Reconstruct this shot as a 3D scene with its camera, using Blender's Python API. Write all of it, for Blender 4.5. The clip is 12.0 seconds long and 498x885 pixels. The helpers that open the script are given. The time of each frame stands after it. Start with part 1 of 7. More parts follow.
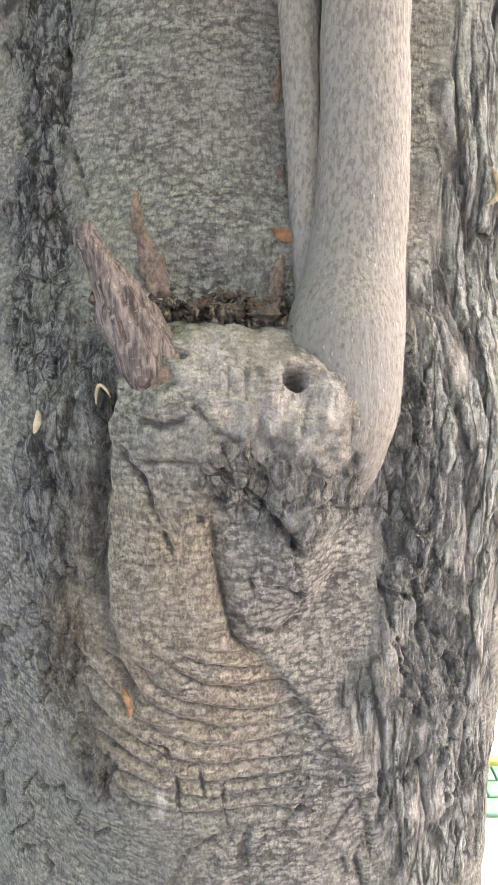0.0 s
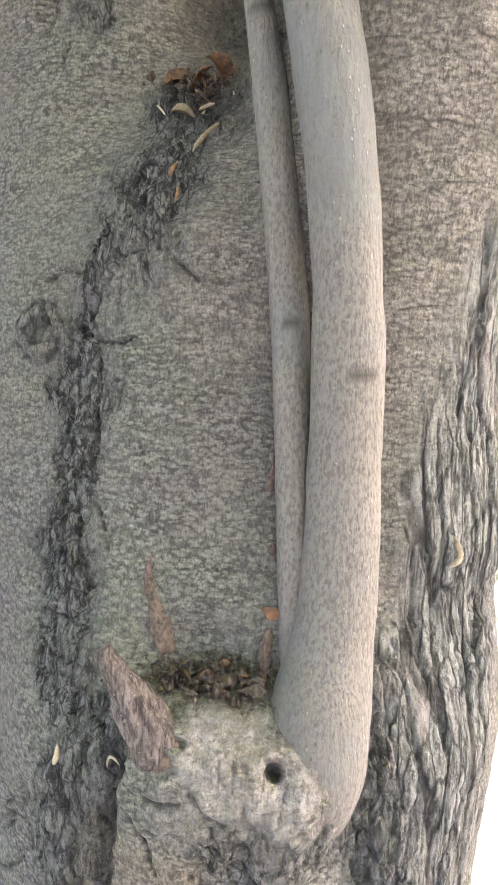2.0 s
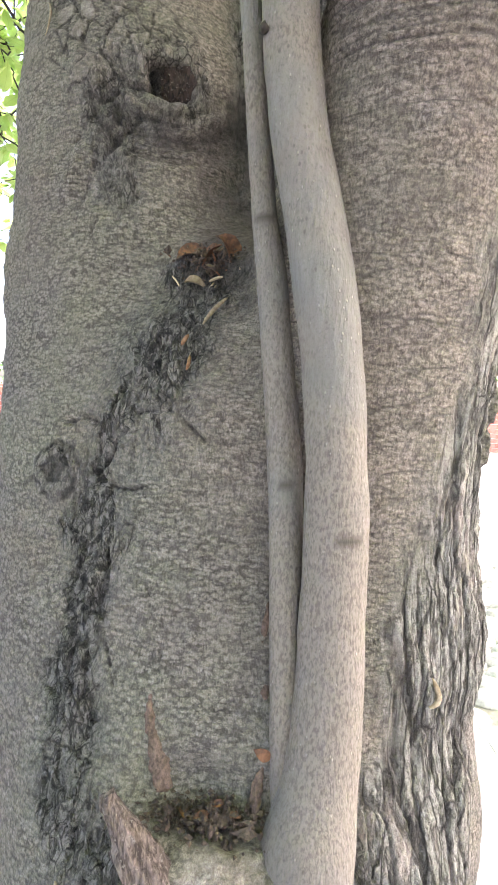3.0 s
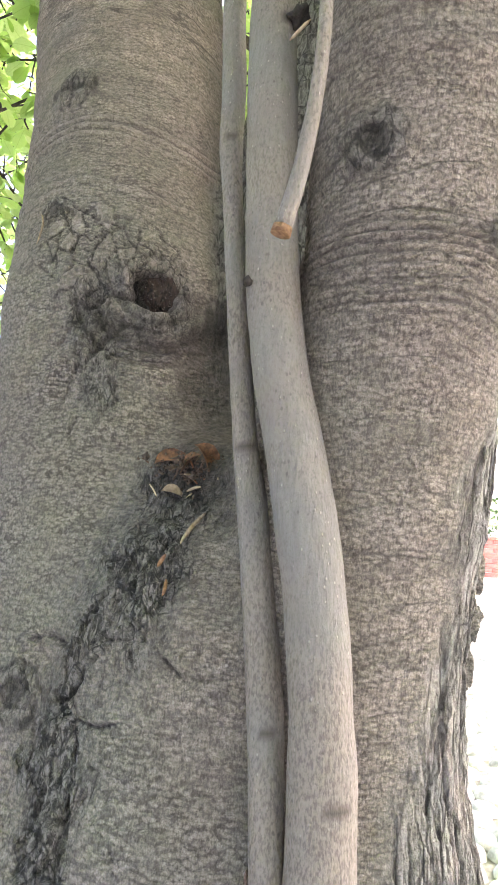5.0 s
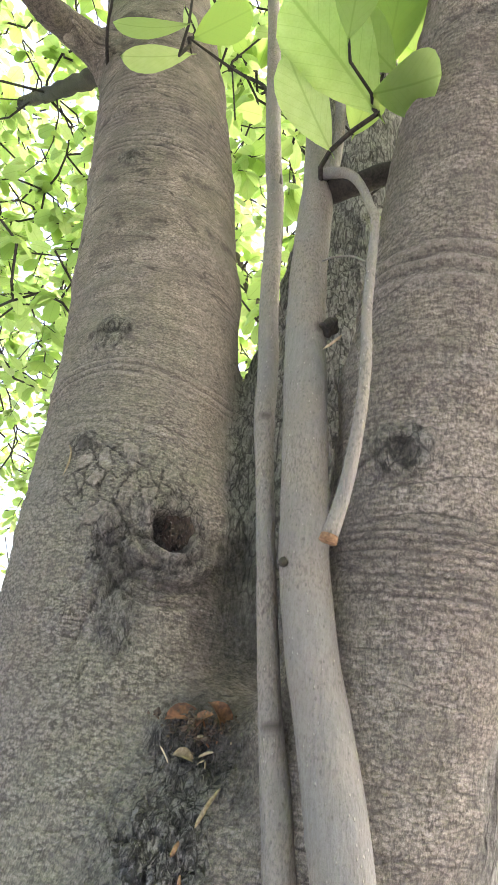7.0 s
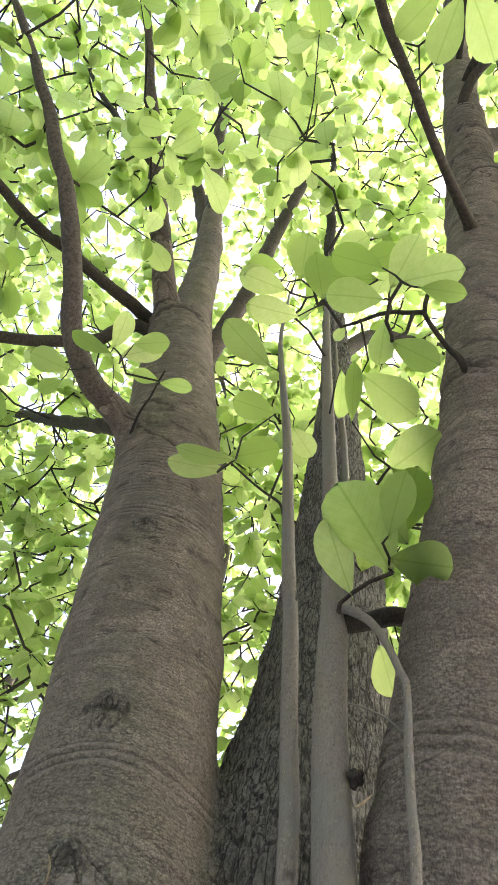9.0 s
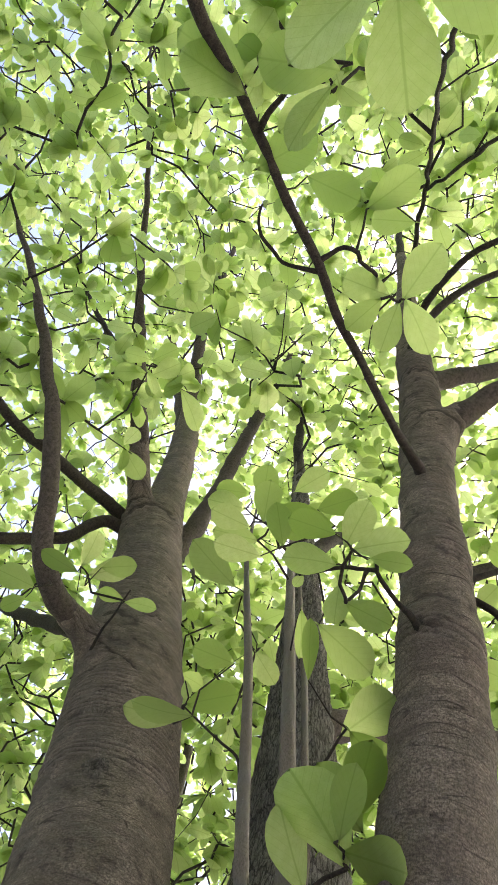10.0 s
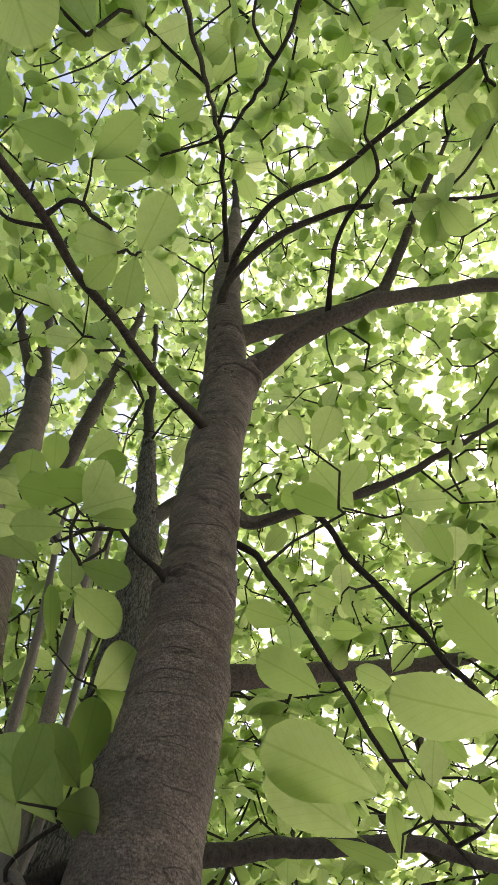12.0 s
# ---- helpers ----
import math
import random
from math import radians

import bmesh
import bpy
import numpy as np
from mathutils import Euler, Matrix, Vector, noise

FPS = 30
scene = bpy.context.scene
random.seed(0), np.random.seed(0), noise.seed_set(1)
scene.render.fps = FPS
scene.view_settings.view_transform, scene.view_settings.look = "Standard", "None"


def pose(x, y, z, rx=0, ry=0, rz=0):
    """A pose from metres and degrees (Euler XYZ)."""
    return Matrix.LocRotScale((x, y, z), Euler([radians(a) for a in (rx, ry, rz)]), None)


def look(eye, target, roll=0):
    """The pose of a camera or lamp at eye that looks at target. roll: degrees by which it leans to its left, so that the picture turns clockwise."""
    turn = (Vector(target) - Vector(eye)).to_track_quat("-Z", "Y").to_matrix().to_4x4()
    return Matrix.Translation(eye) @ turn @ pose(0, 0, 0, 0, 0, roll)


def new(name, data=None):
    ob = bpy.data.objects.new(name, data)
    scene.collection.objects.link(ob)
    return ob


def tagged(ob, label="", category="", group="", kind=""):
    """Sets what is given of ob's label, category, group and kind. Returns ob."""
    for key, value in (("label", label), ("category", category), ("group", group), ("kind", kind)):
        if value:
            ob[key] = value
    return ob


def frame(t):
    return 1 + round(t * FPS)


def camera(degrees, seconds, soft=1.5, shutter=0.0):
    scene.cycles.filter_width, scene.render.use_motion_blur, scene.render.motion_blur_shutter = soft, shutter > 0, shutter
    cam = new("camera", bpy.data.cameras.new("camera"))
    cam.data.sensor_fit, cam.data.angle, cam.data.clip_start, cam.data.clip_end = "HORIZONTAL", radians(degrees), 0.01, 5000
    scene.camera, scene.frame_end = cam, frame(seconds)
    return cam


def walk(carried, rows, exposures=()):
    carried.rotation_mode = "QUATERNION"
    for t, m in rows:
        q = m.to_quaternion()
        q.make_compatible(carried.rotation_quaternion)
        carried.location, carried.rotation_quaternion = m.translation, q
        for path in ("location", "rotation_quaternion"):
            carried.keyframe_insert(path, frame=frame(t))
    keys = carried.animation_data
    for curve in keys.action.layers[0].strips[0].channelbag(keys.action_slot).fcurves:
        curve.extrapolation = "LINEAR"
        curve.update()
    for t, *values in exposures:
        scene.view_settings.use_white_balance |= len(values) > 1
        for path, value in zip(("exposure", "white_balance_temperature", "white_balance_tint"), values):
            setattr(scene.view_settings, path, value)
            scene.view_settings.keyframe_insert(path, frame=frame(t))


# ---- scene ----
cam = camera(44.3, 12.0)
PATH = [
    (0, (0.003, -0.007, 1.047), (-0.009, 1.932, 0.56), -0.1),
    (0.5, (0.002, -0.006, 1.055), (-0.113, 1.9, 0.458), -2.5),
    (1, (0.01, -0.022, 1.15), (-0.047, 1.863, 0.485), -1.6),
    (1.5, (0.016, -0.018, 1.239), (0.02, 1.918, 0.736), 1.7),
    (2, (0.011, -0.025, 1.301), (-0.032, 1.937, 0.914), 1.8),
    (2.5, (0.001, -0.054, 1.348), (-0.072, 1.928, 1.096), 2.9),
    (3, (0.003, -0.07, 1.381), (-0.025, 1.923, 1.21), 3.3),
    (3.2, (0.002, -0.069, 1.399), (-0.012, 1.923, 1.231), 3.1),
    (4.8, (-0.007, -0.058, 1.468), (0.052, 1.934, 1.637), 3.6),
    (5, (-0.018, -0.06, 1.48), (0.048, 1.928, 1.693), 4.0),
    (5.5, (-0.022, -0.077, 1.503), (0.061, 1.89, 1.853), 4.4),
    (6, (-0.039, -0.088, 1.522), (0.048, 1.862, 1.961), 5.4),
    (6.5, (-0.068, -0.101, 1.547), (0.05, 1.808, 2.13), 6.3),
    (6.7, (-0.079, -0.104, 1.557), (0.04, 1.791, 2.186), 6.7),
    (8.3, (-0.221, -0.185, 1.587), (0.013, 1.287, 2.92), 11.1),
    (8.5, (-0.232, -0.201, 1.595), (-0.02, 1.224, 2.982), 12.1),
    (9, (-0.296, -0.228, 1.613), (-0.17, 1.032, 3.16), 16.5),
    (9.5, (-0.341, -0.319, 1.63), (-0.293, 0.748, 3.321), 19.8),
    (10, (-0.34, -0.405, 1.649), (-0.34, 0.403, 3.478), 23.2),
    (10.5, (-0.284, -0.478, 1.668), (-0.266, 0.094, 3.585), 20.3),
    (11, (-0.188, -0.562, 1.693), (-0.105, -0.16, 3.65), 10.1),
    (11.5, (-0.073, -0.542, 1.699), (0.161, 0.041, 3.598), -0.7),
    (12, (-0.01, -0.509, 1.681), (0.328, 0.283, 3.486), -3.2),
]
EXPOSURES = [(0.0, 3.86, 6900, 15), (3.0, 3.88, 6900, 15), (6.5, 3.88, 6900, 14), (8.5, 3.26, 6950, 13), (9.2, 2.80, 7000, 13), (9.6, 2.56, 7000, 13), (10.5, 2.16, 7000, 14), (11.2, 1.86, 7000, 14), (12.0, 1.64, 7000, 14)]
walk(cam, [(t, look(eye, target, roll)) for t, eye, target, roll in PATH], EXPOSURES)

# ---------------------------------------------------------------- light
SUN_DIR = Vector((0.62, 0.12, 0.775)).normalized()
world = bpy.data.worlds.new("sky")
scene.world = world
world.use_nodes = True
wn, wl = world.node_tree.nodes, world.node_tree.links
wn.clear()
sky = wn.new("ShaderNodeTexSky")
sky.sky_type, sky.sun_disc = "NISHITA", False
sky.sun_elevation = math.asin(SUN_DIR.z)
sky.sun_rotation = math.atan2(SUN_DIR.x, SUN_DIR.y)
sky.air_density, sky.dust_density, sky.ozone_density = 0.7, 4.0, 0.5
back = wn.new("ShaderNodeBackground")
back.inputs["Strength"].default_value = 0.15
out = wn.new("ShaderNodeOutputWorld")
wl.new(sky.outputs[0], back.inputs[0])
wl.new(back.outputs[0], out.inputs[0])
sun_data = bpy.data.lights.new("sun", "SUN")
sun_data.energy, sun_data.angle, sun_data.color = 1.0, radians(24), (1.0, 0.98, 0.955)
sun = new("sun", sun_data)
sun.matrix_world = look(SUN_DIR * 30, (0, 0, 0))


# ---------------------------------------------------------------- materials
class Nodes:
    """Small builder for node materials."""

    def __init__(self, name):
        self.mat = bpy.data.materials.new(name)
        self.mat.use_nodes = True
        self.t = self.mat.node_tree
        self.t.nodes.clear()
        self.out = self.add("ShaderNodeOutputMaterial")
        self.co = self.add("ShaderNodeTexCoord").outputs["Object"]

    def add(self, kind, **props):
        n = self.t.nodes.new(kind)
        for k, v in props.items():
            setattr(n, k, v)
        return n

    def link(self, a, b):
        self.t.links.new(a, b)

    def put(self, sock, v):
        if hasattr(v, "is_linked"):
            self.link(v, sock)
        else:
            sock.default_value = v

    def scaled(self, scale, co=None):
        m = self.add("ShaderNodeMapping")
        self.link(co or self.co, m.inputs["Vector"])
        m.inputs["Scale"].default_value = scale
        return m.outputs[0]

    def noise(self, scale, detail=3.0, rough=0.55, co=None, stretch=None, distortion=0.0):
        n = self.add("ShaderNodeTexNoise")
        v = co or self.co
        if stretch:
            v = self.scaled(stretch, v)
        self.link(v, n.inputs["Vector"])
        n.inputs["Scale"].default_value = scale
        n.inputs["Detail"].default_value = detail
        n.inputs["Roughness"].default_value = rough
        n.inputs["Distortion"].default_value = distortion
        return n.outputs["Fac"]

    def voronoi(self, scale, stretch=None, feature="F1", co=None):
        n = self.add("ShaderNodeTexVoronoi", feature=feature)
        v = self.scaled(stretch, co) if stretch else (co or self.co)
        self.link(v, n.inputs["Vector"])
        n.inputs["Scale"].default_value = scale
        return n.outputs["Distance"]

    def ramp(self, fac, lo, hi, a=0.0, b=1.0):
        n = self.add("ShaderNodeMapRange", interpolation_type="SMOOTHSTEP")
        self.put(n.inputs["Value"], fac)
        n.inputs["From Min"].default_value, n.inputs["From Max"].default_value = lo, hi
        n.inputs["To Min"].default_value, n.inputs["To Max"].default_value = a, b
        return n.outputs[0]

    def math(self, op, a, b=0.0):
        n = self.add("ShaderNodeMath", operation=op)
        self.put(n.inputs[0], a)
        self.put(n.inputs[1], b)
        return n.outputs[0]

    def mix(self, fac, a, b, mode="MIX"):
        n = self.add("ShaderNodeMix", data_type="RGBA", blend_type=mode)
        self.put(n.inputs["Factor"], fac)
        for s, v in (("A", a), ("B", b)):
            sock = [i for i in n.inputs if i.name == s and i.type == "RGBA"][0]
            if isinstance(v, tuple):
                v = (*v, 1.0)[:4]
            self.put(sock, v)
        return [o for o in n.outputs if o.type == "RGBA"][0]

    def attr(self, name):
        return self.add("ShaderNodeAttribute", attribute_name=name).outputs["Fac"]

    def bump(self, height, distance, strength=1.0, normal=None):
        n = self.add("ShaderNodeBump")
        self.link(height, n.inputs["Height"])
        n.inputs["Distance"].default_value = distance
        n.inputs["Strength"].default_value = strength
        if normal is not None:
            self.link(normal, n.inputs["Normal"])
        return n.outputs[0]

    def surface(self, color, rough, normal=None, spec=0.35):
        p = self.add("ShaderNodeBsdfPrincipled")
        self.put(p.inputs["Base Color"], (*color, 1.0) if isinstance(color, tuple) else color)
        self.put(p.inputs["Roughness"], rough)
        p.inputs["Specular IOR Level"].default_value = spec
        if normal is not None:
            self.link(normal, p.inputs["Normal"])
        self.link(p.outputs[0], self.out.inputs[0])
        return p


def bark_material(name="old_bark"):
    """Grey-brown bark: fine cross wrinkles where smooth, dark flaky seams, pale plates between fissures, tan growth folds."""
    n = Nodes(name)
    rough, flank, warm, pale, dark = n.attr("rough"), n.attr("flank"), n.attr("warm"), n.attr("pale"), n.attr("dark")
    warp = n.add("ShaderNodeTexNoise")
    n.link(n.co, warp.inputs["Vector"])
    warp.inputs["Scale"].default_value = 55.0
    warp.inputs["Detail"].default_value = 4.0
    wco = n.add("ShaderNodeVectorMath", operation="MULTIPLY_ADD")
    n.link(warp.outputs["Color"], wco.inputs[0])
    wco.inputs[1].default_value = (0.004, 0.004, 0.004)
    n.link(n.co, wco.inputs[2])
    co = wco.outputs[0]
    # level rows of small pebbled wrinkles
    cell = n.voronoi(1.0, (135, 135, 265), "F1", co)
    cell2 = n.voronoi(1.0, (230, 230, 420), "F1", co)
    wr = n.math("ADD", n.math("ADD", n.ramp(cell, 0.0, 0.9, 0.50, 0.12), n.math("MULTIPLY", n.ramp(cell2, 0.05, 0.75, 1.0, 0.0), 0.14)), n.math("MULTIPLY", n.noise(1.0, 4.0, 0.65, co, (70, 70, 210)), 0.36))
    wr2 = n.noise(1.0, 3.0, 0.6, co, (26, 26, 80))
    fleck = n.noise(1.0, 4.0, 0.70, co, (480, 480, 230))
    grain = n.noise(900.0, 2.0, 0.7)
    patch = n.noise(4.5, 3.0, 0.6)
    tone = n.noise(16.0, 4.0, 0.65)
    flakes = n.noise(1.0, 8.0, 0.78, n.co, (150, 150, 60), 0.9)
    lines = n.noise(1.0, 6.0, 0.72, co, (190, 190, 34), 0.3)
    # thin creases where the wrinkle noise crosses its middle
    cr1 = n.ramp(n.math("ABSOLUTE", n.math("SUBTRACT", wr2, 0.5)), 0.0, 0.018, 0.8, 0.0)
    cr2 = n.ramp(wr, 0.36, 0.50, 1.0, 0.0)
    crease = n.math("MULTIPLY", n.math("MAXIMUM", cr1, n.math("MULTIPLY", cr2, 0.8)), n.ramp(tone, 0.38, 0.58, 0.25, 1.0))
    light = n.math("ADD", n.math("MULTIPLY", n.ramp(wr, 0.30, 0.84), 0.44), n.math("MULTIPLY", n.ramp(fleck, 0.36, 0.66), 0.46))
    light = n.math("ADD", light, n.math("MULTIPLY", n.ramp(wr2, 0.40, 0.64), 0.08))
    light = n.math("MULTIPLY", light, n.ramp(tone, 0.25, 0.7, 0.84, 1.10))
    light = n.math("MULTIPLY", light, n.ramp(grain, 0.35, 0.6, 0.62, 1.1))
    base = n.mix(light, (0.084, 0.069, 0.062), (0.362, 0.310, 0.284))
    base = n.mix(n.ramp(patch, 0.42, 0.62, 0.0, 0.5), base, n.mix(light, (0.086, 0.076, 0.065), (0.392, 0.347, 0.298)))
    base = n.mix(n.math("MULTIPLY", crease, 0.65), base, (0.035, 0.029, 0.027))
    olive = n.ramp(n.noise(3.2, 4.0, 0.62), 0.44, 0.62, 0.0, 0.55)
    base = n.mix(olive, base, n.mix(light, (0.082, 0.076, 0.060), (0.375, 0.350, 0.285)))
    ruddy = n.ramp(n.noise(1.0, 4.0, 0.65, n.co, (6, 6, 4)), 0.50, 0.66, 0.0, 0.5)
    base = n.mix(ruddy, base, n.mix(light, (0.080, 0.060, 0.052), (0.355, 0.278, 0.246)))
    spots = n.ramp(n.noise(1.0, 3.0, 0.6, n.co, (240, 240, 150)), 0.62, 0.72, 0.0, 0.30)
    base = n.mix(spots, base, (0.47, 0.43, 0.385))
    fl = n.math("MULTIPLY", n.ramp(flakes, 0.42, 0.58), n.ramp(grain, 0.3, 0.62, 0.55, 1.0))
    seam = n.mix(fl, (0.030, 0.027, 0.026), (0.330, 0.300, 0.286))
    young = n.attr("young")
    ring = n.noise(1.0, 4.0, 0.62, co, (9, 9, 40))
    blot = n.noise(1.0, 4.0, 0.66, co, (11, 11, 8))
    brown = n.mix(n.math("MULTIPLY", n.math("MULTIPLY", light, n.ramp(blot, 0.36, 0.62, 0.62, 1.25)), n.ramp(ring, 0.38, 0.62, 0.72, 1.28)), (0.086, 0.067, 0.059), (0.450, 0.362, 0.322))
    # short upright lenticels and thin level wrinkles of the younger bark
    some = n.ramp(n.noise(1.0, 1.0, 0.5, n.co, (70, 70, 30)), 0.46, 0.54)
    dash = n.math("MULTIPLY", n.ramp(n.voronoi(1.0, (150, 150, 58), "F1", co), 0.12, 0.30, 1.0, 0.0), some)
    thread = n.ramp(n.math("ABSOLUTE", n.math("SUBTRACT", n.noise(1.0, 3.0, 0.6, co, (14, 14, 150)), 0.5)), 0.0, 0.02, 1.0, 0.0)
    scar = n.math("MULTIPLY", n.ramp(n.math("ABSOLUTE", n.math("SUBTRACT", n.noise(1.0, 2.0, 0.5, co, (3, 3, 17)), 0.5)), 0.0, 0.016, 1.0, 0.0), n.ramp(blot, 0.4, 0.55))
    pallid = n.ramp(n.noise(1.0, 4.0, 0.65, co, (7, 7, 30)), 0.54, 0.66, 0.0, 0.55)
    brown = n.mix(pallid, brown, n.mix(light, (0.10, 0.085, 0.076), (0.40, 0.355, 0.325)))
    brown = n.mix(n.math("MULTIPLY", thread, 0.32), brown, (0.036, 0.027, 0.024))
    brown = n.mix(n.math("MULTIPLY", scar, 0.75), brown, (0.028, 0.021, 0.018))
    brown = n.mix(n.math("MULTIPLY", dash, 0.26), brown, (0.44, 0.37, 0.33))
    base = n.mix(n.math("MULTIPLY", young, n.ramp(patch, 0.3, 0.55, 0.6, 0.95)), base, brown)
    base = n.mix(n.math("MULTIPLY", rough, 0.92), base, seam)
    gap = n.math("MULTIPLY", n.ramp(n.voronoi(1.0, (92, 92, 40), "DISTANCE_TO_EDGE", co), 0.0, 0.085, 1.0, 0.0), n.ramp(tone, 0.36, 0.54, 0.15, 1.0))
    gap = n.math("MULTIPLY", gap, n.ramp(rough, 0.15, 0.6))
    slit = n.math("MULTIPLY", n.ramp(n.voronoi(1.0, (62, 62, 8), "DISTANCE_TO_EDGE", co), 0.0, 0.09, 1.0, 0.0), n.ramp(flank, 0.2, 0.7))
    base = n.mix(n.math("MULTIPLY", gap, 0.8), base, (0.022, 0.019, 0.018))
    ln = n.math("MULTIPLY", n.ramp(lines, 0.38, 0.60), n.ramp(grain, 0.3, 0.62, 0.6, 1.0))
    plates = n.mix(ln, (0.062, 0.056, 0.053), (0.42, 0.395, 0.37))
    base = n.mix(n.math("MULTIPLY", flank, 0.85), base, plates)
    base = n.mix(n.math("MULTIPLY", slit, 0.8), base, (0.026, 0.022, 0.021))
    tan = n.mix(light, (0.115, 0.082, 0.062), (0.48, 0.365, 0.275))
    base = n.mix(n.math("MULTIPLY", warm, 0.9), base, tan)
    base = n.mix(n.math("MULTIPLY", pale, n.ramp(tone, 0.25, 0.55)), base, n.mix(n.math("MULTIPLY", grain, n.ramp(lines, 0.3, 0.6)), (0.17, 0.135, 0.122), (0.66, 0.565, 0.525)))
    # grooves, holes and hollows are darkened here in the colour itself
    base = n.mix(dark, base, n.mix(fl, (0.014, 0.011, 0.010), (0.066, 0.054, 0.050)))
    h1 = n.math("ADD", n.math("ADD", n.math("MULTIPLY", wr, 0.85), n.math("MULTIPLY", wr2, 1.1)), n.math("MULTIPLY", fleck, 0.6))
    h1 = n.math("SUBTRACT", h1, n.math("MULTIPLY", crease, 0.30))
    h1 = n.math("ADD", h1, n.math("MULTIPLY", young, n.math("SUBTRACT", n.math("MULTIPLY", dash, 0.35), n.math("MULTIPLY", scar, 0.5))))
    b1 = n.bump(h1, 0.0056, 1.0)
    h2 = n.math("ADD", n.math("MULTIPLY", flakes, rough), n.math("MULTIPLY", n.math("MULTIPLY", lines, 0.6), flank))
    h2 = n.math("SUBTRACT", h2, n.math("MULTIPLY", n.math("MAXIMUM", gap, slit), 0.35))
    b2 = n.bump(h2, 0.009, 1.0, b1)
    b3 = n.bump(grain, 0.0014, 0.9, b2)
    n.surface(base, n.ramp(tone, 0.2, 0.8, 0.75, 0.95), b3, 0.3)
    return n.mat


def sprout_material(name="smooth_sprout_bark", gain=1.0):
    """Smooth grey young bark with fine lenticels, dashes and faint long streaks."""
    n = Nodes(name)
    streak = n.noise(1.0, 5.0, 0.65, n.co, (240, 240, 34))
    patch = n.noise(11.0, 4.0, 0.65)
    lent = n.voronoi(1.0, (190, 190, 110))
    dash = n.noise(1.0, 3.0, 0.65, n.co, (420, 420, 190))
    fine = n.noise(1100.0, 2.0, 0.7)
    g = gain
    c = n.mix(n.ramp(streak, 0.2, 0.8), (0.172 * g, 0.154 * g, 0.146 * g), (0.252 * g, 0.232 * g, 0.222 * g))
    c = n.mix(n.ramp(patch, 0.42, 0.62, 0.0, 0.6), c, (0.250 * g, 0.208 * g, 0.190 * g))
    c = n.mix(n.ramp(dash, 0.56, 0.68, 0.0, 0.45), c, (0.13 * g, 0.115 * g, 0.10 * g))
    c = n.mix(n.ramp(fine, 0.35, 0.65, 0.28, 0.0), c, (0.10 * g, 0.09 * g, 0.08 * g))
    some = n.ramp(n.noise(1.0, 1.0, 0.5, n.co, (60, 60, 40)), 0.48, 0.56)
    spot = n.math("MULTIPLY", n.ramp(lent, 0.08, 0.2, 1.0, 0.0), some)
    c = n.mix(n.math("MULTIPLY", spot, 0.45), c, (0.40 * g, 0.36 * g, 0.31 * g))
    c = n.mix(n.ramp(n.noise(4.0, 3.0, 0.6), 0.38, 0.58, 0.0, 0.85), c, n.mix(n.ramp(dash, 0.4, 0.65), (0.27 * g, 0.222 * g, 0.195 * g), (0.15 * g, 0.118 * g, 0.10 * g)))
    c = n.mix(n.ramp(n.noise(1.0, 4.0, 0.7, n.co, (260, 260, 330)), 0.58, 0.70, 0.0, 0.50), c, (0.105 * g, 0.09 * g, 0.078 * g))
    c = n.mix(n.math("MULTIPLY", spot, 0.55), c, (0.46 * g, 0.41 * g, 0.36 * g))
    prick = n.math("MULTIPLY", n.ramp(n.voronoi(1.0, (150, 150, 95)), 0.10, 0.22, 1.0, 0.0), n.ramp(n.noise(1.0, 1.0, 0.5, n.co, (50, 50, 30)), 0.44, 0.52))
    c = n.mix(n.math("MULTIPLY", prick, 0.6), c, (0.085 * g, 0.072 * g, 0.062 * g))
    c = n.mix(n.attr("dark"), c, (0.062, 0.050, 0.042))
    h = n.math("ADD", n.math("MULTIPLY", spot, 0.5), n.math("ADD", streak, n.math("MULTIPLY", dash, -0.5)))
    n.surface(c, n.ramp(patch, 0.3, 0.7, 0.6, 0.78), n.bump(h, 0.0022, 1.0), 0.35)
    return n.mat


def twig_material(name, a, b):
    n = Nodes(name)
    s = n.noise(1.0, 5.0, 0.65, n.co, (85, 85, 70))
    t = n.noise(1.0, 4.0, 0.7, n.co, (330, 330, 240))
    c = n.mix(n.ramp(n.math("ADD", n.math("MULTIPLY", s, 0.5), n.math("MULTIPLY", t, 0.5)), 0.36, 0.64), a, b)
    n.surface(c, 0.82, n.bump(n.math("ADD", s, n.math("MULTIPLY", t, 0.5)), 0.003, 0.9), 0.3)
    return n.mat


def stub_material(name, a, b):
    """Weathered wood with a lengthwise grain."""
    n = Nodes(name)
    g1 = n.noise(1.0, 5.0, 0.7, n.co, (260, 260, 42), 0.5)
    g2 = n.noise(45.0, 4.0, 0.65)
    c = n.mix(n.ramp(g1, 0.36, 0.64), a, b)
    c = n.mix(n.ramp(g2, 0.45, 0.62, 0.0, 0.6), c, (0.052, 0.036, 0.030))
    c = n.mix(n.ramp(n.noise(330.0, 2.0, 0.6), 0.6, 0.72, 0.0, 0.5), c, (0.33, 0.29, 0.26))
    n.surface(c, 0.85, n.bump(n.math("ADD", g1, n.math("MULTIPLY", g2, 0.6)), 0.005, 1.0), 0.3)
    return n.mat


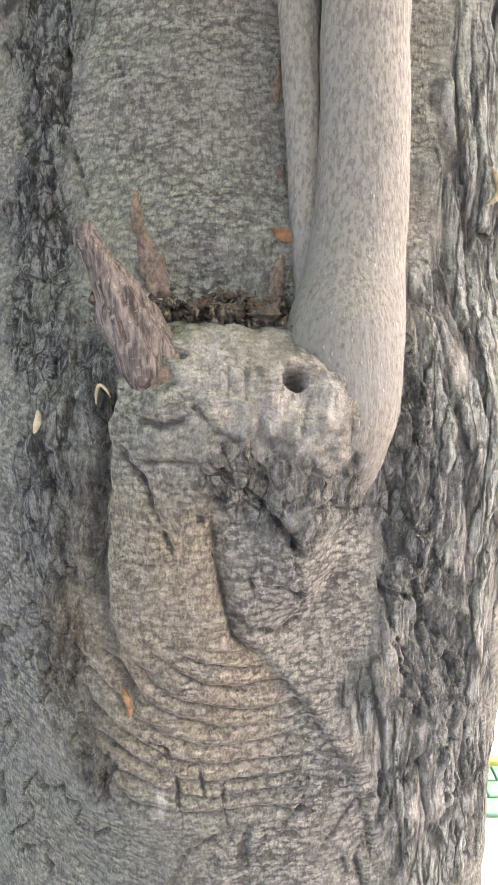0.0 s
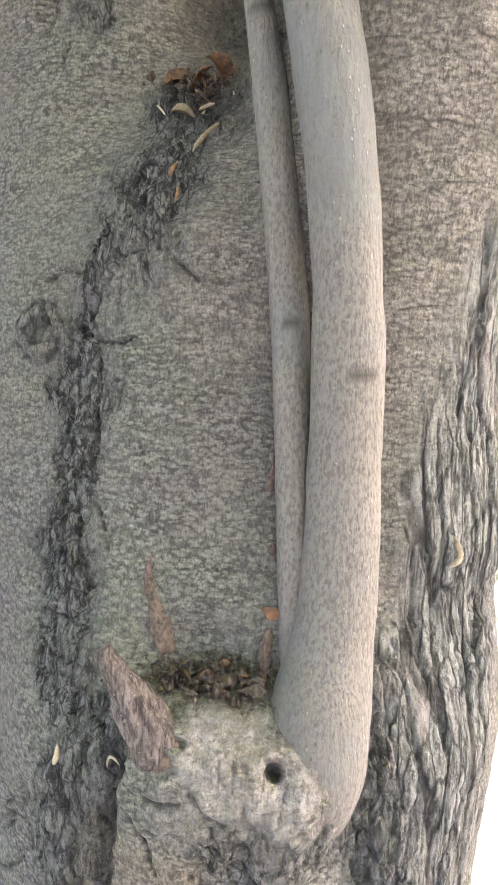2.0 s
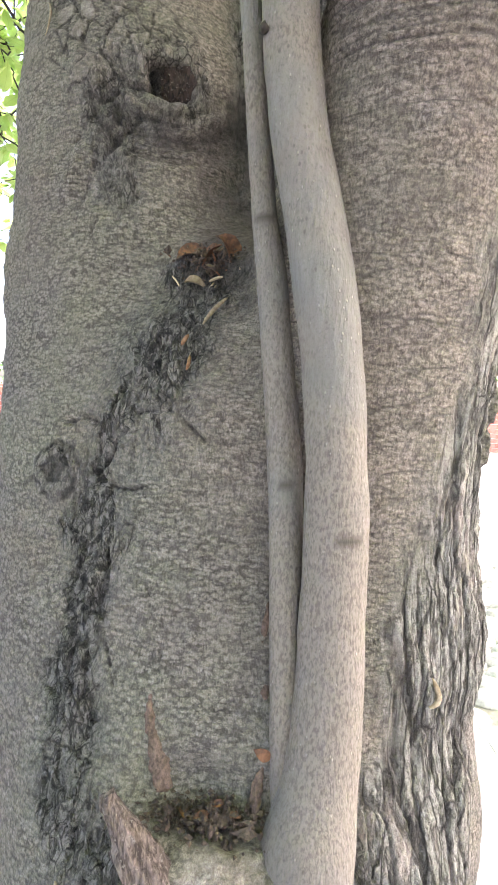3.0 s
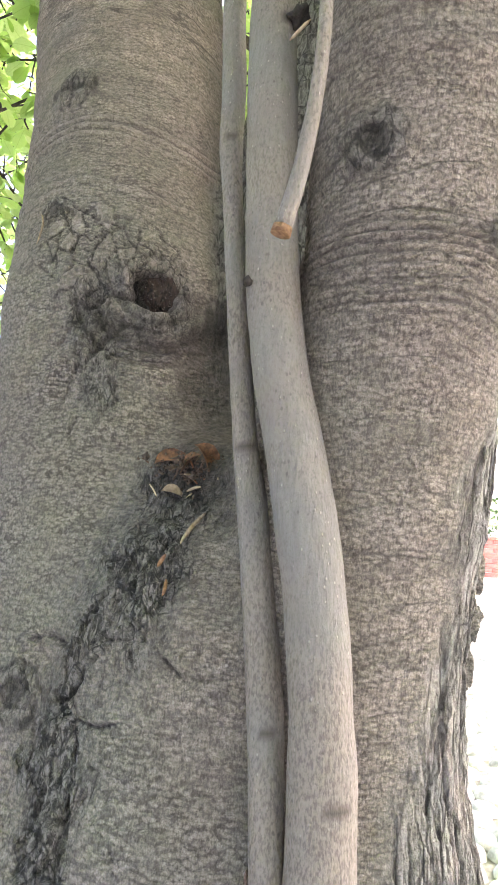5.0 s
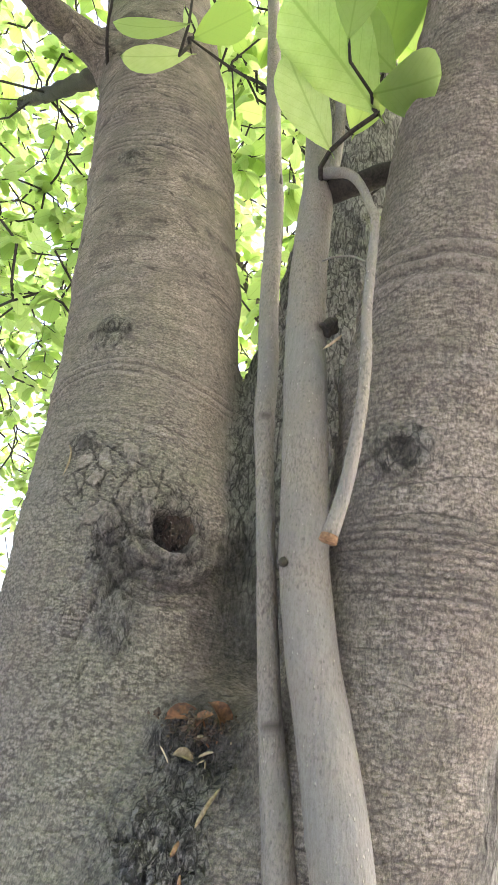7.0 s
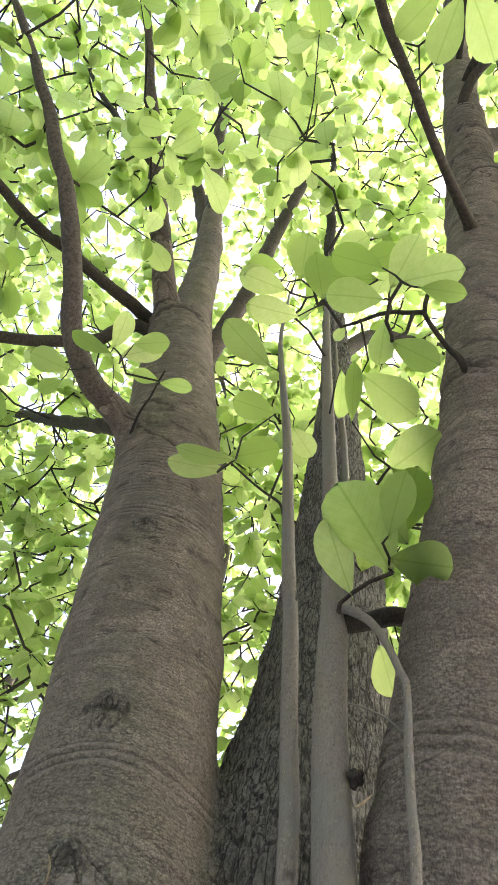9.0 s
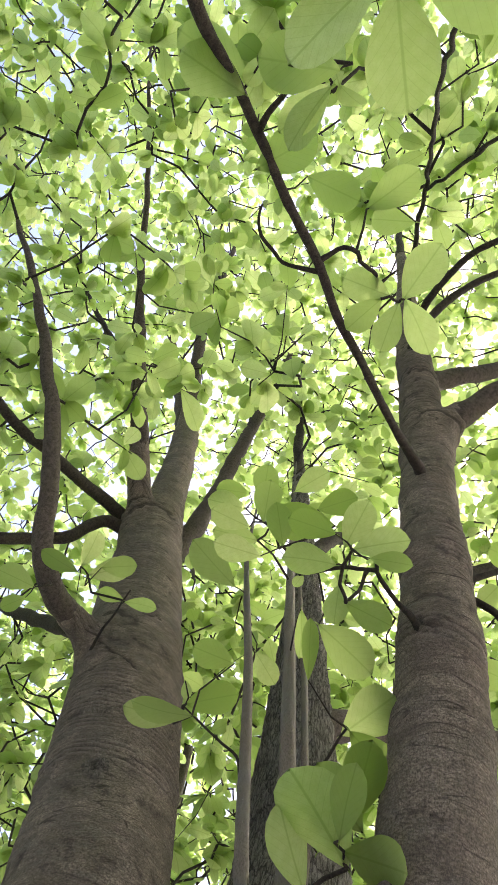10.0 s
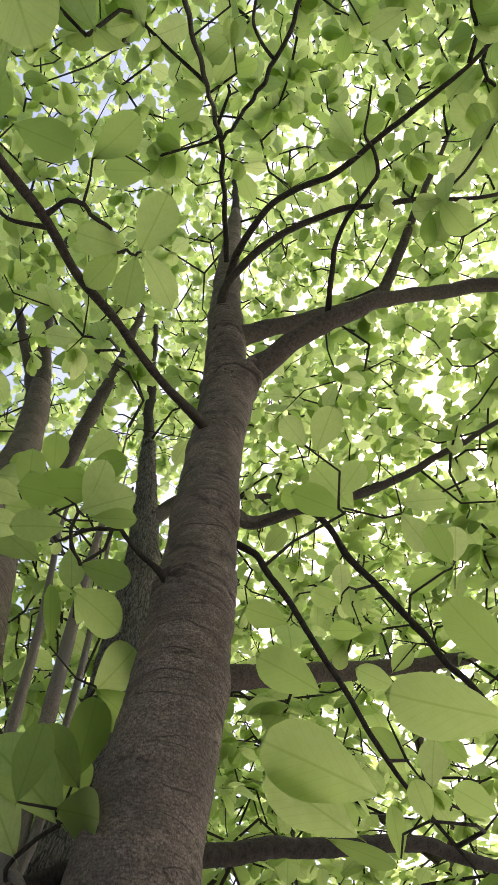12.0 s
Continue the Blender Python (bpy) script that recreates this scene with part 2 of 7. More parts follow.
def leaf_material(name, per_object):
    """Thin fresh-green leaf: lets light through; midrib and side veins run along the blade's own coordinates."""
    n = Nodes(name)
    uv = n.add("ShaderNodeUVMap", uv_map="blade").outputs[0]
    sep = n.add("ShaderNodeSeparateXYZ")
    n.link(uv, sep.inputs[0])
    u, v = sep.outputs[0], sep.outputs[1]
    av = n.math("ABSOLUTE", v)
    rnd = n.add("ShaderNodeObjectInfo").outputs["Random"] if per_object else n.add("ShaderNodeNewGeometry").outputs["Random Per Island"]
    mid = n.ramp(av, 0.006, 0.018, 1.0, 0.0)
    side = n.math("PINGPONG", n.math("SUBTRACT", n.math("MULTIPLY", u, 9.0), n.math("MULTIPLY", n.math("POWER", av, 0.85), 9.0)), 0.5)
    veins = n.math("MAXIMUM", mid, n.math("MULTIPLY", n.ramp(side, 0.0, 0.06, 1.0, 0.0), 0.7))
    blade = n.noise(1.0, 3.0, 0.6, uv, (7, 7, 7))
    net = n.noise(1.0, 3.0, 0.65, uv, (60, 60, 60))
    leafc = n.mix(rnd, (0.082, 0.155, 0.035), (0.150, 0.225, 0.070))
    leafc = n.mix(n.ramp(net, 0.35, 0.7, 0.0, 0.35), leafc, (0.075, 0.13, 0.035))
    leafc = n.mix(n.math("MULTIPLY", veins, 0.35), leafc, (0.22, 0.28, 0.11))
    thru = n.mix(rnd, (0.38, 0.54, 0.14), (0.74, 0.84, 0.42))
    thru = n.mix(n.ramp(blade, 0.3, 0.7, 0.0, 0.25), thru, (0.40, 0.54, 0.14))
    thru = n.mix(n.ramp(net, 0.4, 0.7, 0.0, 0.22), thru, (0.45, 0.57, 0.18))
    thru = n.mix(n.math("MULTIPLY", veins, 0.42), thru, (0.24, 0.37, 0.075))
    p = n.add("ShaderNodeBsdfPrincipled")
    n.link(leafc, p.inputs["Base Color"])
    p.inputs["Roughness"].default_value = 0.5
    p.inputs["Specular IOR Level"].default_value = 0.3
    n.link(n.bump(n.math("SUBTRACT", n.math("MULTIPLY", net, 0.4), veins), 0.0010, 0.8), p.inputs["Normal"])
    tr = n.add("ShaderNodeBsdfTranslucent")
    n.link(thru, tr.inputs["Color"])
    mx = n.add("ShaderNodeMixShader")
    mx.inputs[0].default_value = 0.72
    n.link(p.outputs[0], mx.inputs[1])
    n.link(tr.outputs[0], mx.inputs[2])
    n.link(mx.outputs[0], n.out.inputs[0])
    return n.mat


def plain_material(name, a, b, scale=40.0, rough=0.85, bump=0.002):
    n = Nodes(name)
    s = n.noise(scale, 5.0, 0.65)
    s2 = n.noise(scale * 0.12, 3.0, 0.6)
    c = n.mix(n.ramp(n.math("ADD", n.math("MULTIPLY", s, 0.6), n.math("MULTIPLY", s2, 0.4)), 0.35, 0.65), a, b)
    n.surface(c, rough, n.bump(s, bump, 0.8), 0.3)
    return n.mat


BARK = bark_material()
SPROUT = sprout_material(gain=0.73)
SHOOT = sprout_material("thin_shoot_bark", gain=0.78)
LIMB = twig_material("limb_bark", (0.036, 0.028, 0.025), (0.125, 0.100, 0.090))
# limb_bark at half brightness: the shade of backlit limbs is in the colour
BACKLIT_LIMB = twig_material("backlit_limb_bark", (0.018, 0.014, 0.012), (0.068, 0.054, 0.046))
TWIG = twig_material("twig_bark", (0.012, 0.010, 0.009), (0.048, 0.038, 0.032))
DEADWOOD = stub_material("weathered_stub_wood", (0.046, 0.032, 0.029), (0.215, 0.165, 0.148))
DARKWOOD = stub_material("rotten_wood", (0.008, 0.006, 0.005), (0.062, 0.038, 0.030))
CUTWOOD = plain_material("fresh_cut_wood", (0.11, 0.055, 0.03), (0.30, 0.17, 0.095), 300.0)
LEAF = leaf_material("leaf_single", True)
LEAVES = leaf_material("leaf_crown", False)
DRYLEAF = plain_material("dry_leaf", (0.050, 0.023, 0.014), (0.235, 0.105, 0.054), 140.0, 0.6)
DRYPALE = plain_material("dry_pale_chip", (0.16, 0.11, 0.07), (0.42, 0.33, 0.235), 160.0, 0.75)
HUMUS = plain_material("dark_litter", (0.026, 0.020, 0.017), (0.15, 0.105, 0.082), 220.0, 0.95, 0.004)
PAVING = plain_material("grey_paving", (0.20, 0.19, 0.175), (0.34, 0.325, 0.30), 30.0, 0.85)
TILE = plain_material("white_stone_tile", (0.58, 0.57, 0.54), (0.72, 0.71, 0.68), 20.0, 0.6, 0.0005)
MOSAIC = plain_material("green_glazed_tile", (0.16, 0.30, 0.21), (0.34, 0.48, 0.36), 12.0, 0.35, 0.0005)
YELLOW = plain_material("yellow_edging", (0.55, 0.45, 0.13), (0.70, 0.60, 0.22), 25.0, 0.6, 0.0005)
PEBBLE = plain_material("river_pebble", (0.30, 0.29, 0.27), (0.62, 0.60, 0.57), 25.0, 0.7)
BRICK = plain_material("red_brick", (0.33, 0.10, 0.075), (0.52, 0.22, 0.17), 30.0, 0.85)
RENDERED = plain_material("pale_plaster", (0.66, 0.65, 0.62), (0.78, 0.77, 0.74), 18.0, 0.9)
PEEL = twig_material("peeled_inner_bark", (0.052, 0.034, 0.027), (0.200, 0.132, 0.104))
HEDGE = plain_material("hedge_leaf", (0.030, 0.070, 0.018), (0.085, 0.150, 0.045), 60.0, 0.5)

# ---------------------------------------------------------------- mesh helpers


def mesh_from(name, verts, faces, smooth=True, uv=None, attrs=None, mats=()):
    """A mesh from arrays. faces: (n, 3) or (n, 4) indices. uv: one pair per vertex. attrs: floats per vertex."""
    verts = np.asarray(verts, dtype=np.float32)
    faces = np.asarray(faces, dtype=np.int32)
    me = bpy.data.meshes.new(name)
    me.vertices.add(len(verts))
    me.vertices.foreach_set("co", verts.ravel())
    k = faces.shape[1]
    me.loops.add(faces.size)
    me.loops.foreach_set("vertex_index", faces.ravel())
    me.polygons.add(len(faces))
    me.polygons.foreach_set("loop_start", np.arange(0, faces.size, k, dtype=np.int32))
    me.polygons.foreach_set("use_smooth", np.full(len(faces), smooth))
    if uv is not None:
        layer = me.uv_layers.new(name="blade")
        layer.data.foreach_set("uv", np.asarray(uv, dtype=np.float32)[faces.ravel()].ravel())
    for key, vals in (attrs or {}).items():
        a = me.attributes.new(key, "FLOAT", "POINT")
        a.data.foreach_set("value", np.asarray(vals, dtype=np.float32))
    for m in mats:
        me.materials.append(m)
    me.update(calc_edges=True)
    me.validate()
    return me


def part(name, me, material, parent, label="", kind=""):
    """One mesh object under a thing or under a part. me: a mesh or a bmesh."""
    if isinstance(me, bmesh.types.BMesh):
        bm, me = me, bpy.data.meshes.new(name)
        bm.to_mesh(me)
        bm.free()
        for p in me.polygons:
            p.use_smooth = True
    if material is not None and not me.materials:
        me.materials.append(material)
    ob = new(name, me)
    ob.parent = parent
    return tagged(ob, label, kind=kind)


def thing(name, label, category, group="", kind="", at=(0, 0, 0)):
    ob = tagged(new(name), label, category, group, kind)
    ob.location = at
    ob.empty_display_size = 0.1
    return ob


def lattice(ix, iy, iz, seed):
    h = (ix * 374761393 + iy * 668265263 + iz * 2147483647 + seed * 1274126177) & 0xFFFFFFFF
    h = ((h ^ (h >> 13)) * 1274126177) & 0xFFFFFFFF
    h = ((h ^ (h >> 16)) * 2246822519) & 0xFFFFFFFF
    return ((h ^ (h >> 15)) & 0xFFFF).astype(np.float32) / 32767.5 - 1.0


def vnoise(p, scale, seed=0, octaves=1):
    """Smooth value noise in -1..1 at points p (n, 3). scale: a number or one per axis."""
    total, amp, norm = 0.0, 1.0, 0.0
    q = np.asarray(p, dtype=np.float64) * np.asarray(scale, dtype=np.float64)
    for o in range(octaves):
        f = np.floor(q)
        w = (q - f).astype(np.float32)
        w = w * w * (3 - 2 * w)
        i = f.astype(np.int64)
        s = 0.0
        for dx in (0, 1):
            for dy in (0, 1):
                for dz in (0, 1):
                    wt = (w[:, 0] if dx else 1 - w[:, 0]) * (w[:, 1] if dy else 1 - w[:, 1]) * (w[:, 2] if dz else 1 - w[:, 2])
                    s = s + wt * lattice(i[:, 0] + dx, i[:, 1] + dy, i[:, 2] + dz, seed + o * 17)
        total, norm = total + amp * s, norm + amp
        amp *= 0.5
        q = q * 2.03 + 11.7
    return total / norm


def sstep(x, a, b):
    t = np.clip((x - a) / (b - a), 0, 1)
    return t * t * (3 - 2 * t)


def line_dist(p, pts):
    """Distance from points p to a polyline."""
    best = np.full(len(p), 1e9, dtype=np.float32)
    pts = np.asarray(pts, dtype=np.float32)
    for a, b in zip(pts[:-1, :3], pts[1:, :3]):
        d = b - a
        t = np.clip(((p - a) @ d) / (d @ d), 0, 1)
        best = np.minimum(best, np.linalg.norm(p - a - t[:, None] * d, axis=1))
    return best


def spline(pts, step):
    """Catmull-Rom through rows (x, y, z, r, ...), resampled about every step metres."""
    pts = np.asarray(pts, dtype=np.float64)
    ext = np.vstack([2 * pts[0] - pts[1], pts, 2 * pts[-1] - pts[-2]])
    rows = []
    for i in range(1, len(ext) - 2):
        p0, p1, p2, p3 = ext[i - 1:i + 3]
        k = max(2, int(np.linalg.norm(p2[:3] - p1[:3]) / step))
        for t in np.arange(k) / k:
            rows.append(0.5 * (2 * p1 + (p2 - p0) * t + (2 * p0 - 5 * p1 + 4 * p2 - p3) * t ** 2 + (3 * p1 - p0 - 3 * p2 + p3) * t ** 3))
    rows.append(pts[-1])
    return np.array(rows)


def tube_arrays(pts, step=0.03, sides=10, wobble=0.0, seed=0, cap=True):
    """A tapered tube along a spline of rows (x, y, z, r): vertices and quads, closed to a point at both ends."""
    c = spline(pts, step)
    p, r = c[:, :3], np.maximum(c[:, 3], 0.0004)
    tan = np.gradient(p, axis=0)
    tan /= np.linalg.norm(tan, axis=1)[:, None] + 1e-9
    ref = np.array([1.0, 0, 0]) if abs(tan[0][0]) < 0.8 else np.array([0, 1.0, 0])
    us = []
    for t in tan:
        ref = ref - t * (ref @ t)
        ref = ref / np.linalg.norm(ref)
        us.append(ref)
    us = np.array(us)
    vs = np.cross(tan, us)
    ang = np.arange(sides) * 2 * np.pi / sides
    ring = us[:, None] * np.cos(ang)[None, :, None] + vs[:, None] * np.sin(ang)[None, :, None]
    v = (p[:, None] + ring * r[:, None, None]).reshape(-1, 3)
    if wobble:
        n = ring.reshape(-1, 3)
        rr = np.repeat(r, sides)
        v = v + n * (vnoise(v, 1.2 / max(r.max(), 0.004), seed, 2) * wobble * rr)[:, None]
    m = len(p)
    i = np.arange((m - 1) * sides).reshape(m - 1, sides)
    j = np.roll(i, -1, axis=1)
    f = np.stack([i, j, j + sides, i + sides], axis=-1).reshape(-1, 4)
    if cap:
        a, b = len(v), len(v) + 1
        v = np.vstack([v, p[0] - tan[0] * r[0] * 0.25, p[-1] + tan[-1] * r[-1] * 0.4])
        k = np.arange(sides)
        k2 = (k + 1) % sides
        top = (m - 1) * sides
        f = np.vstack([f, np.stack([k2, k, np.full(sides, a), np.full(sides, a)], 1), np.stack([top + k, top + k2, np.full(sides, b), np.full(sides, b)], 1)])
    return v, f, c


def joined(parts_list):
    """Arrays of several meshes put into one: lists of (verts, faces)."""
    vs, fs, k = [], [], 0
    for v, f in parts_list:
        vs.append(v)
        fs.append(f + k)
        k += len(v)
    return np.vstack(vs), np.vstack(fs)


def quads_to_tris(f):
    t = np.vstack([f[:, [0, 1, 2]], f[:, [0, 2, 3]]])
    return t[(t[:, 0] != t[:, 1]) & (t[:, 1] != t[:, 2]) & (t[:, 0] != t[:, 2])]


def tube_mesh(name, pts, step=0.03, sides=10, wobble=0.0, seed=0, dark=None):
    v, f, _ = tube_arrays(pts, step, sides, wobble, seed)
    attrs = {"dark": dark(v)} if dark else None
    return mesh_from(name, v, quads_to_tris(f), attrs=attrs)


# ---------------------------------------------------------------- the big tree: trunk and stems as one grown surface
# axes of the wood: rows of x, y, z, radius
BOLE = [(0, 0.62, -0.15, 0.36), (-0.003, 0.616, 0.1, 0.304), (-0.016, 0.615, 0.5, 0.275), (-0.002, 0.649, 0.92, 0.282), (-0.01, 0.666, 1.08, 0.222)]
STEM_A = [(-0.07, 0.706, 1.05, 0.248), (-0.131, 0.77, 1.28, 0.208), (-0.178, 0.818, 1.5, 0.177), (-0.193, 0.861, 1.74, 0.169), (-0.223, 0.987, 2.05, 0.173), (-0.26, 1.09, 2.35, 0.185), (-0.315, 1.195, 2.73, 0.186), (-0.39, 1.3, 3.18, 0.188), (-0.52, 1.47, 3.85, 0.182), (-0.60, 1.57, 4.35, 0.160), (-0.665, 1.63, 4.85, 0.122), (-0.735, 1.69, 5.5, 0.108), (-0.83, 1.71, 6.1, 0.090), (-0.91, 1.67, 6.45, 0.060)]
FORK_A = [(-0.80, 1.71, 5.95, 0.075), (-0.91, 1.66, 6.5, 0.066), (-1.0, 1.54, 6.8, 0.058)]
FORK_B = [(-0.66, 1.60, 4.34, 0.11), (-0.78, 1.50, 4.60, 0.068), (-0.926, 1.23, 4.77, 0.055)]
FORK_C = [(-0.44, 1.38, 3.22, 0.10), (-0.54, 1.30, 3.30, 0.060), (-0.673, 1.169, 3.259, 0.045)]
STEM_B = [(0.065, 0.635, 0.98, 0.2), (0.095, 0.621, 1.12, 0.167), (0.095, 0.605, 1.3, 0.139), (0.117, 0.583, 1.5, 0.128), (0.146, 0.516, 1.7, 0.105), (0.148, 0.492, 1.9, 0.105), (0.175, 0.455, 2.2, 0.098), (0.202, 0.385, 2.53, 0.092), (0.204, 0.335, 2.75, 0.086), (0.203, 0.3, 3, 0.081), (0.21, 0.275, 3.3, 0.08), (0.232, 0.262, 3.6, 0.084), (0.205, 0.18, 4, 0.075), (0.177, 0.12, 4.3, 0.071), (0.16, 0.05, 4.7, 0.064), (0.15, 0, 5.1, 0.054), (0.148, -0.06, 5.5, 0.048), (0.145, -0.12, 6.0, 0.042), (0.142, -0.15, 6.6, 0.032)]
STEM_C = [(0.02, 0.82, 1.2, 0.2), (0.10, 0.96, 1.9, 0.185), (0.185, 1.08, 2.35, 0.17), (0.205, 1.15, 2.8, 0.145), (0.195, 1.20, 3.3, 0.110), (0.17, 1.23, 4.0, 0.072), (0.05, 1.26, 5.2, 0.045)]
WEB = [(-0.015, 0.602, 1.05, 0.165), (-0.024, 0.648, 1.33, 0.16), (-0.026, 0.69, 1.47, 0.097)]
KNOB = [(-0.052, 0.402, 0.966, 0.050), (-0.009, 0.394, 0.970, 0.055), (0.030, 0.392, 0.960, 0.058)]
COLUMN = [(-0.035, 0.405, 0.96, 0.064), (-0.044, 0.422, 0.84, 0.086), (-0.06, 0.447, 0.7, 0.107), (-0.02, 0.47, 0.55, 0.12)]
CHIN = [(0.015, 0.377, 0.872, 0.036), (0.03, 0.374, 0.915, 0.037)]
LEDGE = [(-0.070, 0.398, 1.066, 0.026), (-0.03, 0.394, 1.053, 0.029), (0.02, 0.388, 1.053, 0.028)]
LIMB_R = [(0.22, 0.262, 3.62, 0.06), (0.27, 0.18, 3.76, 0.052), (0.32, 0.126, 3.82, 0.045)]


def cones(p, rows):
    best = None
    for (ax, ay, az, ra), (bx, by, bz, rb) in zip(rows[:-1], rows[1:]):
        dx, dy, dz = bx - ax, by - ay, bz - az
        x, y, z = p[:, 0] - ax, p[:, 1] - ay, p[:, 2] - az
        t = np.clip((x * dx + y * dy + z * dz) / (dx * dx + dy * dy + dz * dz), 0, 1)
        d = np.sqrt((x - t * dx) ** 2 + (y - t * dy) ** 2 + (z - t * dz) ** 2) - (ra + (rb - ra) * t)
        best = d if best is None else smooth_min(best, d, 0.015)
    return best


def smooth_min(a, b, k):
    h = np.clip(0.5 + 0.5 * (b - a) / k, 0, 1)
    return b + (a - b) * h - k * h * (1 - h)


def trimmed(rows, lo, hi):
    """The segments of an axis that matter between two heights."""
    keep = [i for i in range(len(rows) - 1) if rows[i + 1][2] > lo - 0.45 and rows[i][2] < hi + 0.45]
    return rows[keep[0]:keep[-1] + 2] if keep else None


def wood(p):
    """Signed distance to the wood of trunk and stems."""
    p = p.astype(np.float32)
    lo, hi = float(p[:, 2].min()), float(p[:, 2].max())
    d = None
    for rows, k in ((BOLE, 0.04), (STEM_A, 0.04), (STEM_C, 0.04), (WEB, 0.045), (STEM_B, 0.035), (COLUMN, 0.018), (KNOB, 0.02), (CHIN, 0.012), (LIMB_R, 0.04), (FORK_A, 0.06), (FORK_B, 0.05), (FORK_C, 0.06)):
        part_rows = trimmed(rows, lo, hi)
        if part_rows is None:
            continue
        e = cones(p, part_rows)
        d = e if d is None else smooth_min(d, e, k)
    if lo < 1.25 and hi > 0.9:
        d = -smooth_min(-d, cones(p, LEDGE), 0.014)
    return d if d is not None else np.full(len(p), 1.0, dtype=np.float32)


def surface_net(field, lo, hi, h, front=0):
    """Vertices and quads of the surface field = 0 inside a box, in cells of size h (only blocks near the surface are filled)."""
    B = 8
    lo = np.array(lo, dtype=np.float64)
    nb = np.ceil((np.array(hi) - lo) / (h * B)).astype(int)
    keep = []
    for kz in range(nb[2]):
        g = np.stack(np.meshgrid(np.arange(nb[0]), np.arange(nb[1]), [kz], indexing="ij"), -1).reshape(-1, 3)
        d = field(lo + (g + 0.5) * h * B)
        keep.append(g[np.abs(d) < h * B * 1.05])
    keep = np.vstack(keep)
    if front:
        mid = lo + (keep + 0.5) * h * B
        slope = (field(mid + (0, 0.01, 0)) - field(mid - (0, 0.01, 0))) / 0.02
        keep = keep[slope < 0.5] if front > 0 else keep[slope > 0.4]
    n = nb * B + 2
    corner = np.stack(np.meshgrid(*[np.arange(B + 1)] * 3, indexing="ij"), -1).reshape(-1, 3)
    cell_off = np.array([(i, j, k) for i in (0, 1) for j in (0, 1) for k in (0, 1)])
    pairs = [(a, b) for a in range(8) for b in range(a + 1, 8) if np.abs(cell_off[a] - cell_off[b]).sum() == 1]
    ids, pos, edges = [], [], []
    for s in range(0, len(keep), 400):
        blk = keep[s:s + 400]
        idx = blk[:, None] * B + corner[None]
        val = field((lo + idx * h).reshape(-1, 3)).reshape(len(blk), B + 1, B + 1, B + 1)
        c8 = np.stack([val[:, i:i + B, j:j + B, k:k + B] for i, j, k in cell_off], -1)
        ins = c8 < 0
        hit = ins.any(-1) & ~ins.all(-1)
        b, i, j, k = np.nonzero(hit)
        c, inn = c8[b, i, j, k], ins[b, i, j, k]
        cell = blk[b] * B + np.stack([i, j, k], 1)
        acc, cnt = np.zeros((len(c), 3)), np.zeros(len(c))
        for a, e in pairs:
            cross = inn[:, a] != inn[:, e]
            t = np.where(cross, c[:, a] / np.where(cross, c[:, a] - c[:, e], 1), 0)
            acc += np.where(cross[:, None], cell_off[a] + t[:, None] * (cell_off[e] - cell_off[a]), 0)
            cnt += cross
        pos.append(lo + (cell + acc / cnt[:, None]) * h)
        ids.append(cell)
        edges.append(np.stack([inn[:, 0], inn[:, 4], inn[:, 2], inn[:, 1]], 1))
    ids, pos, edges = np.vstack(ids), np.vstack(pos), np.vstack(edges)
    key = (ids[:, 2] * n[1] + ids[:, 1]) * n[0] + ids[:, 0]
    order = np.argsort(key)
    key_s = key[order]

    def find(cells):
        q = (cells[:, 2] * n[1] + cells[:, 1]) * n[0] + cells[:, 0]
        w = np.clip(np.searchsorted(key_s, q), 0, len(key_s) - 1)
        return np.where(key_s[w] == q, order[w], -1)

    faces = []
    for axis in range(3):
        u, v = np.eye(3, dtype=int)[(axis + 1) % 3], np.eye(3, dtype=int)[(axis + 2) % 3]
        m = edges[:, 0] != edges[:, axis + 1]
        cells, inside = ids[m], edges[m, 0]
        q = np.stack([find(cells - u - v), find(cells - v), find(cells), find(cells - u)], 1)
        q = np.where(inside[:, None], q, q[:, ::-1])
        faces.append(q[(q >= 0).all(1)])
    return pos, np.vstack(faces)


def vertex_normals(v, f):
    a, b, c, d = (v[f[:, i]] for i in range(4))
    fn = np.cross(c - a, d - b)
    n = np.zeros_like(v)
    for i in range(4):
        for ax in range(3):
            n[:, ax] += np.bincount(f[:, i], fn[:, ax], len(v))
    return n / (np.linalg.norm(n, axis=1)[:, None] + 1e-12)


# marks that the bark carries: lines of x, y, z on the wood
SEAM = [(-0.105, 0.375, 0.73), (-0.128, 0.383, 0.795), (-0.135, 0.388, 0.86), (-0.130, 0.384, 0.923), (-0.121, 0.386, 0.98), (-0.15, 0.433, 1.04), (-0.154, 0.453, 1.10), (-0.155, 0.477, 1.172), (-0.149, 0.497, 1.231), (-0.147, 0.518, 1.281), (-0.119, 0.52, 1.336), (-0.107, 0.532, 1.384), (-0.091, 0.557, 1.431), (-0.068, 0.59, 1.49)]
FLANK = [(0.245, 0.56, 1.50), (0.235, 0.54, 1.32), (0.20, 0.485, 1.15), (0.175, 0.44, 1.03), (0.15, 0.40, 0.88), (0.14, 0.388, 0.76), (0.17, 0.40, 0.60)]
WARTS = [(-0.003, 0.344, 0.940), (0.021, 0.341, 0.926), (0.041, 0.341, 0.915), (0.064, 0.355, 0.915), (0.09, 0.366, 0.925), (0.115, 0.385, 0.95)]
RIGHT_SEAM = [(0.095, 0.40, 1.0), (0.10, 0.385, 0.93), (0.115, 0.378, 0.87), (0.125, 0.385, 0.80), (0.15, 0.395, 0.70)]
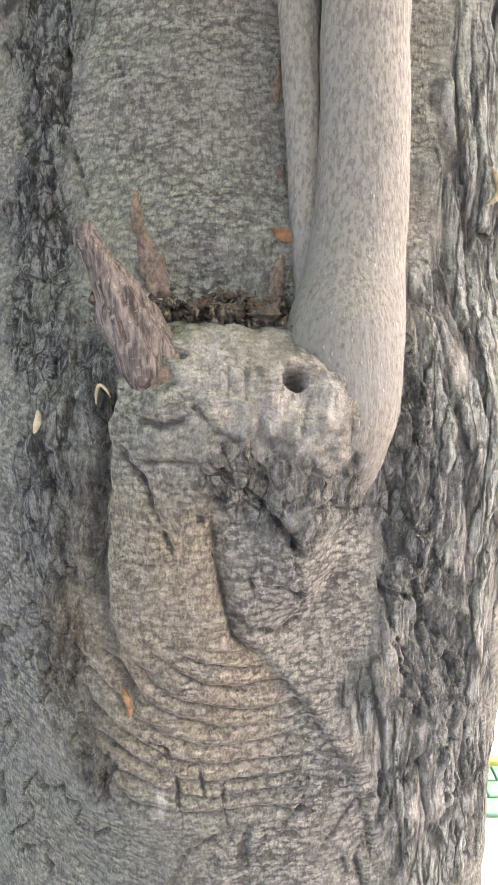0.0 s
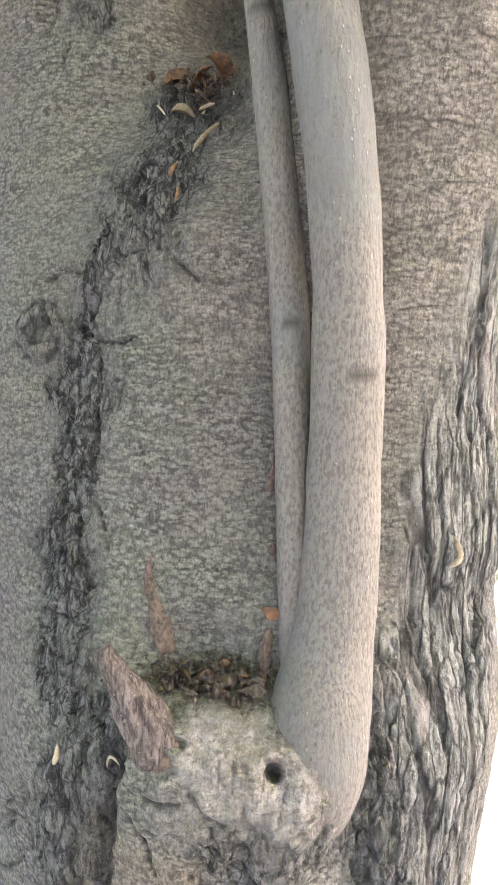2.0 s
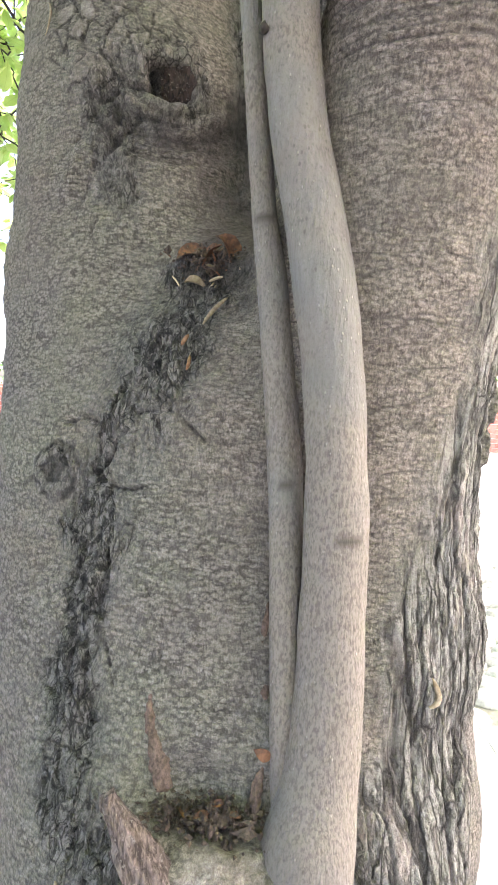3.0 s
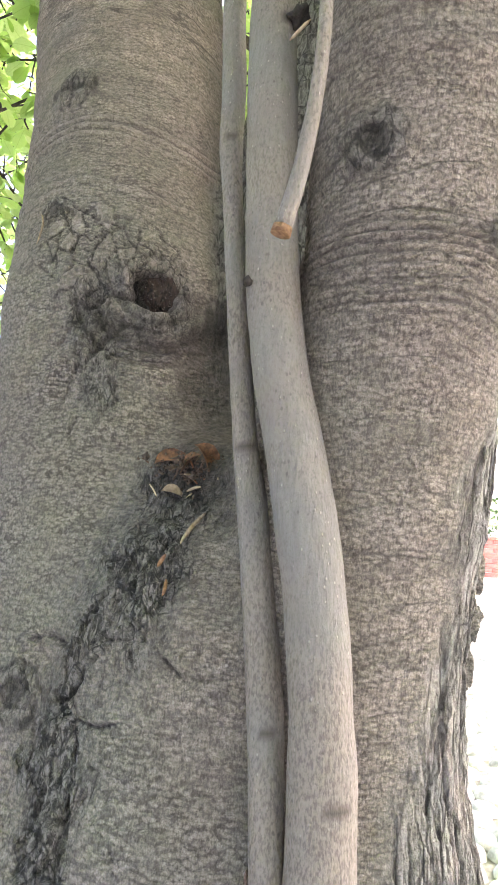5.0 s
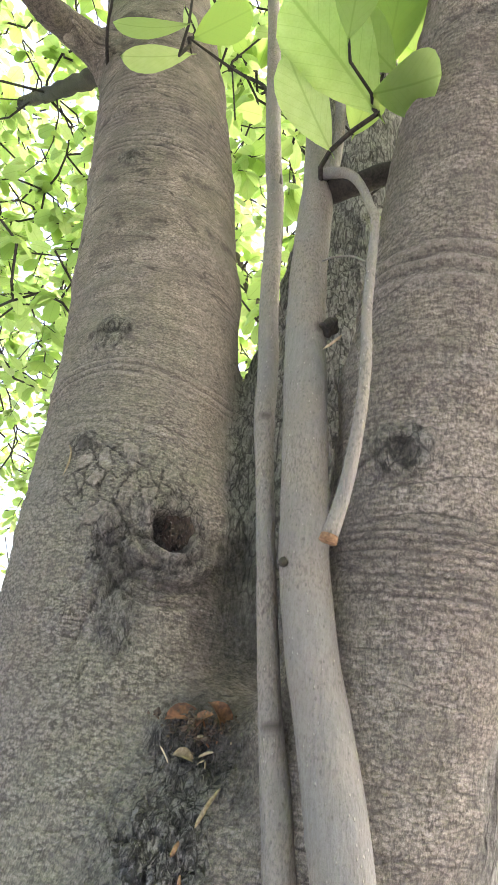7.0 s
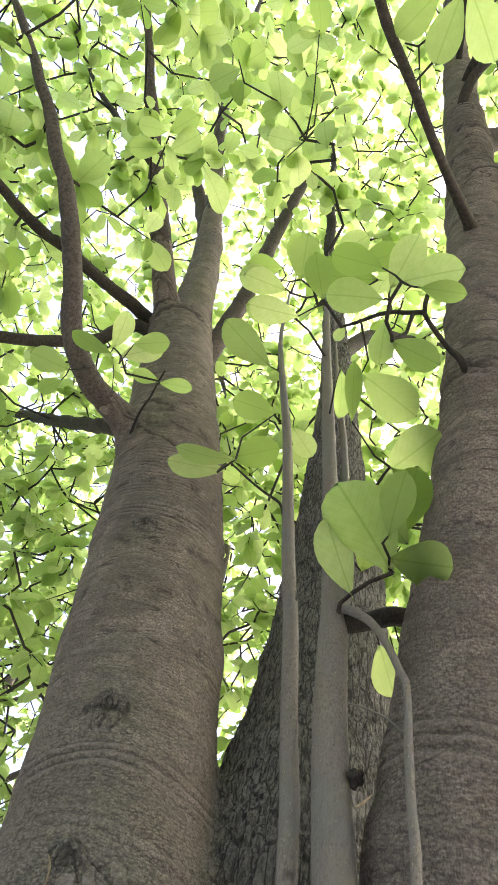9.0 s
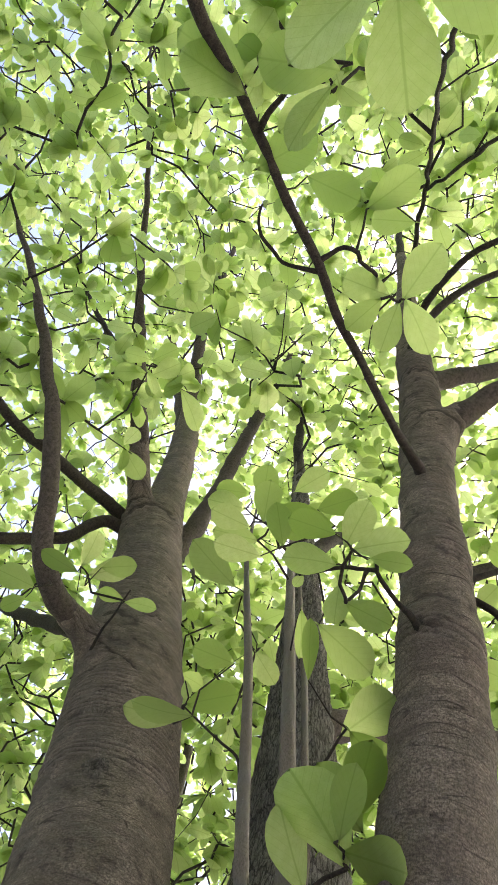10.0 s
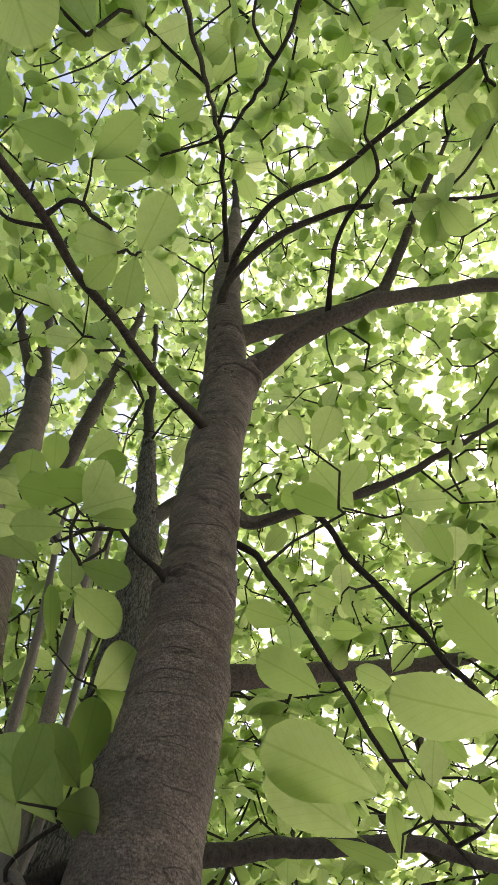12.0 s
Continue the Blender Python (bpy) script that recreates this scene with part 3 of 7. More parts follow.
CREASE = [(-0.022, 0.338, 0.912), (-0.018, 0.338, 0.877), (-0.009, 0.339, 0.832), (0.014, 0.341, 0.798), (0.039, 0.346, 0.76), (0.069, 0.352, 0.706), (0.085, 0.358, 0.66)]
FOLD = [(-0.088, 0.365, 0.985), (-0.100, 0.368, 0.94), (-0.102, 0.366, 0.88), (-0.097, 0.364, 0.836), (-0.080, 0.358, 0.787)]
HOLE = (-0.125, 0.70, 1.742)
EYES = [(0.086, 0.418, 1.795, 0.025), (-0.293, 0.833, 2.102, 0.036), (-0.204, 0.565, 1.285, 0.030), (-0.272, 0.745, 1.863, 0.024), (0.201, 0.434, 1.716, 0.018), (-0.37, 1.02, 2.66, 0.03)]
# ridges (height above 0) and grooves (below 0) of the burl: line, half width, height
KNOB_LINES = [
    ([(-0.081, 0.361, 0.988), (-0.072, 0.362, 0.999), (-0.06, 0.363, 1.007), (-0.047, 0.359, 1.01), (-0.036, 0.353, 1.008)], 0.0022, -0.005),
    ([(-0.073, 0.357, 0.992), (-0.06, 0.357, 1.001), (-0.048, 0.354, 1.005), (-0.037, 0.346, 0.999), (-0.039, 0.342, 0.99), (-0.051, 0.345, 0.988)], 0.0035, 0.003),
    ([(-0.063, 0.345, 0.972), (-0.05, 0.34, 0.97), (-0.038, 0.337, 0.973)], 0.0026, -0.004),
    ([(-0.08, 0.353, 0.966), (-0.071, 0.349, 0.954), (-0.064, 0.345, 0.952), (-0.04, 0.337, 0.955), (-0.026, 0.336, 0.954)], 0.0045, 0.003),
    ([(-0.076, 0.351, 0.96), (-0.072, 0.349, 0.946), (-0.063, 0.345, 0.934), (-0.059, 0.343, 0.92), (-0.052, 0.34, 0.902), (-0.045, 0.338, 0.885)], 0.0022, -0.004),
    ([(-0.065, 0.346, 0.947), (-0.048, 0.34, 0.948), (-0.03, 0.337, 0.948)], 0.0018, -0.003),
    ([(-0.04, 0.34, 0.921), (-0.029, 0.341, 0.913), (-0.023, 0.341, 0.9), (-0.019, 0.341, 0.883)], 0.002, -0.004),
    ([(-0.029, 0.337, 0.949), (-0.023, 0.339, 0.936), (-0.017, 0.342, 0.923), (-0.007, 0.346, 0.904)], 0.004, -0.003),
]
PIT_LINES = [
    ([(0.025, 0.346, 0.998), (0.030, 0.346, 0.993)], 0.0098, -0.016),
    ([(0.011, 0.339, 0.989), (0.017, 0.348, 1.002), (0.029, 0.355, 1.006), (0.042, 0.351, 1), (0.046, 0.342, 0.986), (0.045, 0.337, 0.973)], 0.0042, 0.004),
    ([(0.036, 0.342, 0.988), (0.034, 0.337, 0.979), (0.03, 0.334, 0.962)], 0.0016, -0.003),
    ([(0.008, 0.337, 0.983), (0.007, 0.335, 0.966), (0.015, 0.335, 0.956)], 0.0024, -0.0045),
    ([(-0, 0.353, 1.012), (-0.001, 0.342, 0.998), (-0.001, 0.336, 0.981)], 0.0015, -0.0022),
    ([(0.005, 0.359, 1.015), (0.004, 0.344, 1)], 0.0009, -0.001),
    ([(-0.012, 0.349, 1.009), (-0.01, 0.34, 0.994), (-0.011, 0.335, 0.982)], 0.0009, -0.001),
    ([(-0.023, 0.348, 1.007), (-0.02, 0.339, 0.991)], 0.0008, -0.0009),
    ([(-0.031, 0.338, 0.983), (-0.02, 0.334, 0.97), (-0.006, 0.334, 0.962)], 0.0022, -0.003),
    ([(0.021, 0.347, 0.999), (0.019, 0.338, 0.983)], 0.0009, -0.001),
]
CHIN_LINES = [
    ([(-0.016, 0.338, 0.944), (-0.001, 0.343, 0.93), (0.011, 0.341, 0.917), (0.022, 0.338, 0.906), (0.031, 0.341, 0.886)], 0.0026, -0.006),
    ([(0.003, 0.336, 0.952), (0.011, 0.34, 0.936), (0.017, 0.339, 0.928)], 0.0018, -0.004),
    ([(0.028, 0.338, 0.903), (0.04, 0.338, 0.916), (0.052, 0.344, 0.918), (0.074, 0.372, 0.905)], 0.002, -0.004),
    ([(-0, 0.343, 0.878), (0.003, 0.342, 0.867)], 0.0018, -0.004),
    ([(0.011, 0.341, 0.867), (0.024, 0.343, 0.866), (0.035, 0.353, 0.852)], 0.0018, -0.0045),
    ([(0.029, 0.338, 0.898), (0.029, 0.341, 0.883), (0.035, 0.357, 0.847)], 0.0018, -0.0045),
    ([(-0.012, 0.34, 0.854), (0, 0.344, 0.837), (0.017, 0.354, 0.83), (0.032, 0.361, 0.834)], 0.003, -0.0025),
]
# narrow cracks in the bark: line, half width, height
LOW_CRACKS = [
    ([(-0.053, 0.339, 0.741), (-0.048, 0.338, 0.721), (-0.045, 0.339, 0.673)], 0.0014, -0.003),
    ([(-0.018, 0.344, 0.716), (-0.015, 0.344, 0.683)], 0.0014, -0.003),
    ([(-0.034, 0.341, 0.741), (-0.03, 0.34, 0.708)], 0.0014, -0.003),
    ([(-0, 0.347, 0.679), (-0.001, 0.346, 0.644)], 0.0014, -0.003),
    ([(0.096, 0.373, 0.702), (0.098, 0.373, 0.677)], 0.0014, -0.003),
    ([(0.087, 0.368, 0.662), (0.098, 0.37, 0.608)], 0.0014, -0.003),
    ([(0.069, 0.36, 0.639), (0.076, 0.361, 0.609)], 0.0014, -0.003),
    ([(0.129, 0.387, 0.643), (0.13, 0.385, 0.602)], 0.0014, -0.003),
    ([(0.153, 0.403, 0.644), (0.17, 0.412, 0.563)], 0.0014, -0.003),
    ([(-0.075, 0.342, 0.756), (-0.055, 0.339, 0.748), (-0.051, 0.338, 0.728)], 0.0014, -0.003),
    ([(0.005, 0.347, 0.645), (0.006, 0.346, 0.627)], 0.0014, -0.003),
    ([(0.123, 0.383, 0.638), (0.127, 0.384, 0.612)], 0.0014, -0.003),
]
SIDE_CRACKS = [
    ([(0.089, 0.378, 0.859), (0.101, 0.381, 0.817), (0.121, 0.388, 0.774), (0.14, 0.397, 0.722)], 0.002, -0.0045),
    ([(0.106, 0.384, 0.859), (0.129, 0.395, 0.82), (0.152, 0.407, 0.776), (0.17, 0.419, 0.725)], 0.002, -0.0045),
    ([(0.101, 0.381, 0.811), (0.118, 0.386, 0.764), (0.128, 0.39, 0.728)], 0.002, -0.0045),
    ([(0.209, 0.458, 0.664), (0.203, 0.449, 0.617), (0.201, 0.446, 0.582)], 0.002, -0.0045),
    ([(0.171, 0.42, 0.712), (0.189, 0.434, 0.649)], 0.002, -0.0045),
    ([(0.142, 0.401, 0.802), (0.159, 0.411, 0.747)], 0.002, -0.0045),
    ([(0.093, 0.379, 0.845), (0.114, 0.387, 0.834), (0.128, 0.395, 0.834)], 0.002, -0.0045),
]
SEAM_CRACKS_LOW = [
    ([(-0.128, 0.47, 1.144), (-0.132, 0.484, 1.179), (-0.13, 0.493, 1.208), (-0.142, 0.51, 1.237)], 0.0016, -0.0035),
    ([(-0.143, 0.476, 1.136), (-0.14, 0.463, 1.106), (-0.14, 0.447, 1.067)], 0.0016, -0.0035),
    ([(-0.089, 0.469, 1.198), (-0.08, 0.457, 1.169), (-0.079, 0.452, 1.153)], 0.0016, -0.0035),
    ([(-0.071, 0.448, 1.148), (-0.072, 0.443, 1.13), (-0.076, 0.438, 1.111)], 0.0016, -0.0035),
    ([(-0.175, 0.501, 1.15), (-0.176, 0.485, 1.104), (-0.17, 0.472, 1.083)], 0.0016, -0.0035),
    ([(-0.157, 0.486, 1.14), (-0.15, 0.47, 1.109), (-0.149, 0.458, 1.082)], 0.0016, -0.0035),
    ([(-0.173, 0.451, 1.029), (-0.164, 0.436, 1.01), (-0.172, 0.438, 1)], 0.0016, -0.0035),
    ([(-0.127, 0.432, 1.051), (-0.134, 0.424, 1.028)], 0.0016, -0.0035),
    ([(-0.125, 0.468, 1.143), (-0.115, 0.452, 1.111)], 0.0016, -0.0035),
]
SEAM_CRACKS_TOP = [
    ([(-0.163, 0.53, 1.253), (-0.16, 0.536, 1.277), (-0.148, 0.531, 1.294), (-0.136, 0.526, 1.322), (-0.122, 0.516, 1.337)], 0.0034, -0.008),
    ([(-0.14, 0.54, 1.369), (-0.13, 0.539, 1.383), (-0.118, 0.533, 1.393)], 0.0034, -0.008),
    ([(-0.135, 0.528, 1.345), (-0.102, 0.506, 1.356), (-0.07, 0.493, 1.359)], 0.0017, -0.004),
    ([(-0.066, 0.491, 1.349), (-0.042, 0.484, 1.33), (-0.028, 0.482, 1.333)], 0.0017, -0.004),
    ([(-0.142, 0.523, 1.279), (-0.114, 0.505, 1.28), (-0.086, 0.491, 1.291)], 0.0017, -0.004),
    ([(-0.157, 0.519, 1.231), (-0.161, 0.508, 1.193), (-0.177, 0.504, 1.153)], 0.0034, -0.008),
    ([(-0.149, 0.516, 1.24), (-0.134, 0.5, 1.22), (-0.136, 0.481, 1.163)], 0.0034, -0.008),
    ([(-0.209, 0.58, 1.334), (-0.178, 0.564, 1.344), (-0.152, 0.541, 1.337)], 0.0034, -0.008),
    ([(-0.103, 0.59, 1.46), (-0.104, 0.552, 1.43), (-0.131, 0.566, 1.419)], 0.0034, -0.008),
    ([(-0.16, 0.54, 1.292), (-0.142, 0.525, 1.285)], 0.0034, -0.008),
    ([(-0.079, 0.531, 1.424), (-0.065, 0.548, 1.448)], 0.0034, -0.008),
]
HOLE_CRACKS = [
    ([(-0.085, 0.70, 1.705), (-0.125, 0.69, 1.705), (-0.165, 0.685, 1.712), (-0.195, 0.68, 1.69), (-0.220, 0.675, 1.645), (-0.238, 0.67, 1.605)], 0.0085, 0.009),
    ([(-0.080, 0.70, 1.690), (-0.125, 0.685, 1.686), (-0.160, 0.68, 1.690), (-0.182, 0.675, 1.668), (-0.203, 0.67, 1.625), (-0.222, 0.665, 1.590)], 0.0052, -0.009),
    ([(-0.095, 0.71, 1.718), (-0.13, 0.695, 1.722), (-0.175, 0.69, 1.733), (-0.21, 0.685, 1.708), (-0.235, 0.68, 1.66)], 0.0036, -0.007),
    ([(-0.070, 0.71, 1.672), (-0.115, 0.68, 1.664), (-0.150, 0.675, 1.666), (-0.175, 0.67, 1.64)], 0.0030, -0.006),
    ([(-0.292, 0.75, 1.842), (-0.275, 0.752, 1.88), (-0.235, 0.73, 1.858), (-0.204, 0.717, 1.84), (-0.155, 0.716, 1.827), (-0.138, 0.702, 1.779)], 0.0018, -0.004),
    ([(-0.273, 0.749, 1.873), (-0.232, 0.706, 1.805), (-0.239, 0.697, 1.768)], 0.0018, -0.004),
    ([(-0.204, 0.717, 1.84), (-0.197, 0.691, 1.769), (-0.177, 0.686, 1.732)], 0.0018, -0.004),
    ([(-0.153, 0.69, 1.736), (-0.189, 0.68, 1.704), (-0.207, 0.672, 1.659)], 0.0018, -0.004),
    ([(-0.158, 0.682, 1.696), (-0.129, 0.688, 1.688), (-0.093, 0.714, 1.717), (-0.066, 0.732, 1.698)], 0.0018, -0.004),
    ([(-0.201, 0.67, 1.649), (-0.214, 0.663, 1.607), (-0.219, 0.656, 1.577)], 0.0018, -0.004),
    ([(-0.111, 0.7, 1.706), (-0.048, 0.74, 1.679), (-0.031, 0.713, 1.589)], 0.0018, -0.004),
    ([(-0.174, 0.71, 1.823), (-0.161, 0.692, 1.763)], 0.0018, -0.004),
    ([(-0.28, 0.715, 1.772), (-0.246, 0.696, 1.746)], 0.0018, -0.004),
    ([(-0.097, 0.72, 1.768), (-0.084, 0.723, 1.732)], 0.0018, -0.004),
    ([(-0.213, 0.581, 1.327), (-0.186, 0.556, 1.289)], 0.0018, -0.004),
    ([(-0.191, 0.655, 1.588), (-0.204, 0.645, 1.548)], 0.0018, -0.004),
]
STEM_CRACKS = [
    ([(-0.575, 1.22, 3.26), (-0.489, 1.135, 3.152), (-0.427, 1.100, 3.116), (-0.356, 1.077, 3.051)], 0.0080, -0.010),
    ([(-0.476, 1.164, 3.367), (-0.402, 1.171, 3.426), (-0.321, 1.191, 3.392), (-0.273, 1.236, 3.387)], 0.0065, -0.007),
    ([(-0.72, 1.43, 4.20), (-0.669, 1.401, 4.210), (-0.530, 1.379, 4.220)], 0.0080, -0.008),
    ([(0.127, 0.277, 3.203), (0.146, 0.236, 3.092), (0.186, 0.212, 3.110)], 0.0050, -0.005),
    ([(0.118, 0.327, 2.751), (0.135, 0.288, 2.715), (0.163, 0.271, 2.683)], 0.0055, -0.006),
    ([(0.094, 0.398, 2.335), (0.120, 0.356, 2.342), (0.154, 0.337, 2.323)], 0.0050, -0.005),
    ([(0.150, 0.20, 3.66), (0.165, 0.190, 3.675), (0.217, 0.148, 3.757)], 0.0060, -0.006),
    ([(0.145, 0.409, 1.753), (0.151, 0.411, 1.723), (0.144, 0.412, 1.688)], 0.002, -0.004),
    ([(-0.14, 0.62, 1.53), (-0.13, 0.60, 1.49), (-0.12, 0.58, 1.46)], 0.0016, -0.003),
    ([(0.10, 0.385, 0.985), (0.13, 0.395, 0.975), (0.155, 0.415, 0.985), (0.18, 0.44, 0.97)], 0.0016, -0.003),
]
# thickened collars where branches leave the stems: x, y, z, radius
COLLARS = [(-0.50, 1.285, 3.30, 0.075), (0.20, 0.19, 3.33, 0.038), (0.165, 0.29, 2.705, 0.022), (0.25, 0.20, 3.70, 0.07), (-0.66, 1.50, 4.42, 0.10), (0.20, 0.10, 4.06, 0.055)]
# x, y, z up the fork: damp bark and its hollow's shade as colour
DAMP_SHADE = [(-0.045, 0.745, 1.72), (-0.035, 0.71, 1.63), (-0.035, 0.66, 1.56), (-0.045, 0.60, 1.50)]
# dark seam patches: x, y, z, radius; beside the stub a hollow's shade, painted
DARK_PATCHES = [(-0.121, 0.519, 1.357, 0.030), (-0.155, 0.536, 1.293, 0.028), (-0.152, 0.521, 1.247, 0.020), (-0.157, 0.496, 1.169, 0.028), (-0.095, 0.522, 1.400, 0.055), (-0.066, 0.557, 1.456, 0.045), (-0.152, 0.520, 1.235, 0.030), (-0.154, 0.463, 1.087, 0.030), (-0.150, 0.490, 1.167, 0.022), (-0.098, 0.383, 0.990, 0.024), (-0.114, 0.375, 0.930, 0.028), (-0.134, 0.388, 0.86, 0.034), (-0.126, 0.383, 0.795, 0.030)]
SIDE_PATCHES = [(0.100, 0.385, 0.93, 0.032), (0.118, 0.380, 0.865, 0.030), (0.132, 0.388, 0.80, 0.024)]


def worley(p, scale, seed=0):
    """Cell noise: distances to the nearest and second nearest seed point, and a random number of the nearest cell."""
    q = np.asarray(p, dtype=np.float64) * np.asarray(scale, dtype=np.float64)
    c = np.floor(q).astype(np.int64)
    f1, f2, who = np.full(len(q), 9.0), np.full(len(q), 9.0), np.zeros(len(q))
    for dx in (-1, 0, 1):
        for dy in (-1, 0, 1):
            for dz in (-1, 0, 1):
                x, y, z = c[:, 0] + dx, c[:, 1] + dy, c[:, 2] + dz
                pt = np.stack([x + 0.5 + lattice(x, y, z, seed) * 0.45, y + 0.5 + lattice(x, y, z, seed + 1) * 0.45, z + 0.5 + lattice(x, y, z, seed + 2) * 0.45], 1)
                d = np.linalg.norm(q - pt, axis=1)
                nearer = d < f1
                f2 = np.where(nearer, f1, np.minimum(f2, d))
                who = np.where(nearer, lattice(x, y, z, seed + 3), who)
                f1 = np.where(nearer, d, f1)
    return f1, f2, who


def mark_dist(p, pts):
    """Distance from a line drawn on the front of the wood; depth counts little."""
    k = np.array([1.0, 0.35, 1.0], dtype=np.float32)
    return line_dist(p * k, np.asarray(pts, dtype=np.float32)[:, :3] * k)


def along_line(p, line, pad):
    """Which points lie near a line, and how far from it."""
    q = np.asarray(line, dtype=np.float32)
    lo, hi = q.min(0) - (pad, 0.06, pad), q.max(0) + (pad, 0.06, pad)
    near = np.nonzero(((p > lo) & (p < hi)).all(1))[0]
    return near, mark_dist(p[near], line) if len(near) else np.zeros(0)


def bark_marks(p):
    """Floats per vertex: how dark-flaky, plated, tan and pale the bark is, how dark its cracks and hollows are painted,
    and how far it stands out.
    """
    p = p.astype(np.float32)
    wob = vnoise(p, 22, 3, 3) * 0.02
    seam, flank, warts, rseam = mark_dist(p, SEAM), mark_dist(p, FLANK), mark_dist(p, WARTS), mark_dist(p, RIGHT_SEAM)
    wide = np.interp(p[:, 2], [0.7, 1.0, 1.15, 1.3, 1.45], [0.042, 0.042, 0.036, 0.052, 0.062])
    ragged = sstep(vnoise(p, (26, 26, 11), 33, 3), -0.25, 0.15)
    rough = np.maximum.reduce([sstep((seam + wob * 1.3) / wide, 1.15, 0.45) * (0.30 + 0.70 * ragged), sstep(warts + wob, 0.036, 0.014) * 0.55, sstep(rseam + wob * 1.3, 0.050, 0.016) * (0.3 + 0.7 * ragged)])
    patch = sstep(np.linalg.norm((p - np.array([-0.19, 0.70, 1.79])) * (1.0, 0.5, 1.1), axis=1) + wob * 2.5, 0.13, 0.06) * 0.22
    tail = sstep(mark_dist(p, [(-0.20, 0.70, 1.74), (-0.19, 0.66, 1.66), (-0.175, 0.65, 1.60)]) + wob, 0.035, 0.012) * 0.7
    dark_patch = np.zeros(len(p))
    for x, y, z, r in DARK_PATCHES + SIDE_PATCHES:
        dark_patch = np.maximum(dark_patch, sstep(np.linalg.norm((p - np.array([x, y, z])) * (1.15, 0.5, 0.85), axis=1) + wob * 1.5, r, r * 0.35))
    rough = np.clip(np.maximum.reduce([rough, patch, tail, dark_patch * 0.85]), 0, 1)
    # the fork's damp and the shade of its hollow, both put into the colour
    damp_shade = sstep(mark_dist(p, DAMP_SHADE) + wob * 2, 0.065, 0.02) * (0.68 + 0.3 * vnoise(p, (30, 30, 14), 31, 3))
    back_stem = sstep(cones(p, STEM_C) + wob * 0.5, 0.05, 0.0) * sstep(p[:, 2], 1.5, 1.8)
    side = sstep(flank + wob * 1.4, 0.085, 0.04)
    plated = np.clip(np.maximum(side, back_stem * 0.8) * (1 - 0.7 * rough), 0, 1)
    # back stem is mixed about halfway to the darker seam colour all over
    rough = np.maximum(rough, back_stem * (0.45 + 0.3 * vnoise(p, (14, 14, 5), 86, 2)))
    near_burl = sstep(p[:, 1], 0.47, 0.42)
    col = np.minimum(cones(p, COLUMN), cones(p, KNOB))
    left = sstep(p[:, 0] - np.interp(p[:, 2], [0.66, 0.706, 0.76, 0.798, 0.832, 0.877, 0.918], [0.085, 0.069, 0.039, 0.014, -0.009, -0.018, -0.022]), 0.010, -0.004)
    warm = sstep(col + wob * 0.4, 0.016, 0.002) * sstep(p[:, 2], 0.68, 0.77) * sstep(p[:, 2], 0.955, 0.90) * left * (0.70 + 0.45 * vnoise(p, 26, 5, 2)) * near_burl
    warm = np.maximum(warm, sstep(cones(p, KNOB) + wob * 0.4, 0.012, 0.0) * (0.12 + 0.5 * vnoise(p, 32, 6, 2)) * near_burl * (1 - rough))
    pale = np.zeros(len(p))
    for x, y, z, r, k in ((-0.020, 0.345, 1.004, 0.034, 1.0), (-0.008, 0.338, 0.988, 0.028, 0.85), (0.022, 0.336, 0.972, 0.030, 1.0), (0.045, 0.345, 0.990, 0.022, 1.0), (0.015, 0.350, 1.008, 0.020, 0.8), (-0.040, 0.342, 0.968, 0.026, 0.45), (-0.045, 0.345, 0.996, 0.011, 0.5), (0.060, 0.352, 0.950, 0.018, 0.5), (-0.055, 0.342, 0.984, 0.014, 0.35)):
        pale = np.maximum(pale, sstep(np.linalg.norm((p - np.array([x, y, z])) * (1.0, 0.6, 0.9), axis=1) + wob * 0.5, r, r * 0.4) * k)
    pale *= np.clip(0.75 + 0.9 * vnoise(p, (120, 120, 60), 23, 3), 0, 1)
    for x, y, z, r in ((0.112, 0.412, 1.026, 0.012), (0.145, 0.425, 0.995, 0.017), (0.135, 0.425, 1.03, 0.009), (-0.138, 0.393, 0.961, 0.008), (-0.06, 0.34, 0.705, 0.011), (0.21, 0.50, 1.19, 0.014), (0.075, 0.36, 0.945, 0.012)):
        pale = np.maximum(pale, sstep(np.linalg.norm((p - np.array([x, y, z])) * (1.6, 1.0, 0.6), axis=1) + wob * 0.25, r, r * 0.5))
    pale = np.maximum(pale, side * sstep(vnoise(p, (50, 50, 14), 21, 3), 0.12, 0.4) * 0.7)
    hq = (p - np.array(HOLE)) @ np.array([(0.98, 0.0, 0.17), (0.0, 0.4, 0.0), (-0.17, 0.0, 0.98)]).T * (1.0, 1.0, 0.80)
    hole = (np.abs(hq) ** 4).sum(1) ** 0.25 + vnoise(p, 45, 27, 2) * 0.008
    pale = np.maximum(pale, np.exp(-((hole - 0.034) / 0.007) ** 2) * np.clip(0.1 + 1.2 * vnoise(p, 60, 34, 2), 0, 0.6))
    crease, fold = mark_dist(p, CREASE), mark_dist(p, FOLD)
    # shade of knot hole, crease and fold gap is painted into the colour
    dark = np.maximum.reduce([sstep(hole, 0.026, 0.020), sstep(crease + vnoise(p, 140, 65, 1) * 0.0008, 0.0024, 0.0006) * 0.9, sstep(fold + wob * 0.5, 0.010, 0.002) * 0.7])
    dark = np.maximum(dark, damp_shade)
    # relief
    out = vnoise(p, 8, 1, 2) * 0.004 + vnoise(p, 30, 2, 3) * 0.0022
    out += vnoise(p, (30, 30, 105), 4, 2) * 0.0016 * (1 - rough)
    bent = p + np.stack([vnoise(p, 35, 41, 2), vnoise(p, 35, 42, 2), vnoise(p, 35, 43, 2)], 1) * 0.008
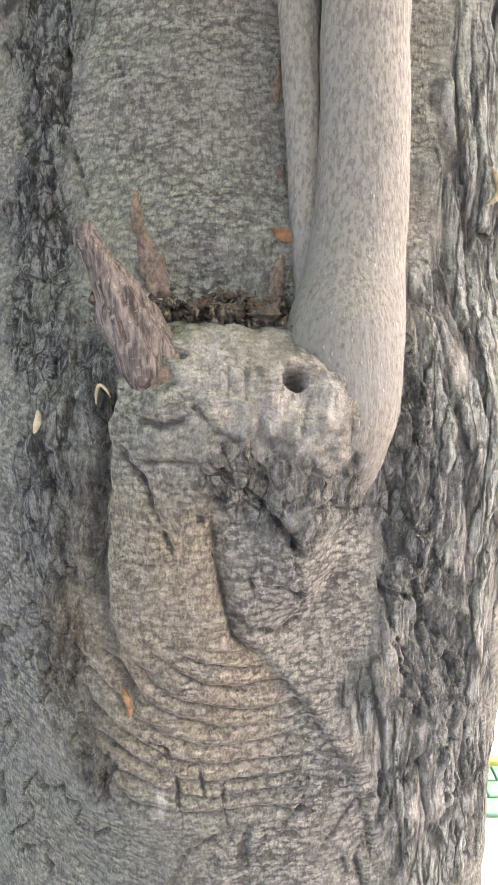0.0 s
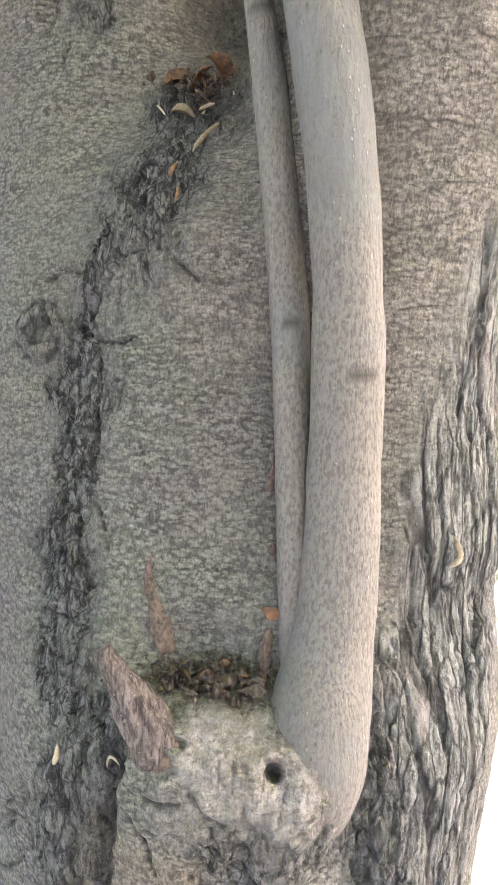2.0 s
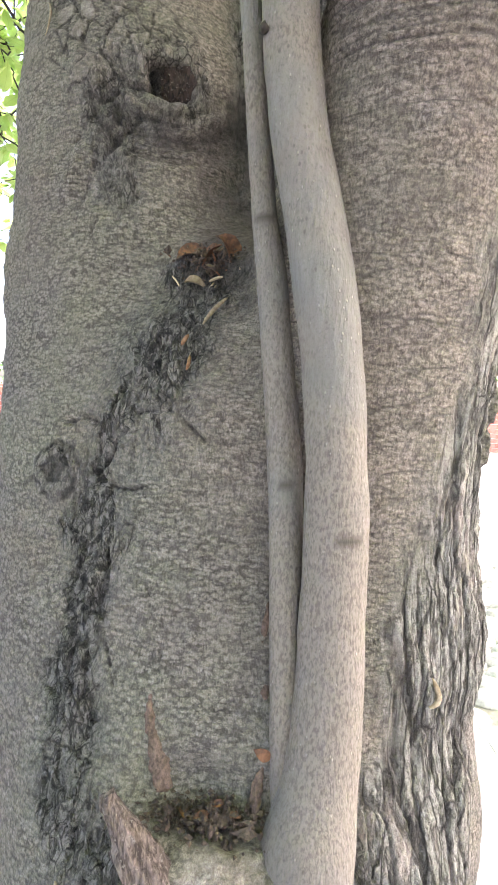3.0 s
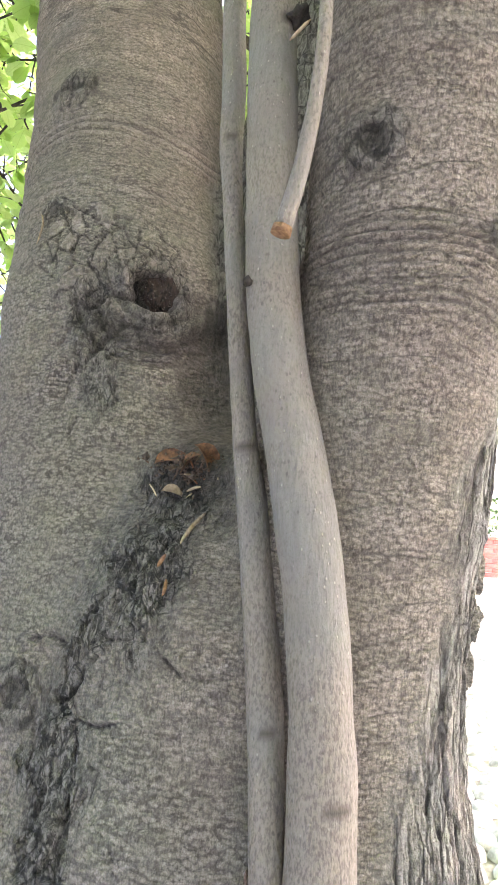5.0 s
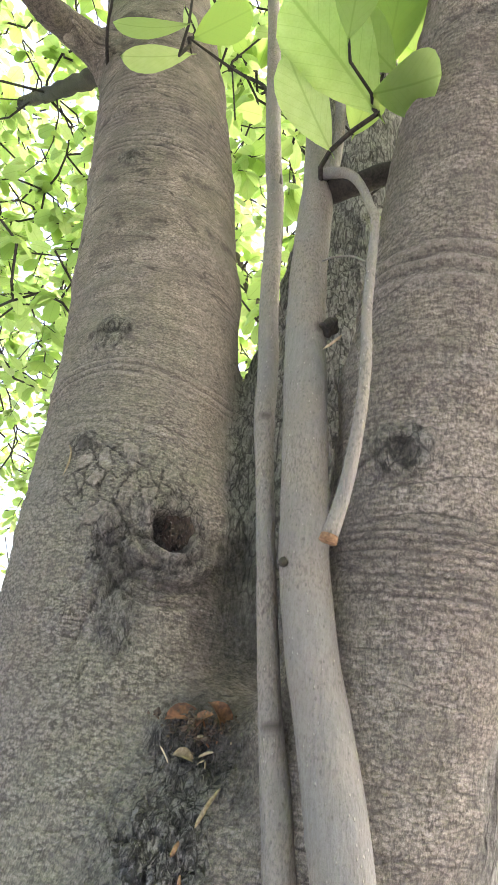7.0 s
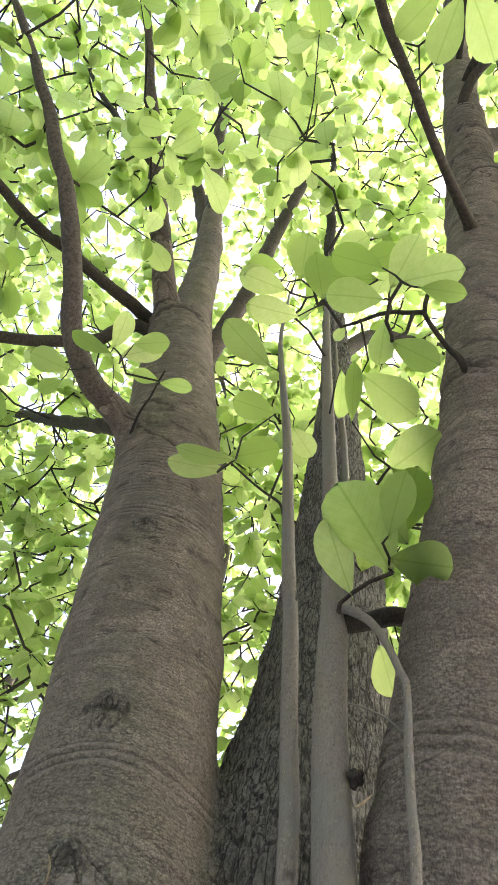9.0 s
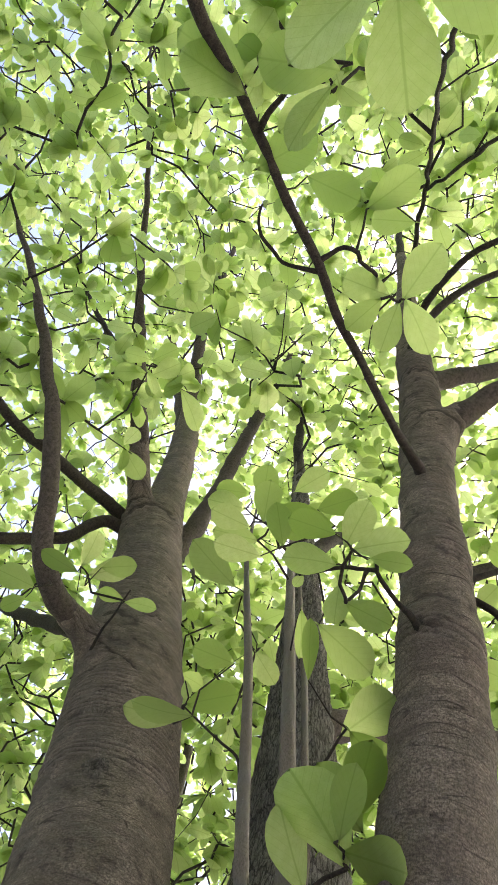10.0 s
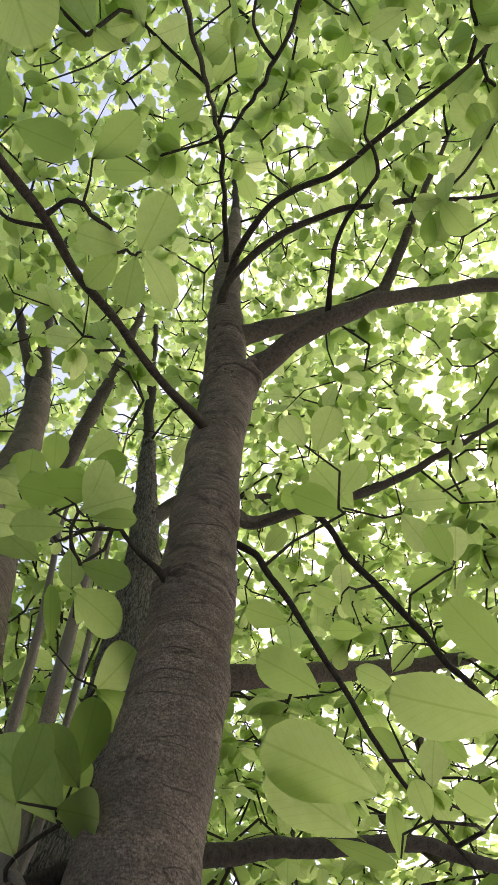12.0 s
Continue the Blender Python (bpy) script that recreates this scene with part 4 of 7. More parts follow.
    f1, f2, who = worley(bent, (74, 74, 36), 5)
    whole = sstep(f2 - f1, 0.02, 0.20)
    out += rough * (whole * 0.0030 + who * 0.0046 + vnoise(p, (34, 34, 15), 26, 4) * 0.011 - 0.002)
    # cracked scales above the knot hole
    scaly = sstep(np.linalg.norm((p - np.array([-0.195, 0.71, 1.795])) * (1.0, 0.4, 1.15), axis=1) + wob * 2.2, 0.105, 0.07) * sstep(hole, 0.03, 0.045)
    flat_s = np.column_stack([p[:, 0] + vnoise(p, 30, 81, 2) * 0.008, np.zeros(len(p)), p[:, 2] + vnoise(p, 30, 82, 2) * 0.008])
    c1, c2, cw = worley(flat_s, (46, 1, 27), 15)
    scale_gap = sstep(c2 - c1, 0.075, 0.015) * sstep(vnoise(p, 24, 83, 2), -0.45, 0.05)
    out += scaly * (sstep(c2 - c1, 0.02, 0.14) * 0.0018 + cw * 0.0013)
    dark = np.maximum(dark, scaly * scale_gap * 0.85)
    pale = np.maximum(pale, scaly * sstep(cw, 0.35, 0.8) * 0.45 * (1 - scale_gap))
    dark = np.maximum(dark, dark_patch * (0.16 + 0.5 * vnoise(p, (60, 60, 24), 28, 3)))
    dark = np.maximum(dark, rough * sstep(f2 - f1, 0.07, 0.01) * sstep(vnoise(p, 30, 29, 1), -0.1, 0.3) * 0.75)
    across = p[:, 0] * 0.72 + p[:, 1] * 0.69 + vnoise(p, (9, 9, 3.5), 44, 2) * 0.010 + vnoise(p, (70, 70, 26), 46, 2) * 0.0035
    flat = np.column_stack([across, np.zeros(len(p)), p[:, 2] + vnoise(p, 40, 45, 1) * 0.01])
    f1, f2, who = worley(flat, (40, 1, 5.5), 9)
    g1, g2, who2 = worley(flat, (105, 1, 17), 10)
    whole, small = sstep(f2 - f1, 0.0, 0.12), sstep(g2 - g1, 0.0, 0.14)
    out += plated * (whole * 0.0042 + who * 0.0022 + small * 0.0010 + who2 * 0.0014 + vnoise(p, (80, 80, 26), 17, 3) * 0.003 - 0.002)
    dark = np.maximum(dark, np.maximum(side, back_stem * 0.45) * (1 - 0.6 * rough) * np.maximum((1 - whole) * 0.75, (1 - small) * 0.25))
    # slanting fissures low on the trunk, beside the burl
    low = sstep(p[:, 2], 0.98, 0.86) * np.maximum(sstep(p[:, 0], -0.11, -0.15), sstep(p[:, 2], 0.74, 0.66))
    slant = np.column_stack([p[:, 0] * 0.85 - p[:, 2] * 0.5, p[:, 1] * 0.4, p[:, 2] * 0.85 + p[:, 0] * 0.5])
    tear = np.abs(vnoise(slant, (46, 20, 15), 91, 3))
    broken = sstep(vnoise(p, (24, 24, 18), 92, 2), -0.1, 0.25)
    out -= low * broken * sstep(tear, 0.09, 0.01) * 0.0040
    out += low * (vnoise(slant, (60, 40, 24), 93, 3) * 0.0034)
    dark = np.maximum(dark, low * broken * sstep(tear, 0.07, 0.012) * 0.85)
    # growth rings on the younger stems
    level = np.column_stack([np.zeros(len(p)), np.zeros(len(p)), p[:, 2] + vnoise(p, 3, 51, 2) * 0.05])
    ring = sstep(vnoise(level, 17, 52, 1), 0.05, 0.5) * sstep(p[:, 2], 1.75, 2.1) * (1 - back_stem) * sstep(vnoise(p, 7, 53, 2), -0.5, 0.2)
    ripple = np.sin(level[:, 2] * 2 * np.pi / 0.019 + vnoise(p, 25, 54, 2) * 1.4)
    out += ring * (ripple * 0.0026 + 0.002)
    pale = np.maximum(pale, ring * sstep(ripple, 0.0, 0.9) * 0.45)
    dark = np.maximum(dark, ring * sstep(ripple, -0.4, -0.95) * 0.5)
    r = np.hypot(p[:, 0] - 0.02, p[:, 2] - 0.925)
    zone = sstep(col, 0.035, 0.008) * sstep(r, 0.09, 0.12) * sstep(r, 0.275, 0.22) * left * near_burl
    rr_ = r + vnoise(p, (14, 14, 22), 9, 3) * 0.010 + vnoise(np.column_stack([r, r * 0, r * 0]), 30, 19, 2) * 0.008
    wave = np.abs(np.sin(rr_ * np.pi / 0.0150))
    fade = np.clip(0.85 + 0.8 * vnoise(p, 16, 24, 2), 0, 1) * sstep(p[:, 2], 0.86, 0.80)
    out += zone * (wave ** 0.7 - 0.6) * 0.0075 * fade
    # valleys between the growth folds get their shade in the colour too
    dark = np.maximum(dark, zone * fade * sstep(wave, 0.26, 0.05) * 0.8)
    knob = sstep(cones(p, KNOB), 0.02, 0.002) * near_burl
    out += knob * (vnoise(p, (150, 150, 45), 61, 3) * 0.0020 + vnoise(p, 55, 62, 3) * 0.0052)
    dark = np.maximum(dark, knob * sstep(vnoise(p, (140, 140, 45), 63, 3), 0.30, 0.55) * 0.45)
    jag = vnoise(p, 170, 64, 2) * 0.0026
    breaks = vnoise(p, 75, 69, 2)
    for lines, deep in ((KNOB_LINES, 0.8), (PIT_LINES, 0.6), (CHIN_LINES, 0.85), (LOW_CRACKS, 0.85), (SIDE_CRACKS, 0.9), (SEAM_CRACKS_LOW, 0.85), (SEAM_CRACKS_TOP, 0.95), (HOLE_CRACKS, 0.8), (STEM_CRACKS, 0.8)):
        for line, w, h in lines:
            i, d = along_line(p, line, 5 * w)
            if not len(i):
                continue
            q = np.asarray(line, dtype=np.float32)
            mid, half = (q[0] + q[-1]) / 2, np.linalg.norm(q[-1] - q[0]) / 2 + 0.004
            taper = np.sqrt(np.clip(1.15 - (np.linalg.norm(p[i] - mid, axis=1) / half) ** 2, 0.06, 1)) * (0.55 + 0.55 * sstep(breaks[i], -0.35, 0.2))
            d = np.abs(d + jag[i] * min(1.0, w / 0.002))
            if h > 0:
                out[i] += np.exp(-(d / (w * 1.3)) ** 2) * h
            else:
                ww = w * taper
                out[i] += np.exp(-(d / (ww * 1.2)) ** 2) * h * taper * 0.8
                # grooves are coloured dark as well as carved
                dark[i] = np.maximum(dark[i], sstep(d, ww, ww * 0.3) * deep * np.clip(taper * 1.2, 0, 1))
                out[i] += np.exp(-((d - 2.2 * w) / w) ** 2) * -h * 0.18 * taper
    out -= sstep(crease, 0.0045, 0.0005) * 0.005 + sstep(fold, 0.016, 0.002) * 0.010
    out += sstep(mark_dist(p, CREASE) + 0.0, 0.035, 0.008) * sstep(left, 0.6, 0.0) * 0.004 * near_burl
    # cross bands on the two main stems
    for z0, w, amp, xs in ((1.700, 0.024, 0.0040, 1), (1.655, 0.014, 0.0022, 1), (2.45, 0.03, 0.002, -1), (2.62, 0.02, 0.002, -1), (2.9, 0.02, 0.003, -1), (3.25, 0.03, 0.004, -1), (2.8, 0.03, 0.003, 1), (2.95, 0.02, 0.003, 1), (3.1, 0.02, 0.002, 1), (3.45, 0.03, 0.003, 1), (3.9, 0.03, 0.003, 1)):
        half = sstep(p[:, 0] * xs, 0.02, 0.06)
        zz = p[:, 2] - z0 + 0.10 * (np.abs(p[:, 0]) - 0.15) + vnoise(p, 12, 14) * 0.008
        band = half * np.exp(-(zz / w) ** 2)
        out += band * np.sin(zz * 2 * np.pi / 0.0078) * amp * 0.55
        dark = np.maximum(dark, band * sstep(np.sin(zz * 2 * np.pi / 0.0078), -0.2, -0.8) * 0.65)
    rough = np.maximum(rough, sstep(hole, 0.065, 0.035) * 0.55)
    out += np.exp(-((hole - 0.034) / 0.010) ** 2) * (0.004 + vnoise(p, 50, 35, 3) * 0.010) - sstep(hole, 0.028, 0.018) * 0.022
    brow = np.linalg.norm((p - np.array(HOLE)) * (1.0, 0.4, 1.0), axis=1)
    below = sstep(p[:, 2], 1.745, 1.71) * sstep(brow, 0.13, 0.09) * sstep(p[:, 1], 0.86, 0.80)
    lip = np.exp(-((brow - 0.062 - vnoise(p, 20, 84, 2) * 0.010) / 0.010) ** 2) * sstep(p[:, 2], 1.735, 1.70) * sstep(p[:, 1], 0.86, 0.80)
    out += lip * 0.009
    under = np.exp(-((brow - 0.080 - vnoise(p, 20, 84, 2) * 0.012) / 0.011) ** 2) * sstep(p[:, 2], 1.73, 1.70) * sstep(p[:, 1], 0.86, 0.80)
    out -= under * 0.006
    # shade below the lip of the knot hole, painted
    dark = np.maximum(dark, under * (0.45 + 0.4 * vnoise(p, (70, 70, 30), 85, 3)))
    arcs = np.sin(brow * 2 * np.pi / 0.026 + vnoise(p, 18, 15, 2) * 1.6)
    out += below * arcs * 0.0036
    dark = np.maximum(dark, below * sstep(arcs, -0.5, -0.95) * 0.5)
    for x, y, z, rr in EYES:
        q = p - np.array([x, y, z], dtype=np.float32)
        i = np.nonzero((np.abs(q) < (3 * rr, 0.12, 3 * rr)).all(1))[0]
        if not len(i):
            continue
        d = np.linalg.norm(q[i] * (1, 0.4, 1), axis=1) / rr + vnoise(p[i], 60, 66, 3) * 0.42
        swirl = np.sin(d * 11 + vnoise(p[i], 45, 67, 2) * 3)
        out[i] += sstep(d, 1.5, 0.6) * 0.20 * rr + sstep(d, 1.2, 0.8) * swirl * 0.05 * rr - sstep(d, 0.45, 0.1) * 0.22 * rr
        dark[i] = np.maximum(dark[i], np.maximum(sstep(d, 1.15, 0.9) * sstep(swirl, -0.2, -0.8) * 0.8, sstep(d, 0.5, 0.2) * 0.75))
        rough[i] = np.maximum(rough[i], sstep(d, 1.3, 0.8) * 0.5)
        wings = np.exp(-((q[i, 2] - 0.25 * rr + np.abs(q[i, 0]) * 0.55) / (0.14 * rr)) ** 2) * sstep(np.abs(q[i, 0]), 2.4 * rr, 0.9 * rr) * sstep(vnoise(p[i], 50, 68, 2), -0.4, 0.1)
        dark[i] = np.maximum(dark[i], wings * 0.7)
        out[i] -= wings * 0.0015
    slender = sstep(cones(p, STEM_B) - np.minimum(cones(p, STEM_A), cones(p, STEM_C)), 0.03, -0.02) * sstep(p[:, 2], 1.12, 1.42) * (1 - rough)
    young = np.maximum(sstep(p[:, 2] + vnoise(p, 6, 71, 2) * 0.15, 1.6, 2.4), slender * 0.65) * (1 - plated)
    for x, y, z, r in COLLARS:
        q = p - np.array([x, y, z], dtype=np.float32)
        i = np.nonzero((np.abs(q) < 3 * r).all(1))[0]
        if not len(i):
            continue
        d = np.linalg.norm(q[i], axis=1) / r + vnoise(p[i], 26, 72, 2) * 0.25
        lid = sstep(q[i, 2], -0.3 * r, 0.3 * r)
        fold_ = np.sin(d * 9.5)
        out[i] += sstep(d, 2.2, 1.0) * r * 0.16 + lid * sstep(d, 2.2, 1.6) * fold_ * 0.07 * r
        dark[i] = np.maximum(dark[i], lid * sstep(d, 2.2, 1.7) * sstep(fold_, -0.2, -0.85) * 0.75)
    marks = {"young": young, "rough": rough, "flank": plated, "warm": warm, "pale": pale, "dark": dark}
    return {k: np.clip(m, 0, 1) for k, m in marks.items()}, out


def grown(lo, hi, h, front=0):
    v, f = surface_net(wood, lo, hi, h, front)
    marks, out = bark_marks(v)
    return v + vertex_normals(v, f) * out[:, None], f, marks


def cut(v, f, attrs, mask):
    """The faces under a mask, with their own vertices."""
    f = f[mask]
    used, inv = np.unique(f.ravel(), return_inverse=True)
    return v[used], inv.reshape(-1, 4), {k: a[used] for k, a in attrs.items()}


tree = thing("magnolia_tree", "old multi-stemmed tree with grey wrinkled bark and fresh green leaves", "tree", at=(0, 0.62, 0))
tree_inv = Matrix.Translation((0, -0.62, 0))


def tree_part(name, me, material, label="", kind="", parent=None):
    ob = part(name, me, material, parent or tree, label, kind)
    if parent is None:
        ob.matrix_parent_inverse = tree_inv
    return ob


BURL_LO, BURL_HI = np.array((-0.150, 0.25, 0.66)), np.array((0.135, 0.445, 1.045))
v, f, at = grown((-0.45, 0.25, 0.40), (0.36, 1.15, 2.06), 0.0026, 1)
mid = v[f].mean(1)
v, f, at = cut(v, f, at, ~((mid > BURL_LO + 0.004) & (mid < BURL_HI - 0.004)).all(1))
v2, f2_, at2 = grown((-0.45, 0.25, 0.40), (0.36, 1.30, 2.06), 0.010, -1)
at = {k: np.concatenate([at[k], at2[k]]) for k in at}
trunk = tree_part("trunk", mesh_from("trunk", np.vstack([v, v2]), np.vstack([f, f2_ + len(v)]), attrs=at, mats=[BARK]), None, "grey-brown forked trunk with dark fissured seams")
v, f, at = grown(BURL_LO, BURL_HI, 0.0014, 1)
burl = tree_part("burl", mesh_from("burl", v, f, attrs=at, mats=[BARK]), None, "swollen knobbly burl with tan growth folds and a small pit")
v, f, at = grown((-0.45, 0.15, -0.10), (0.45, 1.12, 0.41), 0.010)
tree_part("trunk_foot", mesh_from("trunk_foot", v, f, attrs=at, mats=[BARK]), None)
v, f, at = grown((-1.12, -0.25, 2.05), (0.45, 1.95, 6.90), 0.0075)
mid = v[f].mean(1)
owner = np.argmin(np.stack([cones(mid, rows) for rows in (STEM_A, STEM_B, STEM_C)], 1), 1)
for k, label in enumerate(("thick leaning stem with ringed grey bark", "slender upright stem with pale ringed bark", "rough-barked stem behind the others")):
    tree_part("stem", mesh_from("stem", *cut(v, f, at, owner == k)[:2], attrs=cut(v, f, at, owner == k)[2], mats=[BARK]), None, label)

# ---------------------------------------------------------------- sprouts that rise from the burl
SPROUT_A = [(0.070, 0.388, 0.915, 0.012), (0.066, 0.385, 0.935, 0.025), (0.0605, 0.384, 0.965, 0.0365), (0.0610, 0.390, 1.010, 0.0385), (0.0695, 0.405, 1.06, 0.0325), (0.0735, 0.413, 1.12, 0.029), (0.073, 0.422, 1.19, 0.0275), (0.072, 0.427, 1.265, 0.0270),
            (0.0685, 0.432, 1.33, 0.0255), (0.062, 0.442, 1.40, 0.0258), (0.052, 0.450, 1.465, 0.0262), (0.036, 0.460, 1.545, 0.0255), (0.021, 0.466, 1.61, 0.0245), (0.010, 0.478, 1.70, 0.0245),
            (0.003, 0.495, 1.83, 0.0248), (-0.003, 0.520, 1.965, 0.0245), (-0.004, 0.540, 2.08, 0.0238), (0.0, 0.562, 2.19, 0.0240), (0.0, 0.575, 2.27, 0.0205), (-0.010, 0.605, 2.50, 0.0175), (-0.028, 0.655, 2.90, 0.016), (-0.040, 0.72, 3.30, 0.014), (-0.046, 0.79, 3.72, 0.011), (-0.06, 0.83, 4.1, 0.006), (-0.08, 0.85, 4.5, 0.003)]
SPROUT_B = [(0.045, 0.405, 1.0, 0.010), (0.040, 0.415, 1.06, 0.0105), (0.037, 0.426, 1.14, 0.0125), (0.033, 0.450, 1.24, 0.0145), (0.028, 0.472, 1.32, 0.0155), (0.016, 0.490, 1.42, 0.0150), (0.008, 0.500, 1.48, 0.0145), (-0.002, 0.503, 1.535, 0.0118),
            (-0.013, 0.512, 1.62, 0.0108), (-0.024, 0.520, 1.715, 0.0102), (-0.033, 0.533, 1.80, 0.0105), (-0.038, 0.542, 1.855, 0.0125), (-0.040, 0.555, 1.93, 0.0130), (-0.047, 0.578, 2.04, 0.0130), (-0.053, 0.635, 2.26, 0.0136), (-0.068, 0.665, 2.42, 0.0135), (-0.104, 0.76, 2.91, 0.0125), (-0.15, 0.83, 3.3, 0.0105), (-0.185, 0.865, 3.6, 0.008), (-0.2, 0.88, 4.0, 0.004)]
SHOOT_C = [(0.010, 0.373, 1.688, 0.0072), (0.020, 0.371, 1.73, 0.0064), (0.029, 0.372, 1.795, 0.0058), (0.033, 0.376, 1.856, 0.0056), (0.034, 0.386, 1.925, 0.0053), (0.042, 0.403, 2.045, 0.0050), (0.040, 0.415, 2.075, 0.0052), (0.036, 0.450, 2.14, 0.0055), (0.028, 0.492, 2.20, 0.0066), (0.010, 0.54, 2.245, 0.008), (0.0, 0.56, 2.25, 0.008)]
SHOOT_D = [(0.006, 0.565, 2.235, 0.011), (0.022, 0.572, 2.30, 0.0095), (0.028, 0.585, 2.40, 0.0088), (0.026, 0.625, 2.60, 0.0085), (0.022, 0.665, 2.85, 0.0085), (0.01, 0.72, 3.15, 0.0075), (-0.01, 0.78, 3.6, 0.005), (-0.02, 0.82, 4.0, 0.003)]


def scars(marks):
    """Dark bands and spots on a sprout: rows of x, y, z, reach."""
    def dark(v):
        d = np.zeros(len(v))
        for x, y, z, r in marks:
            d = np.maximum(d, sstep(np.linalg.norm((v - np.array([x, y, z])) * (0.85, 0.85, 2.4), axis=1), r, r * 0.6))
        return d
    return dark


sprout_a = tree_part("sprout", tube_mesh("sprout", SPROUT_A, 0.007, 28, 0.05, 5, scars([(0.080, 0.401, 1.266, 0.0115), (0.03, 0.52, 2.236, 0.018), (0.012, 0.498, 1.966, 0.014)])), SPROUT, "smooth thick grey sprout curving up from the burl")
sprout_b = tree_part("sprout", tube_mesh("sprout", SPROUT_B, 0.007, 20, 0.05, 6, scars([(-0.038, 0.53, 1.855, 0.009), (-0.002, 0.49, 1.535, 0.012), (0.03, 0.455, 1.30, 0.008)])), SPROUT, "smooth slender grey sprout beside the thick one")
sprout_c = tree_part("shoot", tube_mesh("shoot", SHOOT_C, 0.008, 14, 0.08, 7), SHOOT, "thin crooked pale shoot with a cut end")
sprout_d = tree_part("shoot", tube_mesh("shoot", SHOOT_D, 0.01, 14, 0.06, 8), SHOOT, "thin upright grey shoot")

part("twiglet", tube_mesh("twiglet", [(0.006, 0.500, 2.062, 0.0014), (0.014, 0.462, 2.040, 0.0013), (0.026, 0.425, 2.014, 0.0012), (0.034, 0.396, 1.985, 0.0012)], 0.006, 8, 0.1, 9), SHOOT, sprout_c, "hair-thin pale twiglet")


def lump(name, centre, size, material, parent, label="", seed=0, rough=0.25, sub=3, flat=(1, 1, 1)):
    """A small knotty lump: a sphere pushed about by noise."""
    bm = bmesh.new()
    bmesh.ops.create_icosphere(bm, subdivisions=sub, radius=1.0)
    p = np.array([w.co for w in bm.verts])
    r = 1 + vnoise(p, 1.6, seed, 3) * rough * 1.6
    for w, k, q in zip(bm.verts, r, p):
        w.co = Vector(q * k * np.array(flat) * size) + Vector(centre)
    return tree_part(name, bm, material, label) if parent is tree else part(name, bm, material, parent, label)



lump("knot", (0.020, 0.500, 1.968), 0.011, TWIG, sprout_a, "dark broken knot on the sprout", 3, 0.4)
lump("bud", (-0.012, 0.462, 1.679), 0.0045, TWIG, sprout_a, "small dark bud", 4, 0.3, 2)
bm = bmesh.new()
bmesh.ops.create_cone(bm, cap_ends=True, segments=16, radius1=0.0078, radius2=0.0074, depth=0.006)
bmesh.ops.transform(bm, verts=bm.verts, matrix=look((0.0095, 0.3727, 1.6855), (0.001, 0.374, 1.65)))
part("cut_end", bm, CUTWOOD, sprout_c, "orange-brown fresh cut face of the shoot")

# broken stub on the burl
STUB = [(-0.052, 0.388, 0.985, 0.026), (-0.058, 0.370, 1.000, 0.0225), (-0.064, 0.362, 1.016, 0.0175), (-0.071, 0.358, 1.034, 0.0150), (-0.0785, 0.355, 1.052, 0.0118), (-0.0865, 0.353, 1.070, 0.0080), (-0.0915, 0.352, 1.081, 0.0045)]
sv, sf, _ = tube_arrays(STUB, 0.002, 44)
sn = vertex_normals(sv, sf)
axis = np.array([-0.42, -0.2, 0.88])
along = sv @ axis
across = sv - along[:, None] * axis
sv = sv + sn * (vnoise(np.column_stack([across * 150, along * 14]), 1.0, 9, 2) * 0.0044 + vnoise(sv, 45, 10, 2) * 0.0030 + np.sign(vnoise(sv, (60, 60, 40), 12, 1)) * 0.0011)[:, None]
part("stub", mesh_from("stub", sv, quads_to_tris(sf), mats=[DEADWOOD]), None, burl, "broken weathered branch stub, reddish brown and pointed")
lump("broken_wood", (-0.122, 0.725, 1.750), 0.024, DARKWOOD, trunk, "dark broken wood inside the knot hole", 21, 0.40, 5, (0.95, 0.6, 1.25))
for x, y, z, r, k in ((0.232, 0.562, 1.44, 0.020, 1), (0.236, 0.572, 1.385, 0.020, 2), (0.232, 0.562, 1.335, 0.016, 3)):
    lump("bark_flake", (x, y, z), r, BARK, trunk, "ragged flake of old bark on the edge of the trunk", 70 + k, 0.5, 4, (0.75, 0.7, 1.5))
lump("callus", (-0.046, 0.354, 0.999), 0.0125, PEEL, burl, "pinkish-brown callus at the foot of the stub", 85, 0.35, 4, (1.0, 0.7, 0.85))

